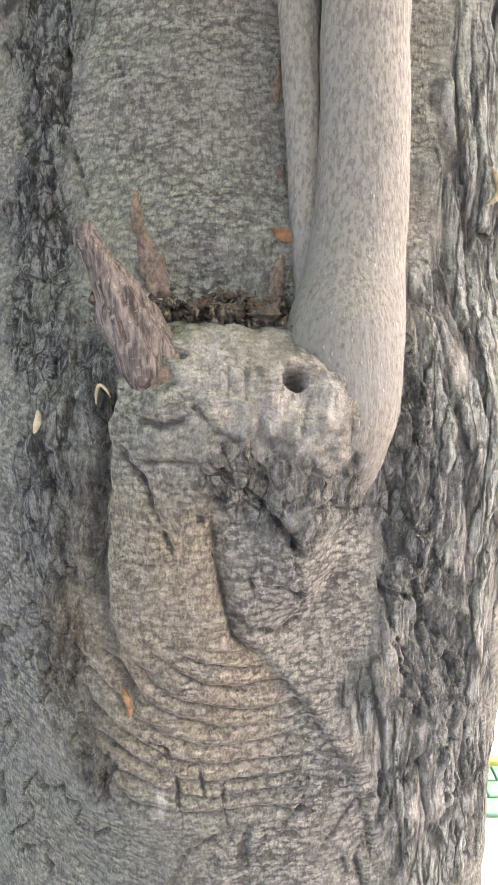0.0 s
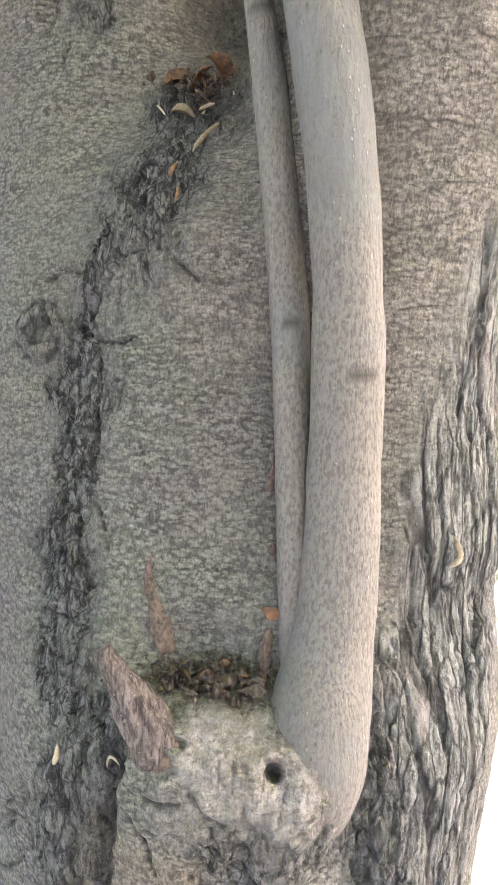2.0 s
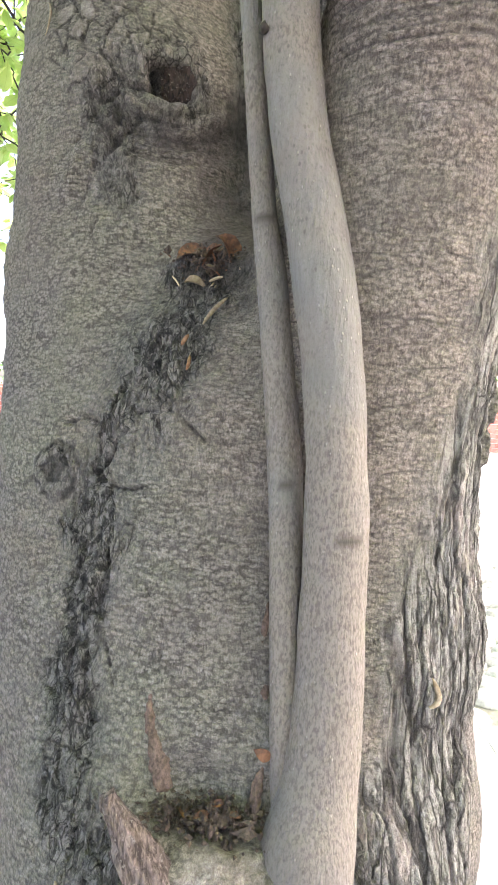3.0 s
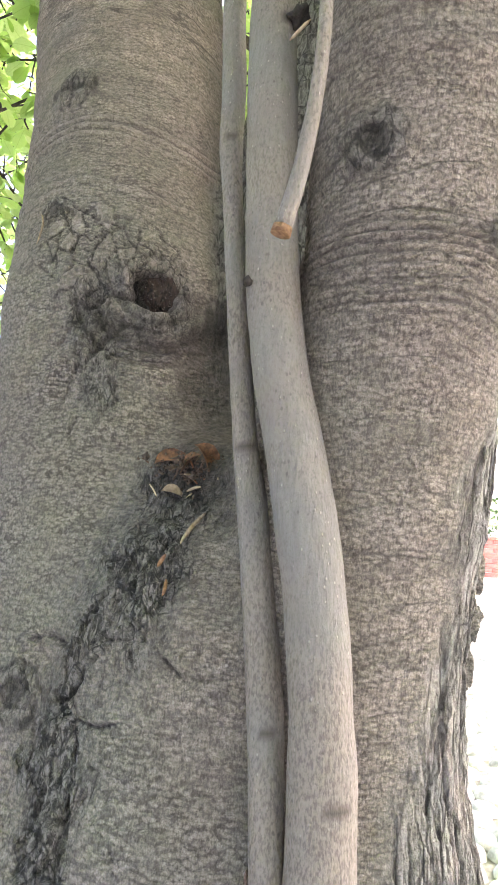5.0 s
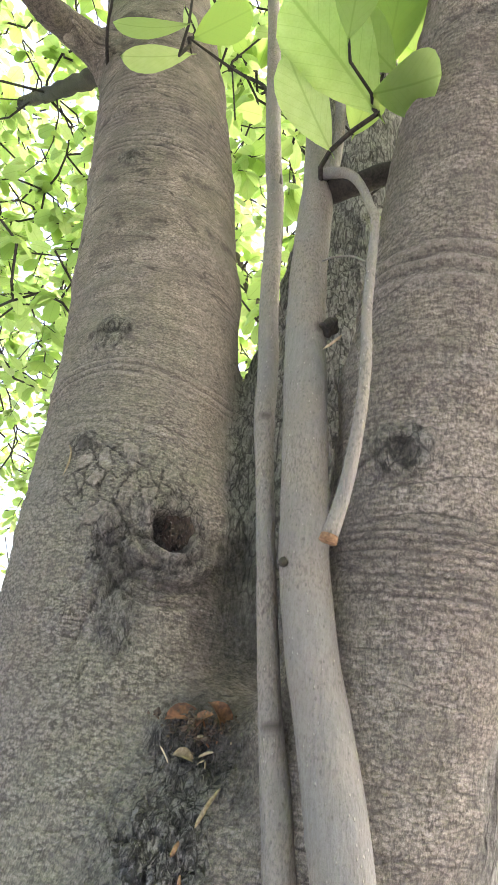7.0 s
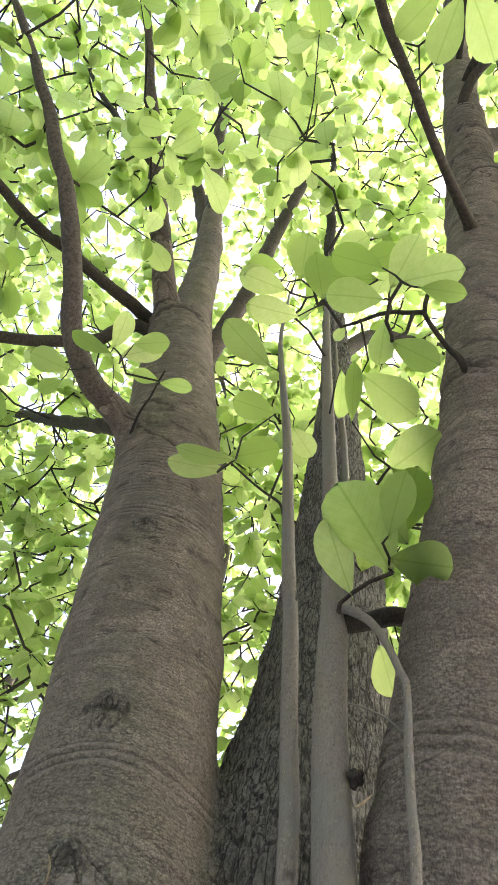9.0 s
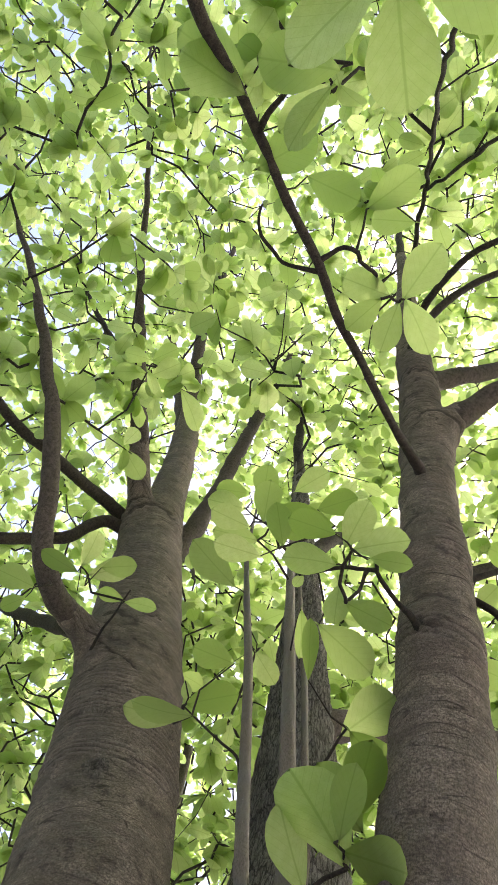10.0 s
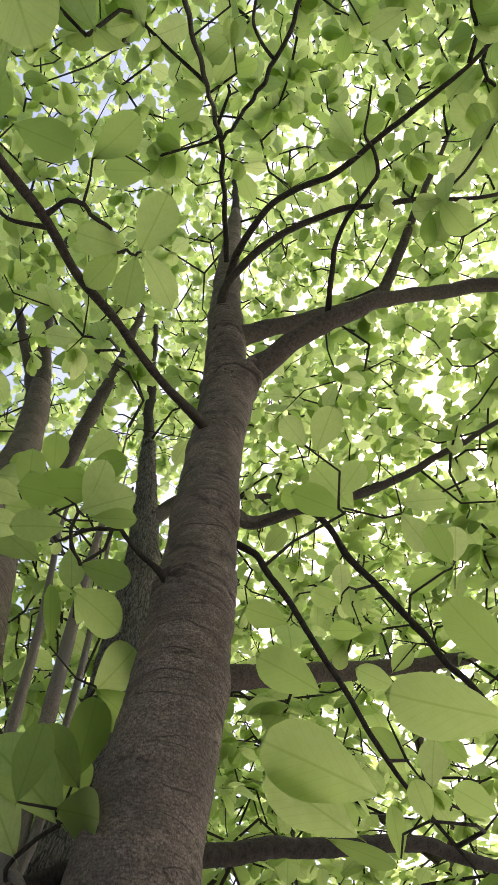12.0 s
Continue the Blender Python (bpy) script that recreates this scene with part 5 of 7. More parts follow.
# ---------------------------------------------------------------- limbs of the crown: rows of x, y, z, radius
BOUGHS = {
    "limb": [
        [(-0.47, 1.36, 3.27, 0.06), (-0.56, 1.30, 3.30, 0.053), (-0.673, 1.169, 3.259, 0.044), (-0.783, 1.044, 3.246, 0.038), (-0.874, 0.951, 3.356, 0.035), (-0.992, 0.801, 3.58, 0.032), (-1.185, 0.645, 3.861, 0.027), (-1.45, 0.47, 4.2, 0.020), (-1.8, 0.3, 4.6, 0.012)],
        [(-0.70, 1.66, 4.45, 0.075), (-0.78, 1.50, 4.60, 0.062), (-0.926, 1.23, 4.77, 0.054), (-1.077, 0.924, 4.927, 0.043), (-1.332, 0.507, 5.31, 0.023), (-1.589, 0.001, 5.733, 0.017), (-1.9, -0.5, 6.2, 0.012), (-2.2, -0.9, 6.8, 0.007)],
        [(-0.86, 1.70, 6.3, 0.075), (-1.0, 1.54, 6.8, 0.062), (-1.182, 1.221, 7.4, 0.050), (-1.297, 0.792, 8.2, 0.036), (-1.36, 0.4, 9.0, 0.018)],
        [(-0.84, 1.74, 6.1, 0.07), (-1.05, 1.72, 6.7, 0.055), (-1.35, 1.55, 7.3, 0.042), (-1.75, 1.2, 8.1, 0.02)],
        [(-0.50, 1.66, 4.35, 0.070), (-0.42, 1.58, 4.85, 0.058), (-0.397, 1.50, 5.25, 0.052), (-0.37, 1.35, 5.7, 0.047), (-0.334, 1.174, 6.239, 0.040), (-0.32, 0.9, 7.0, 0.025)],
        [(-0.70, 1.62, 4.5, 0.055), (-0.862, 1.55, 4.50, 0.045), (-1.041, 1.386, 4.367, 0.038), (-1.25, 1.232, 4.277, 0.034), (-1.465, 1.126, 4.254, 0.030), (-1.75, 1.0, 4.35, 0.024), (-2.3, 0.8, 4.7, 0.014)],
        [(-0.66, 1.6, 4.4, 0.05), (-0.886, 1.561, 4.38, 0.04), (-0.976, 1.555, 4.145, 0.036), (-1.142, 1.545, 3.974, 0.034), (-1.35, 1.50, 3.8, 0.03), (-1.9, 1.5, 3.7, 0.02), (-2.6, 1.5, 3.9, 0.01)],
        [(-0.50, 1.45, 3.50, 0.05), (-0.60, 1.56, 3.58, 0.044), (-0.782, 1.744, 3.759, 0.040), (-1.223, 2.426, 4.393, 0.042), (-1.70, 3.2, 5.15, 0.038), (-2.232, 4.074, 5.969, 0.026), (-2.7, 4.9, 6.8, 0.012)],
        [(0.235, 0.25, 3.66, 0.054), (0.27, 0.18, 3.76, 0.050), (0.32, 0.126, 3.814, 0.044), (0.418, 0.016, 3.90, 0.039), (0.544, -0.096, 3.99, 0.036), (0.695, -0.191, 4.111, 0.033), (0.96, -0.286, 4.298, 0.030), (1.307, -0.406, 4.486, 0.032), (1.7, -0.52, 4.65, 0.026), (2.4, -0.7, 5.0, 0.014)],
        [(0.20, 0.16, 4.06, 0.05), (0.27, 0.12, 4.16, 0.042), (0.36, 0.085, 4.23, 0.038), (0.47, 0.041, 4.332, 0.036), (0.681, -0.044, 4.511, 0.033), (0.88, -0.16, 4.70, 0.029), (0.955, -0.383, 4.939, 0.024), (1.0, -0.65, 5.15, 0.018), (1.1, -1.0, 5.5, 0.01)],
        [(0.20, 0.26, 3.335, 0.026), (0.15, 0.21, 3.325, 0.021), (0.005, 0.081, 3.233, 0.0135), (-0.161, -0.048, 3.187, 0.0128), (-0.355, -0.234, 3.126, 0.0128), (-0.493, -0.354, 3.085, 0.0128), (-0.596, -0.453, 3.049, 0.0128), (-0.708, -0.552, 2.993, 0.015), (-0.77, -0.621, 2.943, 0.0175), (-0.768, -0.762, 2.909, 0.0135), (-0.776, -0.925, 2.91, 0.0125), (-0.80, -1.05, 2.95, 0.010), (-0.85, -1.3, 3.05, 0.006)],
        [(0.27, 0.32, 2.95, 0.012), (0.33, 0.29, 2.87, 0.010), (0.452, 0.32, 2.711, 0.008), (0.582, 0.367, 2.521, 0.0065), (0.647, 0.378, 2.424, 0.005), (0.75, 0.39, 2.3, 0.003)],
        [(0.25, 0.33, 3.07, 0.014), (0.36, 0.37, 3.15, 0.012), (0.551, 0.355, 3.278, 0.011), (0.66, 0.38, 3.16, 0.0125), (0.776, 0.399, 3.022, 0.0115), (0.927, 0.401, 2.769, 0.010), (1.06, 0.418, 2.62, 0.008), (1.3, 0.43, 2.45, 0.005)],
        [(0.25, 0.34, 3.15, 0.03), (0.40, 0.46, 3.30, 0.026), (0.554, 0.46, 3.456, 0.023), (0.85, 0.432, 3.714, 0.021), (1.136, 0.367, 3.964, 0.019), (1.59, 0.17, 4.368, 0.014), (2.2, 0.0, 4.9, 0.008)],
        [(0.004, 0.575, 2.235, 0.018), (0.10, 0.545, 2.262, 0.020), (0.298, 0.57, 2.338, 0.023), (0.461, 0.597, 2.398, 0.022), (0.619, 0.617, 2.447, 0.021), (0.878, 0.671, 2.523, 0.019), (1.134, 0.732, 2.553, 0.017), (1.7, 0.85, 2.65, 0.011), (2.3, 0.95, 2.85, 0.006)],
        [(0.20, 1.18, 3.2, 0.06), (0.42, 1.22, 3.36, 0.052), (0.68, 1.246, 3.471, 0.047), (1.12, 1.277, 3.666, 0.042), (1.512, 1.296, 3.841, 0.036), (1.924, 1.252, 4.006, 0.03), (2.6, 1.2, 4.4, 0.016)],
        [(0.143, -0.14, 6.4, 0.035), (0.10, -0.26, 6.9, 0.028), (0.03, -0.4, 7.5, 0.02), (-0.05, -0.6, 8.2, 0.010)],
        [(0.06, 1.26, 5.1, 0.045), (0.0, 1.24, 5.6, 0.04), (-0.1, 1.1, 6.3, 0.035), (-0.2, 1.0, 7.2, 0.015)],
        [(0.15, 1.22, 4.3, 0.05), (0.4, 1.3, 4.8, 0.04), (0.9, 1.5, 5.4, 0.028), (1.5, 1.7, 6.0, 0.012)],
        [(-0.62, 1.62, 4.3, 0.05), (-0.5, 1.9, 4.8, 0.042), (-0.4, 2.4, 5.5, 0.03), (-0.3, 3.0, 6.1, 0.012)],
        [(0.17, 0.13, 4.25, 0.024), (0.142, -0.02, 4.35, 0.022), (0.373, -0.326, 4.631, 0.018), (0.768, -0.573, 4.747, 0.015), (1.2, -0.75, 4.8, 0.011), (1.8, -1.1, 5.1, 0.006)],
        [(-1.09, 0.93, 4.94, 0.028), (-1.368, 0.915, 5.25, 0.024), (-1.64, 0.892, 5.6, 0.019), (-2.1, 0.8, 6.2, 0.010)],
        [(0.16, 0.08, 4.55, 0.022), (0.15, -0.12, 4.52, 0.02), (0.215, -0.373, 4.457, 0.016), (0.381, -0.56, 4.332, 0.014), (0.541, -0.827, 4.175, 0.012), (0.66, -1.05, 4.12, 0.009), (0.9, -1.5, 4.2, 0.005)],
    ],
    "branch": [
        [(0.15, 0.03, 4.85, 0.018), (0.06, -0.2, 4.9, 0.016), (-0.03, -0.42, 4.72, 0.013), (-0.069, -0.527, 4.59, 0.011), (-0.202, -0.729, 3.987, 0.0095), (-0.265, -0.851, 3.62, 0.009), (-0.263, -0.947, 3.45, 0.0075), (-0.301, -1.029, 3.376, 0.0065), (-0.257, -1.092, 3.307, 0.005), (-0.27, -1.18, 3.27, 0.003)],
        [(-0.069, -0.527, 4.59, 0.009), (-0.011, -0.656, 4.185, 0.0085), (0.027, -0.79, 3.871, 0.0085), (0.043, -0.94, 3.643, 0.007), (0.003, -0.983, 3.587, 0.006), (-0.081, -0.976, 3.544, 0.005), (-0.14, -0.968, 3.49, 0.003)],
        [(0.027, -0.79, 3.871, 0.006), (-0.066, -0.842, 3.771, 0.0055), (-0.085, -0.984, 3.594, 0.004), (-0.09, -1.03, 3.5, 0.002)],
        [(0.53, -0.093, 4.041, 0.014), (0.421, -0.392, 3.905, 0.010), (0.436, -0.612, 3.75, 0.008), (0.346, -0.697, 3.719, 0.005), (0.3, -0.8, 3.65, 0.003)],
        [(-0.358, -0.242, 3.128, 0.008), (-0.313, -0.293, 3.133, 0.0068), (-0.26, -0.28, 3.15, 0.006), (-0.225, -0.255, 3.16, 0.0055), (-0.179, -0.219, 3.174, 0.0045)],
        [(-0.345, -0.222, 3.13, 0.007), (-0.43, -0.21, 3.14, 0.0055), (-0.50, -0.25, 3.13, 0.005), (-0.526, -0.31, 3.132, 0.003)],
        [(-0.577, -0.44, 3.055, 0.009), (-0.557, -0.519, 3.043, 0.007), (-0.504, -0.586, 3.01, 0.0055), (-0.44, -0.605, 2.97, 0.004)],
        [(0.14, 0.30, 2.705, 0.012), (0.105, 0.284, 2.716, 0.0085), (0.067, 0.268, 2.73, 0.0062), (0.009, 0.24, 2.761, 0.0058), (0.004, 0.19, 2.775, 0.004), (0.007, 0.155, 2.792, 0.003)],
        [(0.009, 0.24, 2.761, 0.0055), (-0.025, 0.262, 2.772, 0.0055), (-0.065, 0.288, 2.788, 0.005), (-0.115, 0.366, 2.826, 0.0035)],
        [(-0.05, 0.635, 2.30, 0.005), (-0.062, 0.66, 2.40, 0.004), (-0.10, 0.71, 2.60, 0.004), (-0.176, 0.708, 2.632, 0.0032), (-0.245, 0.673, 2.637, 0.002)],
        [(-0.56, 1.26, 3.20, 0.007), (-0.545, 1.12, 3.17, 0.0055), (-0.52, 1.0, 3.16, 0.0042), (-0.50, 0.90, 3.18, 0.003)],
        [(-0.77, -0.621, 2.943, 0.010), (-0.84, -0.615, 2.925, 0.008), (-0.95, -0.60, 2.90, 0.005), (-1.1, -0.62, 2.92, 0.003)],
        [(-0.766, -0.70, 2.92, 0.008), (-0.62, -0.75, 2.80, 0.0065), (-0.526, -0.745, 2.738, 0.006), (-0.495, -0.765, 2.712, 0.0058), (-0.44, -0.745, 2.702, 0.005), (-0.407, -0.70, 2.706, 0.003)],
        [(-0.495, -0.765, 2.712, 0.005), (-0.507, -0.80, 2.713, 0.0042), (-0.512, -0.835, 2.711, 0.003)],
    ],
}
skeleton_rows = []
for kind_name, rows_list in BOUGHS.items():
    for k, rows in enumerate(rows_list):
        thick = rows[0][3] > 0.02
        # these limbs keep the lit bark colour; other thick ones take the backlit copy
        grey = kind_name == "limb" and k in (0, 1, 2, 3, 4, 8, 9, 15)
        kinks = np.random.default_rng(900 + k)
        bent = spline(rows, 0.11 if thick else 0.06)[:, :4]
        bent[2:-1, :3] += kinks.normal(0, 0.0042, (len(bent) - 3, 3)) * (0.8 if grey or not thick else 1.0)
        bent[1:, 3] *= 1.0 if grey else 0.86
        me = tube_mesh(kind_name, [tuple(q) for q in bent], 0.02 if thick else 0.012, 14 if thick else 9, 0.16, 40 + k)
        tree_part(kind_name, me, LIMB if grey else BACKLIT_LIMB if thick else TWIG, "dark reddish-brown limb" if thick else "thin dark twig-like branch")
        c = spline(rows, 0.08)
        skeleton_rows.append(c[len(c) // 4:, :4])
for rows in (SPROUT_A, SPROUT_B, SHOOT_D):
    c = spline(rows, 0.08)
    skeleton_rows.append(c[c[:, 2] > 2.9][:, :4])
for rows in (STEM_A, STEM_B, STEM_C):
    c = spline(rows, 0.1)
    skeleton_rows.append(c[c[:, 2] > 4.0][:, :4])

# ---------------------------------------------------------------- leaves
LEAF_S = np.array([0.0, 0.14, 0.32, 0.52, 0.70, 0.86, 0.96, 1.0])
LEAF_W = np.array([0.014, 0.118, 0.226, 0.298, 0.308, 0.236, 0.112, 0.0])


def leaf_template(rows=8, fold=0.16, curl=0.18, petiole=0.12):
    """One obovate blade, 1 long along x, with a folded midrib, a curling tip and a short stalk: vertices, triangles and blade coordinates."""
    s = 1 - (1 - np.linspace(0, 1, rows)) ** 1.25
    w = np.interp(s, LEAF_S, LEAF_W)
    v, uv = [(-petiole, 0, 0.01)], [(0, 0)]
    for a, b in zip(s, w):
        z = -curl * a * a
        v += [(a, b, z + fold * b), (a, 0, z), (a, -b, z + fold * b)]
        uv += [(a, b), (a, 0), (a, -b)]
    f = []
    for i in range(rows - 1):
        p = 1 + 3 * i
        f += [(p, p + 1, p + 3), (p + 1, p + 4, p + 3), (p + 1, p + 2, p + 4), (p + 2, p + 5, p + 4)]
    f += [(0, 1, 2), (0, 2, 3)]
    f = [t[::-1] for t in f]
    return np.array(v), np.array(f), np.array(uv)


def far_leaf():
    """The same blade with six triangles, for leaves high in the crown."""
    s = np.array([0.0, 0.30, 0.66, 0.92])
    w = np.interp(s, LEAF_S, LEAF_W)
    v, uv = [(0, 0, 0)], [(0, 0)]
    for a, b in zip(s[1:], w[1:]):
        z = -0.16 * a * a + 0.12 * b
        v += [(a, b, z), (a, -b, z)]
        uv += [(a, b), (a, -b)]
    v.append((1.0, 0, -0.16))
    uv.append((1.0, 0))
    f = [(0, 2, 1)] + [t for i in range(2) for t in ((1 + 2 * i, 2 + 2 * i, 4 + 2 * i), (1 + 2 * i, 4 + 2 * i, 3 + 2 * i))] + [(5, 6, 7)]
    return np.array(v), np.array(f), np.array(uv)


def leaf_frames(axis, up, size):
    """Rotation and scale matrices (n, 3, 3) from blade axes, rough up directions and lengths."""
    x = axis / np.linalg.norm(axis, axis=1)[:, None]
    z = up - x * (up * x).sum(1)[:, None]
    z = z / (np.linalg.norm(z, axis=1)[:, None] + 1e-9)
    y = np.cross(z, x)
    return np.stack([x, y, z], -1) * size[:, None, None]


def leaf_cloud(name, base, axis, up, size, rows):
    tv, tf, tuv = leaf_template(rows, petiole=0.10) if rows else far_leaf()
    m = leaf_frames(axis, up, size)
    v = np.einsum("nij,kj->nki", m, tv) + base[:, None]
    n = len(base)
    f = (tf[None] + (np.arange(n) * len(tv))[:, None, None]).reshape(-1, 3)
    return mesh_from(name, v.reshape(-1, 3), f, uv=np.tile(tuv, (n, 1)))


def rosettes(rng, tips, dirs, count, size, droop=0.25, spread=1.0):
    """Leaves round twig ends: base points, axes, ups and lengths."""
    n = len(tips)
    reps = rng.integers(count[0], count[1] + 1, n)
    i = np.repeat(np.arange(n), reps)
    k = len(i)
    az = rng.uniform(0, 2 * np.pi, k)
    axis = np.stack([np.cos(az), np.sin(az), rng.normal(-droop, 0.28, k)], 1) * spread + dirs[i] * 0.55
    base = tips[i] + rng.normal(0, 0.012, (k, 3)) - dirs[i] * rng.uniform(0, 0.09, k)[:, None]
    up = np.stack([rng.normal(0, 0.33, k), rng.normal(0, 0.33, k), np.ones(k)], 1)
    length = size * np.exp(rng.normal(0, 0.22, k))
    return base, axis, up, length


def grow(rng, targets, nodes):
    """Joins each target to the nearest wood, nearest first. Returns parents, nodes and how many tips each node carries."""
    fixed = len(nodes)
    P = np.zeros((fixed + len(targets) * 2, 3))
    P[:fixed] = nodes
    X, Y, Z = (np.ascontiguousarray(P[:, i], dtype=np.float32) for i in range(3))
    parent = np.full(len(P), -1)
    n = fixed

    def gap(t, k):
        dx, dy, dz = X[:k] - np.float32(t[0]), Y[:k] - np.float32(t[1]), Z[:k] - np.float32(t[2])
        return dx * dx + dy * dy + dz * dz

    d0 = np.array([gap(t, fixed).min() for t in targets])
    for t in targets[np.argsort(d0)]:
        d = gap(t, n)
        j = int(np.argmin(d))
        m = (P[j] + t) / 2 + rng.normal(0, 0.13, 3) * float(d[j]) ** 0.5
        for q, up in ((m, j), (t, n)):
            P[n], parent[n] = q, up
            X[n], Y[n], Z[n] = q
            n += 1
    P, parent = P[:n], parent[:n]
    load = np.ones(n)
    for i in range(n - 1, fixed - 1, -1):
        load[parent[i]] += load[i]
    return P, parent, load, fixed


def twig_mesh(name, P, parent, load, fixed, thin, sides=5, cap=0.011):
    """Thin tapered prisms from each node to its parent, in one mesh."""
    i = np.arange(fixed, len(P))
    a, b = P[parent[i]], P[i]
    r = np.minimum(thin * np.sqrt(load[i]), cap)
    ra = np.where(parent[i] >= fixed, np.minimum(thin * np.sqrt(load[np.maximum(parent[i], 0)]), cap), r * 1.3)
    ra = np.minimum(ra, r * 1.6)
    t = b - a
    t = t / (np.linalg.norm(t, axis=1)[:, None] + 1e-9)
    ref = np.where(np.abs(t[:, 2:3]) > 0.9, np.array([[1.0, 0, 0]]), np.array([[0, 0, 1.0]]))
    u = np.cross(t, ref)
    u /= np.linalg.norm(u, axis=1)[:, None]
    w = np.cross(t, u)
    ang = np.arange(sides) * 2 * np.pi / sides
    ring = u[:, None] * np.cos(ang)[None, :, None] + w[:, None] * np.sin(ang)[None, :, None]
    v = np.concatenate([a[:, None] - t[:, None] * 0.001 + ring * ra[:, None, None], b[:, None] + ring * r[:, None, None]], 1)
    k = np.arange(sides)
    q = np.stack([k, (k + 1) % sides, (k + 1) % sides + sides, k + sides], 1)
    f = (q[None] + (np.arange(len(i)) * 2 * sides)[:, None, None]).reshape(-1, 4)
    return mesh_from(name, v.reshape(-1, 3), f)


rng = np.random.default_rng(7)
nodes = np.vstack(skeleton_rows)[:, :3]


def crown_targets(rng, count, centre, radius, z0, z1):
    """Points for twig ends in a dome, kept off the trunk and out of the free space under the crown."""
    keep = []
    while len(keep) < count:
        q = rng.uniform(-1, 1, (count, 2))
        z = rng.uniform(z0, z1, count)
        rad = np.hypot(q[:, 0], q[:, 1])
        p = np.column_stack([centre[0] + q[:, 0] * radius, centre[1] + q[:, 1] * radius, z])
        dome = z0 + (z1 - z0) * (1.0 - 0.35 * rad ** 2)
        low = 3.9 - 1.5 * np.clip((rad * radius - 1.2) / 1.8, 0, 1)
        ok = (rad < 1) & (z < dome) & (z > low)
        keep += list(p[ok])
    return np.array(keep[:count])


targets = crown_targets(rng, 19500, (-0.2, 0.1), 6.0, 2.2, 11.0)
for rows in (STEM_A, STEM_B, STEM_C):
    targets = targets[line_dist(targets.astype(np.float32), rows) > 0.40]
for rows in BOUGHS["limb"][:3] + BOUGHS["limb"][8:10]:
    targets = targets[(line_dist(targets.astype(np.float32), rows) > 0.30) | (rng.uniform(0, 1, len(targets)) < 0.25)]
eye_line = np.array([[0.0, 0.0, 1.2], [-0.02, -0.07, 1.48], [-0.22, -0.2, 1.6], [-0.34, -0.4, 1.65], [0.0, -0.52, 1.68]])
near_eye = line_dist(targets.astype(np.float32), eye_line)
targets = targets[(near_eye > 2.0) | ((near_eye > 1.35) & (targets[:, 1] < 0.25) & (targets[:, 2] > 2.6))]


def clear_view(points, eye, rows, z0, z1, margin):
    """Which points leave the line from an eye to a stretch of a stem free."""
    c = spline(rows, 0.06)
    c = c[(c[:, 2] > z0) & (c[:, 2] < z1)]
    v = points - eye
    d = np.linalg.norm(v, axis=1)
    free = np.ones(len(points), bool)
    for q in c:
        w = q[:3] - eye
        l = np.linalg.norm(w)
        cosine = np.clip((v @ w) / (d * l), -1, 1)
        free &= (np.arccos(cosine) > q[3] / l + margin) | (d > l)
    return free


for eye in eye_line[2:]:
    for rows, z0, z1 in ((STEM_A, 2.0, 6.2), (STEM_B, 2.0, 6.4), (LIMB_R, 3.6, 3.9), (BOUGHS["limb"][0], 3.2, 4.0), (BOUGHS["limb"][7], 3.5, 5.2), (BOUGHS["limb"][8], 3.8, 4.6)):
        targets = targets[clear_view(targets, eye, rows, z0, z1, 0.045)]
gap_axis = np.array([[0.1, -1.5, 3.9], [0.35, -2.5, 6.3], [0.9, -4.4, 10.8]])
gap_dist = line_dist(targets.astype(np.float32), gap_axis)
targets = targets[(gap_dist > 0.10 * (targets[:, 2] - 1.2)) | (rng.uniform(0, 1, len(targets)) < 0.03)]
P, parent, load, fixed = grow(rng, targets, nodes)
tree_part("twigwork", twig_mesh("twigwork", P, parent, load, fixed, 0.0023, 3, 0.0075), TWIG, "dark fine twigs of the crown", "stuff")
tip = np.arange(fixed + 1, len(P), 2)
dirs = P[tip] - P[parent[tip]]
dirs /= np.linalg.norm(dirs, axis=1)[:, None] + 1e-9
base, axis, up, size = rosettes(rng, P[tip], dirs, (5, 8), 0.106)
near = line_dist(base.astype(np.float32), eye_line) < 2.8
keep = ~near | (rng.uniform(0, 1, len(near)) < 0.80)
base, axis, up, size, near = base[keep], axis[keep], up[keep], size[keep], near[keep]
size = np.where(near, size * 1.12, size * np.interp(base[:, 2], [4.0, 8.0], [1.0, 0.86]))
tree_part("crown", leaf_cloud("crown", base[~near], axis[~near], up[~near], size[~near], 0), LEAVES, "fresh light-green oval leaves of the crown", "stuff")
tree_part("lower_crown", leaf_cloud("lower_crown", base[near], axis[near], up[near], size[near], 9), LEAVES, "larger oval leaves hanging low over the path", "stuff")

# single leaves that hang nearest
BLADES = [leaf_template(10, fold, curl, 0.10) for fold, curl in ((0.10, 0.10), (0.20, 0.16), (0.05, 0.22))]
BLADE_MESHES = [mesh_from("leaf", v, f, uv=uv, mats=[LEAF]) for v, f, uv in BLADES]
leaf_count = [0]
leaf_feet = []


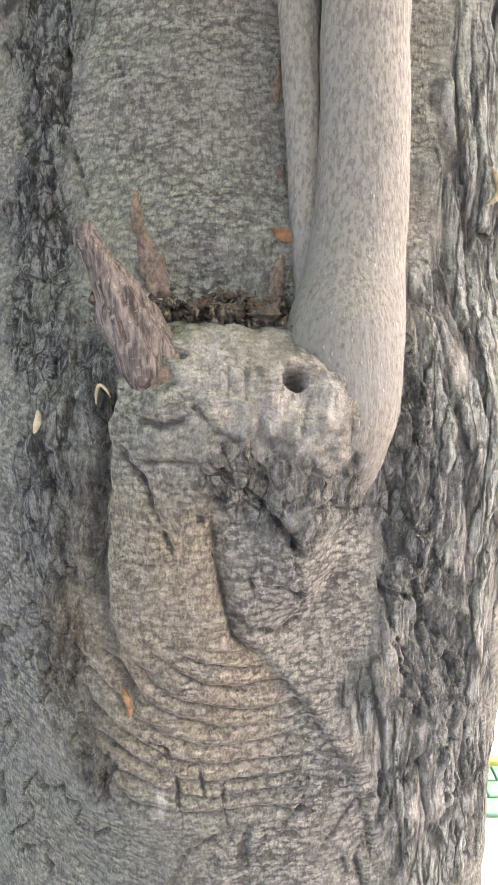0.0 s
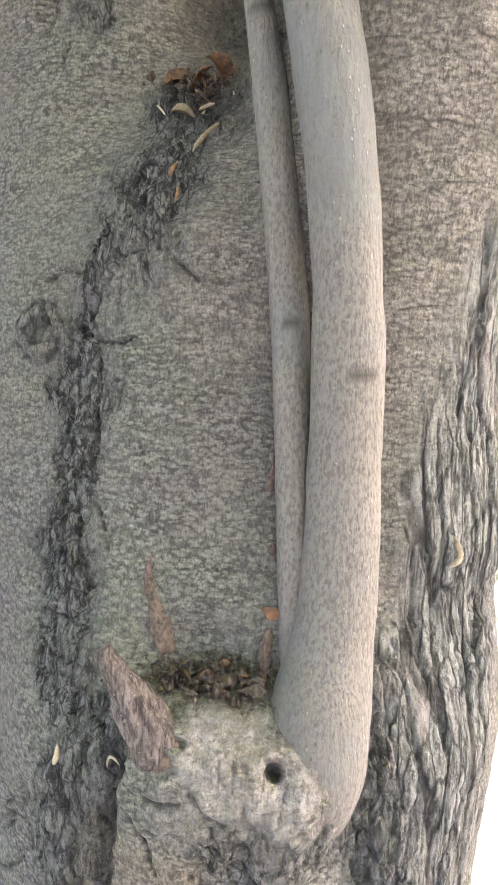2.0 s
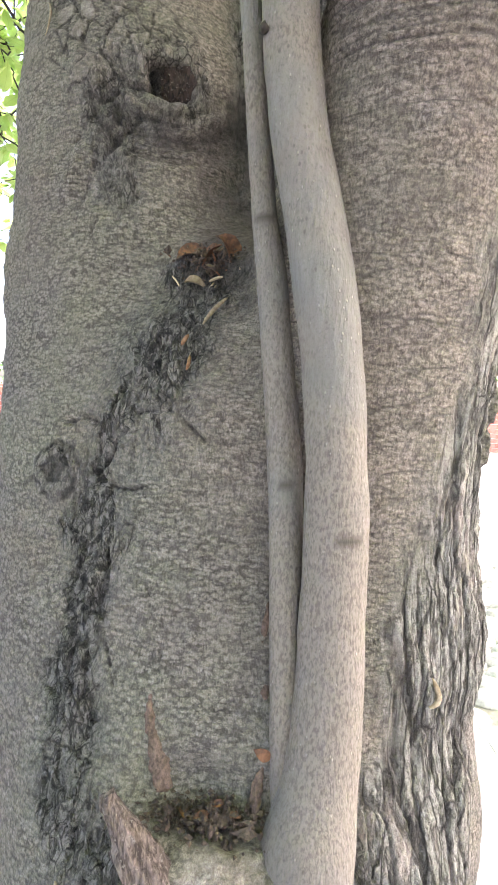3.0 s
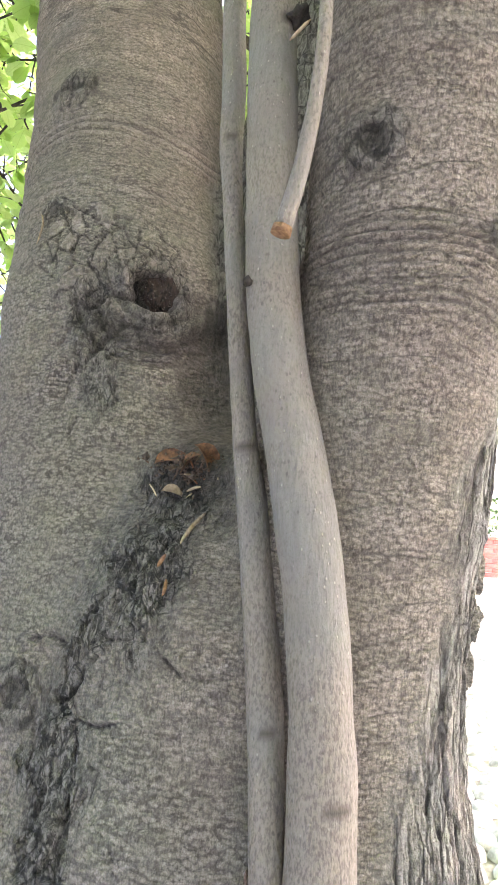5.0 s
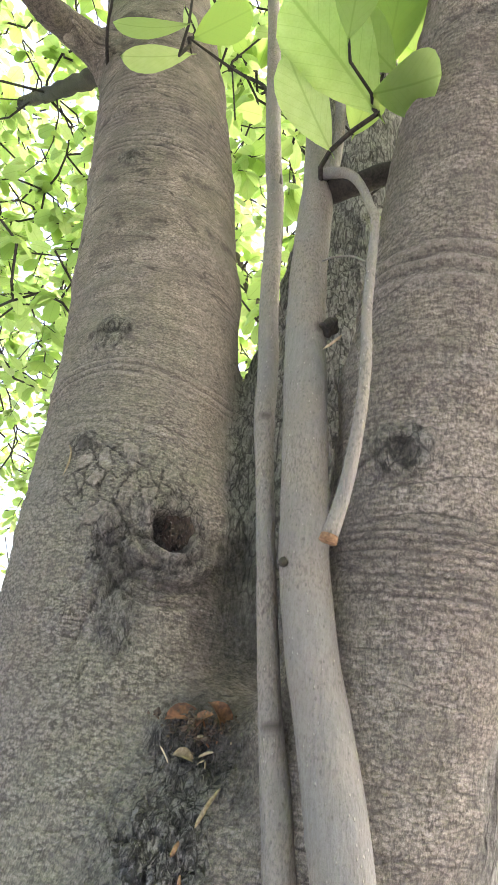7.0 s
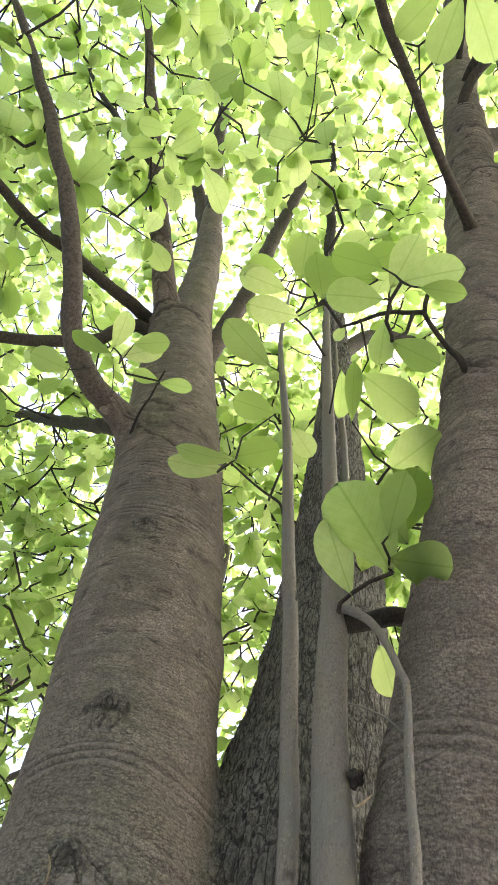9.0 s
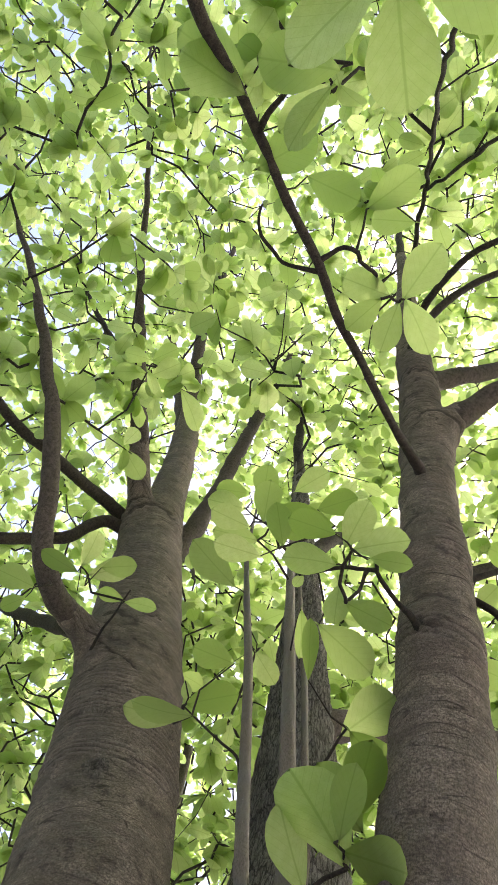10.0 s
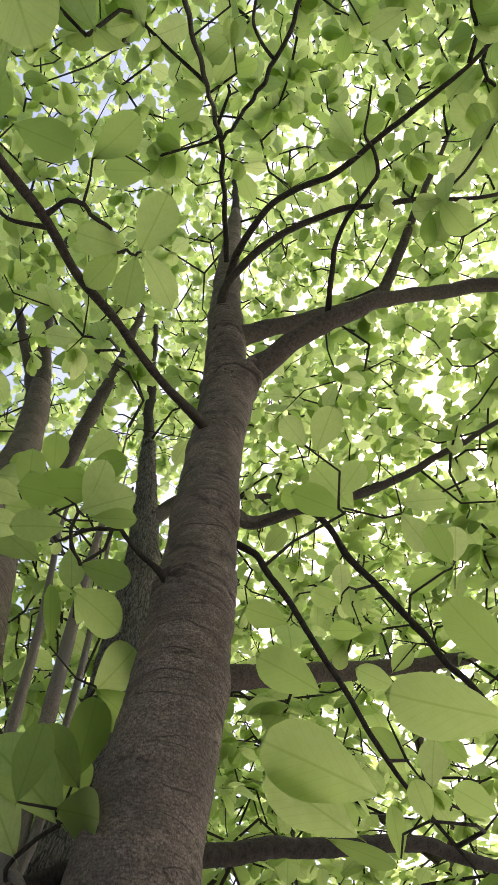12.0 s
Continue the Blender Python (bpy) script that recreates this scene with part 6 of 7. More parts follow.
def single_leaf(base, tip, up, wide=1.0):
    """One leaf from its stalk to its tip, its upper face towards up."""
    b, t = Vector(base), Vector(tip)
    x = (t - b).normalized()
    z = Vector(up)
    z = (z - x * z.dot(x)).normalized()
    y = z.cross(x)
    l = (t - b).length
    m = Matrix((x, y, z)).transposed().to_4x4()
    ob = new("leaf", BLADE_MESHES[leaf_count[0] % 3])
    leaf_count[0] += 1
    leaf_feet.append(base)
    ob.parent = tree
    ob.matrix_parent_inverse = tree_inv
    ob.matrix_basis = Matrix.Translation(b) @ m @ Matrix.Diagonal((l, l * min(wide, 1.08), l, 1))
    return ob


# leaves at the fork of the sprouts
single_leaf((0.004, 0.508, 2.252), (-0.082, 0.441, 2.325), (-0.55, 0.35, 0.62), 0.95)
single_leaf((0.055, 0.467, 2.287), (-0.087, 0.371, 2.347), (0.36, 0.52, 0.78), 1.00)
single_leaf((0.041, 0.449, 2.297), (0.118, 0.375, 2.252), (0.20, 0.70, 0.60), 1.05)
single_leaf((0.059, 0.465, 2.362), (0.060, 0.378, 2.459), (0.40, 0.62, 0.62), 0.95)
single_leaf((0.054, 0.501, 2.566), (0.114, 0.374, 2.591), (0.45, 0.50, 0.75), 1.05)
single_leaf((-0.049, 0.398, 2.725), (0.082, 0.404, 2.660), (0.30, 0.40, 0.85), 1.00)
single_leaf((0.110, 0.626, 2.267), (0.143, 0.633, 2.179), (0.42, 0.78, 0.40), 1.00)
single_leaf((-0.053, 0.421, 2.582), (-0.083, 0.350, 2.668), (0.28, 0.52, 0.80), 0.50)
single_leaf((0.057, 0.467, 2.549), (0.174, 0.512, 2.520), (0.19, 0.59, 0.79), 1.00)
# leaves on the slender sprout
single_leaf((-0.238, 0.691, 2.622), (-0.364, 0.725, 2.609), (0.26, 0.97, -0.00), 1.00)
single_leaf((-0.240, 0.684, 2.654), (-0.140, 0.646, 2.706), (-0.11, 0.69, 0.72), 1.01)
single_leaf((-0.261, 0.649, 2.682), (-0.244, 0.688, 2.677), (-0.53, 0.33, 0.78), 1.00)
# leaves at the sprout tops
single_leaf((-0.227, 0.521, 3.353), (-0.256, 0.417, 3.413), (0.03, 0.49, 0.87), 1.30)
single_leaf((-0.150, 0.428, 3.333), (-0.081, 0.343, 3.378), (-0.04, 0.44, 0.90), 1.47)
single_leaf((-0.127, 0.491, 3.254), (-0.034, 0.424, 3.293), (-0.04, 0.46, 0.89), 1.51)
single_leaf((-0.194, 0.626, 3.305), (-0.335, 0.655, 3.310), (0.13, 0.50, 0.86), 1.00)
single_leaf((-0.264, 0.581, 3.381), (-0.389, 0.603, 3.386), (0.10, 0.38, 0.92), 1.11)
single_leaf((-0.174, 0.568, 3.331), (-0.156, 0.491, 3.384), (-0.00, 0.57, 0.82), 1.39)
single_leaf((-0.272, 0.558, 3.445), (-0.379, 0.590, 3.448), (0.13, 0.34, 0.93), 1.17)
single_leaf((-0.059, 0.509, 2.905), (-0.003, 0.606, 2.862), (0.75, -0.15, 0.64), 1.00)
single_leaf((-0.065, 0.895, 3.138), (0.023, 0.950, 3.110), (-0.04, 0.50, 0.86), 1.23)
single_leaf((-0.196, 0.826, 3.311), (-0.388, 0.767, 3.361), (-0.15, 0.88, 0.46), 1.00)
# leaves on the leaning stem
single_leaf((-0.668, 0.875, 3.162), (-0.658, 0.788, 3.245), (0.32, 0.67, 0.67), 1.00)
single_leaf((-0.639, 0.891, 3.158), (-0.526, 0.858, 3.230), (-0.01, 0.90, 0.44), 1.00)
single_leaf((-0.671, 0.890, 3.151), (-0.798, 0.873, 3.146), (-0.14, 0.99, 0.09), 1.00)
single_leaf((-0.777, 0.980, 3.114), (-0.897, 0.963, 3.106), (-0.14, 0.62, 0.78), 1.08)
single_leaf((-0.502, 0.934, 3.158), (-0.410, 0.928, 3.200), (-0.42, -0.03, 0.91), 1.00)
single_leaf((-0.507, 0.930, 3.159), (-0.592, 0.936, 3.163), (0.06, 0.24, 0.97), 1.00)
single_leaf((-0.786, 1.008, 3.088), (-0.841, 1.052, 3.057), (-0.11, 0.48, 0.87), 1.51)
# leaves on the twig of the upright stem
single_leaf((-0.094, 0.206, 2.662), (-0.185, 0.244, 2.692), (0.03, 0.17, 0.99), 1.08)
single_leaf((-0.113, 0.171, 2.709), (-0.204, 0.195, 2.744), (-0.22, 0.32, 0.92), 1.00)
single_leaf((-0.077, 0.168, 2.673), (0.013, 0.116, 2.710), (0.12, 0.07, 0.99), 1.00)
single_leaf((-0.071, 0.240, 2.656), (-0.049, 0.319, 2.655), (-0.10, 0.11, 0.99), 1.00)
single_leaf((-0.045, 0.269, 2.650), (0.057, 0.283, 2.660), (-0.04, 0.53, 0.85), 0.95)
single_leaf((-0.049, 0.153, 2.642), (0.029, 0.143, 2.665), (-0.30, 0.45, 0.84), 0.80)
single_leaf((-0.072, 0.220, 2.761), (-0.057, 0.134, 2.826), (0.23, 0.50, 0.83), 1.00)
single_leaf((-0.228, 0.369, 2.983), (-0.250, 0.293, 3.059), (-0.05, 0.25, 0.97), 1.08)
single_leaf((-0.202, 0.443, 2.950), (-0.317, 0.480, 2.979), (-0.30, 0.64, 0.71), 0.95)
single_leaf((-0.171, 0.349, 2.881), (-0.218, 0.290, 2.951), (-0.04, 0.14, 0.99), 1.00)
single_leaf((-0.250, 0.444, 3.059), (-0.359, 0.464, 3.097), (0.06, 0.66, 0.75), 1.00)
single_leaf((-0.109, 0.364, 2.826), (-0.114, 0.402, 2.831), (0.18, -0.10, 0.98), 2.04)
# leaves cluster overhead
single_leaf((-0.447, -0.708, 2.710), (-0.611, -0.639, 2.706), (-0.12, -0.23, 0.97), 1.16)
single_leaf((-0.423, -0.687, 2.698), (-0.520, -0.539, 2.720), (-0.60, -0.49, 0.64), 1.00)
single_leaf((-0.404, -0.672, 2.683), (-0.317, -0.537, 2.726), (-0.14, -0.22, 0.97), 1.11)
single_leaf((-0.398, -0.718, 2.735), (-0.224, -0.725, 2.759), (-0.14, -0.22, 0.97), 1.07)
single_leaf((-0.375, -0.769, 2.725), (-0.257, -0.850, 2.724), (-0.14, -0.22, 0.96), 1.28)
single_leaf((-0.435, -0.773, 2.738), (-0.508, -0.828, 2.730), (0.01, -0.16, 0.99), 1.95)
# leaves along the long branch
single_leaf((-0.622, -0.516, 3.026), (-0.775, -0.547, 2.999), (-0.17, -0.01, 0.99), 1.00)
single_leaf((-0.468, -0.572, 3.032), (-0.529, -0.453, 3.046), (0.37, 0.08, 0.93), 1.00)
single_leaf((-0.556, -0.373, 3.058), (-0.466, -0.479, 3.096), (-0.24, 0.14, 0.96), 1.12)
single_leaf((-0.602, -0.570, 3.008), (-0.624, -0.512, 3.026), (-0.14, -0.34, 0.93), 1.55)
single_leaf((-0.452, -0.400, 3.116), (-0.325, -0.394, 3.145), (-0.22, 0.05, 0.97), 1.30)
# leaves at the side twig of the long branch
single_leaf((-0.140, -0.238, 3.142), (-0.114, -0.377, 3.175), (0.08, 0.24, 0.97), 1.20)
single_leaf((-0.136, -0.240, 3.142), (-0.023, -0.160, 3.131), (0.30, -0.30, 0.91), 1.00)
single_leaf((-0.146, -0.228, 3.141), (-0.139, -0.105, 3.134), (-0.22, 0.07, 0.97), 1.00)
single_leaf((-0.170, -0.233, 3.143), (-0.287, -0.226, 3.167), (0.21, 0.16, 0.97), 1.27)
single_leaf((-0.187, -0.219, 3.142), (-0.230, -0.124, 3.145), (0.13, 0.03, 0.99), 1.46)
single_leaf((-0.179, -0.401, 3.263), (-0.281, -0.367, 3.284), (0.20, 0.00, 0.98), 1.17)
single_leaf((-0.302, -0.385, 3.215), (-0.224, -0.502, 3.237), (0.10, 0.25, 0.96), 1.00)
# leaves low by the stems
single_leaf((-0.232, 0.572, 2.531), (-0.344, 0.610, 2.515), (0.34, 0.93, -0.16), 1.00)
single_leaf((-0.185, 0.517, 2.648), (-0.277, 0.534, 2.664), (0.25, 0.69, 0.68), 1.24)
single_leaf((-0.590, 0.770, 3.068), (-0.504, 0.758, 3.121), (-0.31, 0.69, 0.66), 1.03)
single_leaf((-0.063, 0.303, 2.989), (-0.207, 0.356, 2.996), (0.22, 0.48, 0.85), 1.03)
single_leaf((-0.110, 0.311, 3.049), (-0.027, 0.254, 3.090), (-0.01, 0.58, 0.82), 1.28)
# leaves outer end of the long branch
single_leaf((-0.564, -0.811, 2.805), (-0.686, -0.780, 2.785), (-0.21, -0.23, 0.95), 1.30)
single_leaf((-0.532, -0.847, 2.807), (-0.524, -0.954, 2.799), (-0.30, -0.09, 0.95), 1.62)
single_leaf((-0.407, -0.799, 2.797), (-0.382, -0.943, 2.782), (0.05, -0.09, 0.99), 1.00)
single_leaf((-0.618, -0.492, 3.002), (-0.754, -0.513, 2.972), (-0.22, 0.06, 0.97), 1.21)
single_leaf((-0.466, -0.565, 3.024), (-0.519, -0.438, 3.027), (-0.64, -0.29, 0.71), 1.00)
single_leaf((-0.282, -1.127, 3.079), (-0.380, -1.128, 3.090), (0.11, -0.38, 0.92), 1.32)
single_leaf((-0.323, -1.080, 3.094), (-0.236, -1.146, 3.095), (-0.21, -0.26, 0.94), 1.30)
single_leaf((-0.195, -1.054, 3.163), (-0.147, -1.175, 3.138), (-0.04, -0.22, 0.97), 1.36)
single_leaf((-0.134, -1.200, 3.159), (-0.042, -1.127, 3.204), (-0.24, -0.27, 0.93), 1.00)
single_leaf((-0.124, -1.228, 3.146), (0.020, -1.267, 3.137), (-0.05, -0.39, 0.92), 1.32)
single_leaf((-0.271, -1.048, 3.268), (-0.192, -1.008, 3.302), (-0.20, -0.37, 0.91), 1.77)
single_leaf((-0.243, -0.978, 3.340), (-0.130, -0.971, 3.363), (-0.18, -0.26, 0.95), 1.28)
single_leaf((0.005, -0.975, 3.537), (-0.111, -1.082, 3.540), (0.17, -0.16, 0.97), 1.01)
single_leaf((0.010, -1.000, 3.531), (-0.008, -1.159, 3.509), (-0.47, -0.07, 0.88), 1.00)
single_leaf((0.083, -0.971, 3.528), (0.178, -1.068, 3.509), (0.06, -0.13, 0.99), 1.61)
single_leaf((0.270, -0.931, 3.394), (0.217, -0.868, 3.441), (0.37, -0.34, 0.87), 1.65)
single_leaf((0.100, -1.125, 3.271), (0.161, -1.172, 3.263), (-0.02, -0.19, 0.98), 2.55)
single_leaf((-0.456, -0.588, 2.965), (-0.606, -0.550, 2.945), (-0.14, -0.04, 0.99), 1.15)
# leaves low beside the path
single_leaf((0.591, 0.029, 2.273), (0.464, 0.116, 2.349), (0.62, 0.66, 0.42), 0.90)
single_leaf((0.620, 0.004, 2.346), (0.540, 0.001, 2.460), (0.49, 0.70, 0.53), 0.90)
single_leaf((0.441, 0.171, 2.224), (0.295, 0.219, 2.311), (0.39, 0.64, 0.66), 0.95)
single_leaf((0.431, 0.225, 2.198), (0.316, 0.257, 2.287), (0.31, 0.72, 0.62), 0.85)
single_leaf((0.506, 0.397, 2.615), (0.390, 0.422, 2.706), (0.33, 0.43, 0.84), 1.05)
single_leaf((0.417, 0.281, 2.224), (0.516, 0.279, 2.203), (0.30, 0.87, 0.40), 0.45)
single_leaf((0.581, 0.355, 2.268), (0.584, 0.346, 2.347), (0.71, 0.64, 0.30), 0.70)
single_leaf((0.722, 0.403, 2.451), (0.738, 0.380, 2.535), (0.32, 0.86, 0.40), 1.08)
single_leaf((0.678, 0.398, 2.496), (0.628, 0.427, 2.573), (0.21, 0.90, 0.39), 1.00)
single_leaf((0.689, 0.380, 2.666), (0.631, 0.421, 2.735), (0.41, 0.66, 0.63), 0.90)
single_leaf((0.792, 0.240, 3.232), (0.907, 0.312, 3.202), (0.41, 0.65, 0.64), 1.05)
single_leaf((0.852, 0.197, 2.965), (0.857, 0.145, 3.055), (0.30, -0.01, 0.96), 1.05)
single_leaf((0.835, 0.230, 2.958), (0.797, 0.322, 2.994), (0.44, 0.56, 0.71), 1.00)
single_leaf((0.664, 0.294, 3.265), (0.545, 0.255, 3.395), (0.26, 0.31, 0.91), 1.08)
single_leaf((0.579, 0.328, 3.282), (0.467, 0.363, 3.367), (0.31, 0.36, 0.88), 1.00)
single_leaf((0.622, 0.417, 2.959), (0.567, 0.453, 3.025), (0.71, 0.60, 0.38), 1.08)
single_leaf((0.622, 0.396, 2.974), (0.624, 0.368, 3.058), (0.67, 0.53, 0.51), 1.00)
single_leaf((0.633, 0.374, 2.983), (0.680, 0.453, 2.971), (0.58, 0.54, 0.61), 1.00)
single_leaf((0.688, 0.442, 2.905), (0.633, 0.504, 2.957), (0.29, 0.41, 0.86), 0.90)
single_leaf((0.780, 0.216, 3.250), (0.909, 0.167, 3.271), (0.58, 0.25, 0.78), 0.80)
single_leaf((0.650, 0.108, 3.238), (0.613, 0.208, 3.273), (0.64, 0.08, 0.77), 1.00)
single_leaf((0.772, 0.476, 2.825), (0.821, 0.444, 2.892), (0.58, 0.48, 0.66), 1.00)
single_leaf((0.427, 0.447, 3.142), (0.477, 0.408, 3.217), (0.26, 0.63, 0.73), 1.00)
single_leaf((0.444, 0.388, 2.794), (0.358, 0.428, 2.853), (0.25, 0.66, 0.71), 1.00)
single_leaf((0.761, 0.301, 2.344), (0.725, 0.341, 2.408), (0.62, 0.59, 0.51), 1.08)
single_leaf((0.617, 0.303, 2.304), (0.614, 0.305, 2.370), (0.68, 0.60, 0.42), 1.08)
single_leaf((0.067, 0.437, 2.330), (-0.021, 0.425, 2.409), (0.23, 0.74, 0.63), 1.00)
single_leaf((0.051, 0.586, 2.379), (0.074, 0.563, 2.479), (0.17, 0.72, 0.68), 1.00)
single_leaf((-0.018, 0.332, 2.221), (-0.016, 0.303, 2.315), (-0.00, 0.44, 0.90), 0.90)
single_leaf((0.796, 0.164, 2.888), (0.739, 0.121, 2.972), (0.59, 0.48, 0.65), 1.05)
single_leaf((0.506, 0.140, 2.931), (0.385, 0.153, 2.991), (0.45, 0.17, 0.88), 1.00)
single_leaf((0.483, 0.113, 2.954), (0.515, 0.030, 3.002), (0.28, 0.56, 0.78), 1.29)
single_leaf((0.402, 0.043, 3.013), (0.411, -0.061, 3.071), (0.27, 0.49, 0.83), 1.13)
single_leaf((0.373, 0.042, 3.022), (0.305, 0.010, 3.074), (0.40, 0.44, 0.80), 1.14)

# the twiglets that carry those leaves
wood_nodes = np.vstack([spline(rows, 0.04)[:, :3] for rows_list in BOUGHS.values() for rows in rows_list] + [c[c[:, 2] > 2.2][:, :3] for c in (spline(r, 0.03) for r in (SPROUT_A, SPROUT_B, SHOOT_D))])
feet = np.array([q for q in leaf_feet if np.linalg.norm(wood_nodes - np.array(q), axis=1).min() < 0.30])
P, parent, load, fixed = grow(np.random.default_rng(31), feet, wood_nodes)
tree_part("twigwork", twig_mesh("twigwork", P, parent, load, fixed, 0.0014, 6, 0.0036), TWIG, "thin dark twiglets between the leaves", "stuff")

# ---------------------------------------------------------------- ground and surroundings
def sheet(name, x0, y0, x1, y1, z, material, label, div=1, relief=0.0):
    xs, ys = np.linspace(x0, x1, div + 1), np.linspace(y0, y1, div + 1)
    g = np.stack(np.meshgrid(xs, ys, indexing="ij"), -1).reshape(-1, 2)
    v = np.column_stack([g, np.full(len(g), z)])
    if relief:
        v[:, 2] += vnoise(v, 3.0, 50, 3) * relief
    i = np.arange(div * (div + 1)).reshape(div, div + 1)[:, :-1].ravel()
    f = np.stack([i, i + div + 1, i + div + 2, i + 1], 1)
    ob = new(name, mesh_from(name, v, f, mats=[material]))
    return tagged(ob, label, "ground", kind="structure")


ground = sheet("ground", -400, -400, 400, 400, 0.0, PAVING, "grey paving reaching to the distance")


def slab_mesh(name, w, d, h, edge=0.004):
    """A thin slab with chamfered top edges, its foot at the origin's height."""
    bm = bmesh.new()
    bmesh.ops.create_cube(bm, size=1.0)
    bmesh.ops.scale(bm, vec=(w, d, h), verts=bm.verts)
    bmesh.ops.translate(bm, vec=(0, 0, h / 2), verts=bm.verts)
    top = [e for e in bm.edges if all(v.co.z > h * 0.5 for v in e.verts)]
    bmesh.ops.bevel(bm, geom=top, offset=edge, segments=1, affect="EDGES")
    me = bpy.data.meshes.new(name)
    bm.to_mesh(me)
    bm.free()
    return me


def lay(name, me, x, y, z, parent):
    ob = new(name, me)
    ob.location = (x, y, z)
    ob.parent = parent
    return ob


def cobbles(name, x0, y0, x1, y1, pitch, seed):
    """A field of rounded stones, each a low eight-sided dome."""
    rng = np.random.default_rng(seed)
    xs, ys = np.arange(x0, x1, pitch), np.arange(y0, y1, pitch * 0.86)
    g = np.stack(np.meshgrid(xs, ys, indexing="ij"), -1)
    g[:, 1::2, 0] += pitch / 2
    g = g.reshape(-1, 2) + rng.normal(0, pitch * 0.08, (g.shape[0] * g.shape[1], 2))
    n = len(g)
    ang = np.arange(8) * np.pi / 4
    rad = pitch * rng.uniform(0.42, 0.54, (n, 8))
    ring = np.stack([np.cos(ang), np.sin(ang)], -1)
    low = np.concatenate([g[:, None] + ring * rad[..., None], np.zeros((n, 8, 1))], -1)
    mid = np.concatenate([g[:, None] + ring * rad[..., None] * 0.72, np.full((n, 8, 1), pitch * 0.2)], -1)
    topv = np.concatenate([g[:, None], np.full((n, 1, 1), pitch * 0.27)], -1)
    v = np.concatenate([low, mid, topv], 1)
    k = np.arange(8)
    j = (k + 1) % 8
    f = np.vstack([np.stack([k, j, j + 8], 1), np.stack([k, j + 8, k + 8], 1), np.stack([k + 8, j + 8, np.full(8, 16)], 1)])
    f = (f[None] + (np.arange(n) * 17)[:, None, None]).reshape(-1, 3)
    ob = new(name, mesh_from(name, v.reshape(-1, 3) + (0, 0, 0.004), f, mats=[PEBBLE]))
    return tagged(ob, "rounded grey cobblestones set close together", "cobbles", kind="stuff")


cobbles("cobbles", -0.5, 2.52, 6.0, 9.5, 0.17, 31)
white_slab = slab_mesh("slab", 0.596, 0.416, 0.03)
white_slab.materials.append(TILE)
for i in range(-7, 8):
    for j in range(3):
        lay("slab", white_slab, i * 0.60 + 0.1, 1.37 + j * 0.42, 0.0, ground)
chip = slab_mesh("mosaic_tile", 0.066, 0.040, 0.030, 0.002)
chip.materials.append(MOSAIC)
for i in range(4, 34):
    for j in range(3):
        lay("mosaic_tile", chip, i * 0.07 + 0.035 * (j % 2), 1.02 + j * 0.044, 0.0, ground)
trim = slab_mesh("edging", 2.15, 0.016, 0.034, 0.002)
trim.materials.append(YELLOW)
tagged(lay("trim", trim, 1.30, 1.147, 0.0, None), "thin yellow edging strip beside the green tiles", "edging", kind="structure")
near_slab = slab_mesh("slab", 0.596, 0.396, 0.03)
near_slab.materials.append(TILE)
for i in range(-4, 5):
    for j in range(2):
        if abs(i * 0.60 + 0.1) > 0.55:
            lay("slab", near_slab, i * 0.60 + 0.1, 0.395 + 0.40 * j, 0.0, ground)

narrow_slab = slab_mesh("slab", 0.38, 0.396, 0.03)
narrow_slab.materials.append(TILE)
for j in range(2):
    lay("slab", narrow_slab, -0.602, 0.395 + 0.40 * j, 0.0, ground)
filler = slab_mesh("slab", 0.596, 0.15, 0.03)
filler.materials.append(TILE)
for i in range(-7, 1):
    lay("slab", filler, i * 0.60 + 0.1 - 0.06, 1.077, 0.0, ground)


def brick_wall(x0, x1, y, height):
    """A low red wall of courses of brick with a coping."""
    t = tagged(new("wall_low"), "low red brick wall at the far side of the paving", "wall", kind="structure")
    core = slab_mesh("core", x1 - x0, 0.20, height - 0.06)
    core.materials.append(RENDERED)
    lay("core", core, (x0 + x1) / 2, y, 0.0, t)
    me = slab_mesh("brick", 0.49, 0.26, 0.125, 0.006)
    me.materials.append(BRICK)
    for r in range(int((height - 0.06) / 0.135)):
        for k in range(int((x1 - x0) / 0.5)):
            lay("brick", me, x0 + 0.25 + k * 0.5 + (0.25 if r % 2 else 0), y, r * 0.135, t)
    cop = slab_mesh("coping", x1 - x0 + 0.1, 0.36, 0.07, 0.01)
    cop.materials.append(BRICK)
    lay("coping", cop, (x0 + x1) / 2, y, height - 0.06, t)
    return t


brick_wall(5.0, 13.0, 17.5, 1.15)
brick_wall(-13.0, -5.0, 17.5, 1.15)


def hedge(x0, x1, y, z0, z1, seed):
    rng = np.random.default_rng(seed)
    n = int((x1 - x0) * 520)
    base = np.column_stack([rng.uniform(x0, x1, n), y + rng.normal(0, 0.3, n), rng.uniform(z0, z1, n) + rng.normal(0, 0.08, n)])
    axis = rng.normal(0, 1, (n, 3))
    up = rng.normal(0, 0.6, (n, 3)) + (0, -0.6, 0.8)
    ob = new("hedge", leaf_cloud("hedge", base, axis, up, rng.uniform(0.08, 0.16, n), 0))
    ob.data.materials.append(HEDGE)
    return tagged(ob, "clipped green hedge behind the low red wall", "hedge", kind="stuff")


hedge(5.0, 13.0, 18.4, 0.1, 2.3, 61)
hedge(-13.0, -5.0, 18.4, 0.1, 2.0, 62)


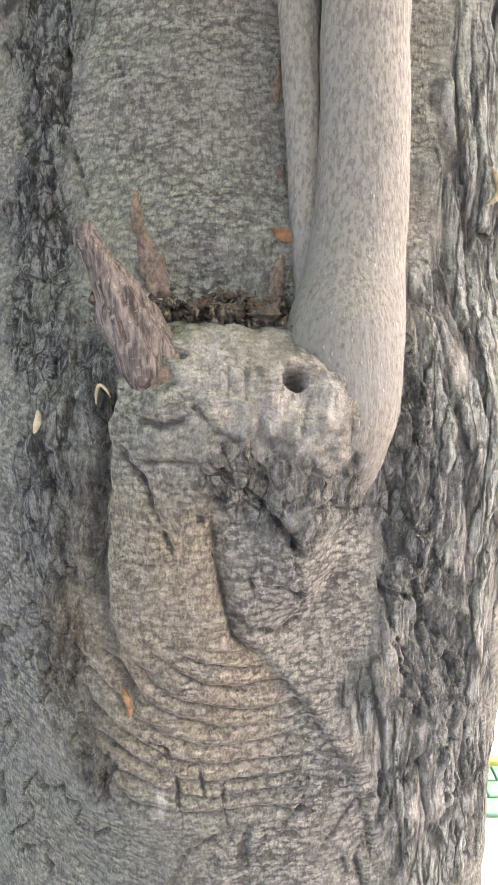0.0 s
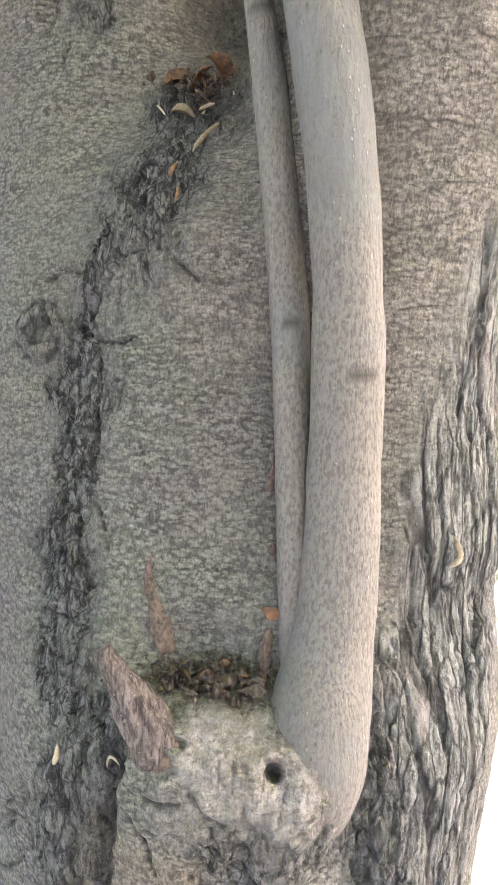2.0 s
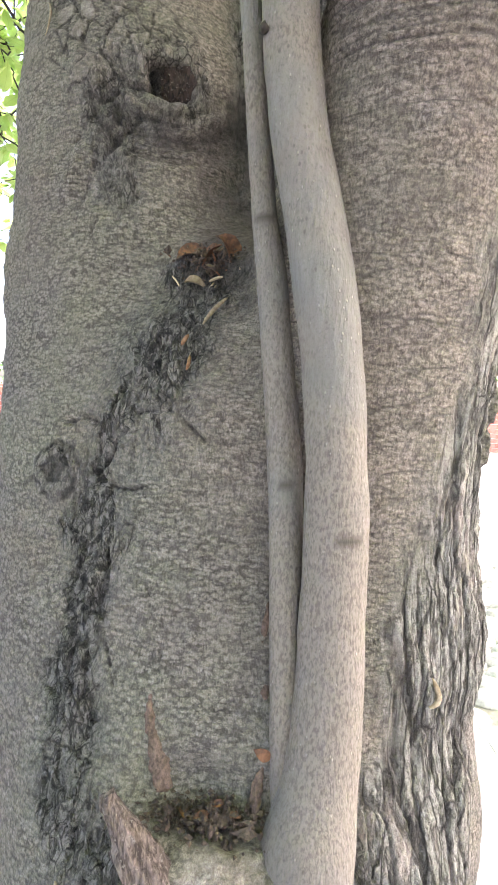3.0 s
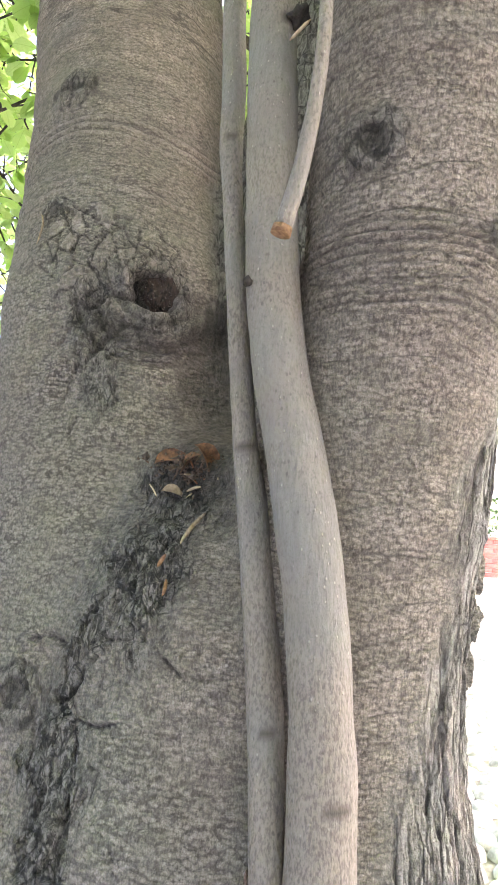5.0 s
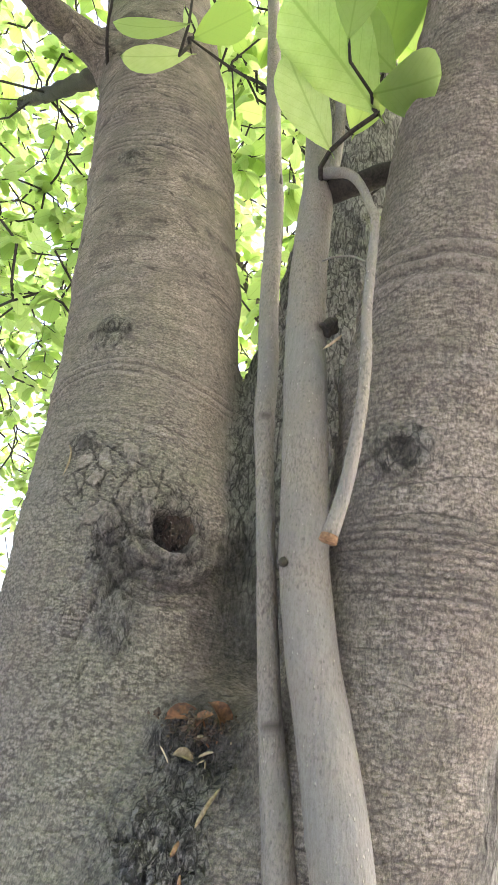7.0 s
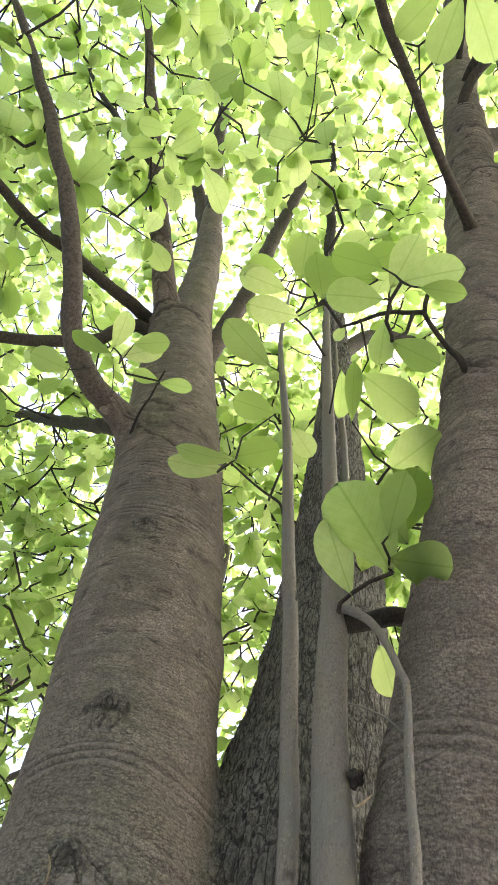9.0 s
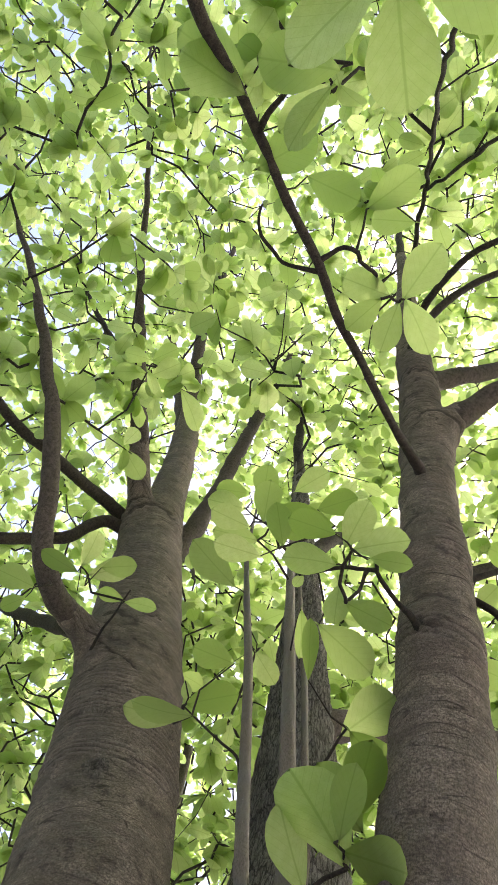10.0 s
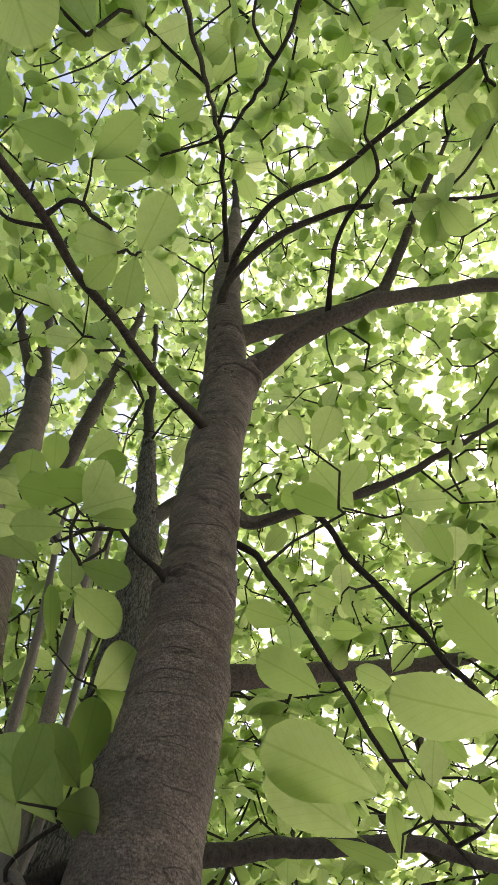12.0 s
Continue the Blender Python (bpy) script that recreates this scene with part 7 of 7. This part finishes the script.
def neighbour_tree(x, y, height, spread, low, seed, tips):
    """A tree further off: leaning trunk, limbs and a crown of leaf clumps."""
    rng = np.random.default_rng(seed)
    t = thing("tree", "leafy tree with a dark trunk standing behind the old one", "tree", "trees round about", at=(x, y, 0))
    rows = [(0, 0, -0.1, 0.20), (0.03, 0.0, 0.5, 0.16), (0.05, 0.05, 1.8, 0.135), (0.0, 0.1, 3.2, 0.11), (-0.05, 0.05, height * 0.8, 0.04)]
    part("trunk", tube_mesh("trunk", rows, 0.08, 12, 0.12, seed), LIMB, t)
    nodes_list = [spline(rows, 0.15)[:, :3]]
    nodes_list[0] = nodes_list[0][nodes_list[0][:, 2] > 1.9]
    for k in range(6):
        a = rng.uniform(0, 2 * np.pi)
        z = rng.uniform(1.9, height * 0.6)
        d = np.array([np.cos(a), np.sin(a)])
        l = spread * rng.uniform(0.5, 0.8)
        limb = [(0.03, 0.05, z, 0.05), (*(d * l * 0.35), z + 0.35, 0.035), (*(d * l * 0.7), z + 0.7, 0.022), (*(d * l), z + 1.0, 0.008)]
        part("limb", tube_mesh("limb", limb, 0.08, 8, 0.1, seed + k), LIMB, t)
        nodes_list.append(spline(limb, 0.15)[:, :3])
    nodes = np.vstack(nodes_list)
    q = rng.normal(0, 1, (tips, 3))
    q /= np.linalg.norm(q, axis=1)[:, None]
    q *= (rng.uniform(0.15, 1, tips) ** 0.4)[:, None]
    targets = np.column_stack([q[:, 0] * spread, q[:, 1] * spread, (low + height) / 2 + q[:, 2] * (height - low) / 2])
    P, parent, load, fixed = grow(rng, targets, nodes)
    part("twigwork", twig_mesh("twigwork", P, parent, load, fixed, 0.002, 4), TWIG, t, kind="stuff")
    tip = np.arange(fixed + 1, len(P), 2)
    dirs = P[tip] - P[parent[tip]]
    dirs /= np.linalg.norm(dirs, axis=1)[:, None] + 1e-9
    part("crown", leaf_cloud("crown", *rosettes(rng, P[tip], dirs, (5, 8), 0.13), 0), LEAVES, t, "fresh light-green oval leaves", "stuff")
    return t


neighbour_tree(-4.6, 4.2, 8.0, 2.8, 1.7, 101, 900)
neighbour_tree(-1.5, 7.5, 8.5, 3.0, 1.8, 102, 900)
neighbour_tree(3.4, 6.8, 8.0, 2.8, 2.0, 103, 800)
neighbour_tree(-8.5, 2.5, 7.5, 2.8, 2.2, 104, 700)
neighbour_tree(0.3, 4.3, 7.0, 2.3, 2.0, 105, 520)
neighbour_tree(3.4, 3.6, 7.5, 2.5, 2.1, 106, 480)


# ---------------------------------------------------------------- litter caught on the tree
def dry_leaf(at, axis, up, size, fold, curl, label, material=DRYLEAF):
    """A fallen leaf, dried and rolled up."""
    v, f, uv = leaf_template(9, fold, curl, 0.05)
    v = v + np.column_stack([np.zeros(len(v)), np.zeros(len(v)), vnoise(v, 5, int(size * 1e4), 2) * 0.05])
    m = leaf_frames(np.array([axis], float), np.array([up], float), np.array([size]))[0]
    v = (v - (0.5, 0, -0.1)) @ m.T
    v = np.vstack([v, v + m[:, 2] / size * 0.0008])
    f = np.vstack([f, f[:, ::-1] + len(v) // 2])
    ob = new("dry_leaf", mesh_from("dry_leaf", v, f, mats=[material]))
    ob.location = at
    return tagged(ob, label, "leaf", "dry litter on the tree")


def sliver(name, a, b, width, bow, label, material=DRYPALE, group="dry litter on the tree"):
    """A thin curved chip of wood or bark from a to b."""
    a, b = np.array(a), np.array(b)
    mid = (a + b) / 2 + np.array(bow)
    rows = [(*a, width * 0.35), (*((a * 2 + mid) / 3 + np.array(bow) * 0.25), width * 0.85), (*mid, width), (*((b * 2 + mid) / 3 + np.array(bow) * 0.25), width * 0.8), (*b, width * 0.25)]
    v, f, _ = tube_arrays(rows, np.linalg.norm(b - a) / 10, 8, 0.25, int(abs(a[0]) * 1e4))
    ob = new(name, mesh_from(name, v, quads_to_tris(f), mats=[material]))
    return tagged(ob, label, "litter", group)


dry_leaf((-0.082, 0.622, 1.530), (0.5, -0.2, 0.35), (-0.2, -0.8, 0.6), 0.034, 1.0, 0.9, "curled orange-brown dry leaf lying in the fork")
dry_leaf((-0.040, 0.605, 1.532), (0.75, -0.3, -0.5), (0.2, -0.7, 0.7), 0.038, 1.1, 0.8, "rolled reddish-brown dry leaf lying in the fork")
dry_leaf((-0.062, 0.606, 1.527), (-0.9, 0.1, -0.2), (0.0, -0.6, 0.8), 0.030, 0.8, 1.0, "dark brown dry leaf in the fork")
dry_leaf((-0.074, 0.596, 1.492), (0.9, -0.1, 0.15), (0.1, -0.7, 0.7), 0.022, 0.9, 0.6, "pale brown dry leaf below the fork", DRYPALE)
dry_leaf((0.022, 0.414, 1.081), (0.8, -0.1, -0.35), (0.0, -0.9, 0.4), 0.016, 0.3, 0.2, "small red-brown leaf scrap stuck on the bark")
sliver("stick", (-0.036, 0.556, 1.472), (-0.057, 0.533, 1.442), 0.0022, (-0.002, -0.002, 0.0), "short pale stick lying on the bark", DRYPALE)
sliver("chip", (-0.070, 0.529, 1.431), (-0.076, 0.523, 1.420), 0.0022, (0, -0.002, 0), "tiny orange wood chip on dark bark", CUTWOOD)
sliver("chip", (-0.066, 0.513, 1.410), (-0.068, 0.506, 1.396), 0.0017, (0.001, -0.002, 0), "tiny orange wood chip on dark bark", CUTWOOD)
sliver("chip", (0.173, 0.466, 1.131), (0.171, 0.462, 1.106), 0.0028, (0.007, -0.003, -0.004), "curved pale orange chip hooked in the bark", DRYPALE)
sliver("chip", (-0.143, 0.401, 0.967), (-0.146, 0.398, 0.952), 0.0024, (0.002, -0.003, 0), "pale dry chip on the trunk", DRYPALE)
sliver("chip", (-0.083, 0.343, 0.793), (-0.079, 0.341, 0.772), 0.0024, (0.003, -0.002, 0), "orange-brown chip on the trunk", CUTWOOD)
sliver("tendril", (-0.094, 0.366, 0.978), (-0.084, 0.362, 0.983), 0.0012, (-0.001, -0.003, 0.010), "thin dry curled tendril beside the stub", DRYPALE)
sliver("tendril", (-0.299, 0.757, 1.862), (-0.291, 0.728, 1.806), 0.0016, (0.006, -0.004, 0.004), "thin dry tendril hanging on the bark", DRYPALE)
sliver("chip", (0.012, 0.478, 1.925), (0.030, 0.470, 1.942), 0.0018, (0, -0.003, -0.002), "thin pale chip beside the sprout", DRYPALE)
litter_rng = np.random.default_rng(77)
for k in range(16):
    c = np.array([-0.05, 0.598, 1.508]) + litter_rng.normal(0, 1, 3) * (0.022, 0.008, 0.010)
    c[1] = 0.603 + (c[2] - 1.508) * 0.75 + litter_rng.uniform(-0.003, 0.004)
    d = litter_rng.normal(0, 1, 3)
    d *= litter_rng.uniform(0.005, 0.011) / np.linalg.norm(d)
    sliver("chip", c - d, c + d, litter_rng.uniform(0.0009, 0.0017), (0, 0.001, 0.001), "thin dry splinter in the litter of the fork", DRYPALE if k % 3 else DRYLEAF)


def crumbs(name, centre, spread, count, size, seed, label):
    """A little heap of dark rotten crumbs, joined."""
    rng = np.random.default_rng(seed)
    tv = np.array([(1, 0, 0), (-1, 0, 0), (0, 1, 0), (0, -1, 0), (0, 0, 1), (0, 0, -1)], float)
    tf = np.array([(0, 2, 4), (2, 1, 4), (1, 3, 4), (3, 0, 4), (2, 0, 5), (1, 2, 5), (3, 1, 5), (0, 3, 5)])
    c = np.array(centre) + rng.normal(0, 1, (count, 3)) * spread
    s = size * np.exp(rng.normal(0, 0.45, count))
    v = c[:, None] + tv[None] * s[:, None, None] * rng.uniform(0.4, 1.4, (count, 6, 1)) * rng.uniform(0.5, 1.3, (count, 1, 3))
    f = (tf[None] + (np.arange(count) * 6)[:, None, None]).reshape(-1, 3)
    ob = new(name, mesh_from(name, v.reshape(-1, 3), f, smooth=False, mats=[HUMUS]))
    return tagged(ob, label, "litter", kind="stuff")


crumbs("leaf_litter", (-0.020, 0.402, 1.030), (0.030, 0.011, 0.007), 900, 0.0022, 81, "dark rotting leaf crumbs piled behind the burl")
crumbs("leaf_litter", (-0.05, 0.612, 1.518), (0.022, 0.008, 0.008), 420, 0.0020, 82, "dark crumbs of rotten leaves in the fork")
for k, (x, y, z, r, a) in enumerate(((-0.024, 0.396, 1.036, 0.014, 0.3), (-0.040, 0.400, 1.036, 0.012, 1.7), (0.002, 0.398, 1.037, 0.010, 2.6), (-0.012, 0.404, 1.042, 0.010, 4.0))):
    dry_leaf((x, y, z), (math.cos(a), math.sin(a) * 0.5, 0.25), (0.1, -0.6, 0.8), r, 0.8, 0.6, "crumpled brown leaf scrap in the litter behind the burl")


def peel(rows, label, seed):
    """A raised ragged flap of reddish inner bark on the trunk."""
    v, f, c = tube_arrays(rows, 0.0016, 22, 0.30, seed)
    n = vertex_normals(v, f)
    v = v + n * (vnoise(v, (420, 420, 95), seed, 3) * 0.0022 + vnoise(v, 130, seed + 1, 2) * 0.0014)[:, None]
    back = c[:, 1].max()
    v[:, 1] = back + (v[:, 1] - back) * 0.75
    return part("bark_peel", mesh_from("bark_peel", v, quads_to_tris(f), mats=[PEEL]), None, trunk, label)


peel([(-0.077, 0.440, 1.112, 0.001), (-0.076, 0.435, 1.100, 0.0035), (-0.072, 0.427, 1.082, 0.0058), (-0.066, 0.420, 1.066, 0.0078), (-0.058, 0.410, 1.042, 0.0075)], "reddish-brown wedge of peeled bark", 91)
peel([(0.021, 0.455, 1.196, 0.001), (0.019, 0.449, 1.178, 0.0026), (0.018, 0.446, 1.160, 0.0030), (0.020, 0.442, 1.140, 0.0012)], "narrow reddish flap of peeled bark", 92)
peel([(0.023, 0.441, 1.132, 0.001), (0.022, 0.437, 1.122, 0.0030), (0.023, 0.432, 1.108, 0.0010)], "narrow reddish flap of peeled bark", 93)
peel([(0.024, 0.418, 1.070, 0.001), (0.021, 0.412, 1.060, 0.0042), (0.019, 0.406, 1.046, 0.0046), (0.018, 0.398, 1.028, 0.002)], "reddish flap of peeled bark beside the sprouts", 94)
peel([(0.145, 0.414, 1.753, 0.001), (0.150, 0.415, 1.730, 0.0024), (0.147, 0.415, 1.702, 0.0030), (0.144, 0.416, 1.686, 0.001)], "reddish torn strip in the cross-banded bark", 95)
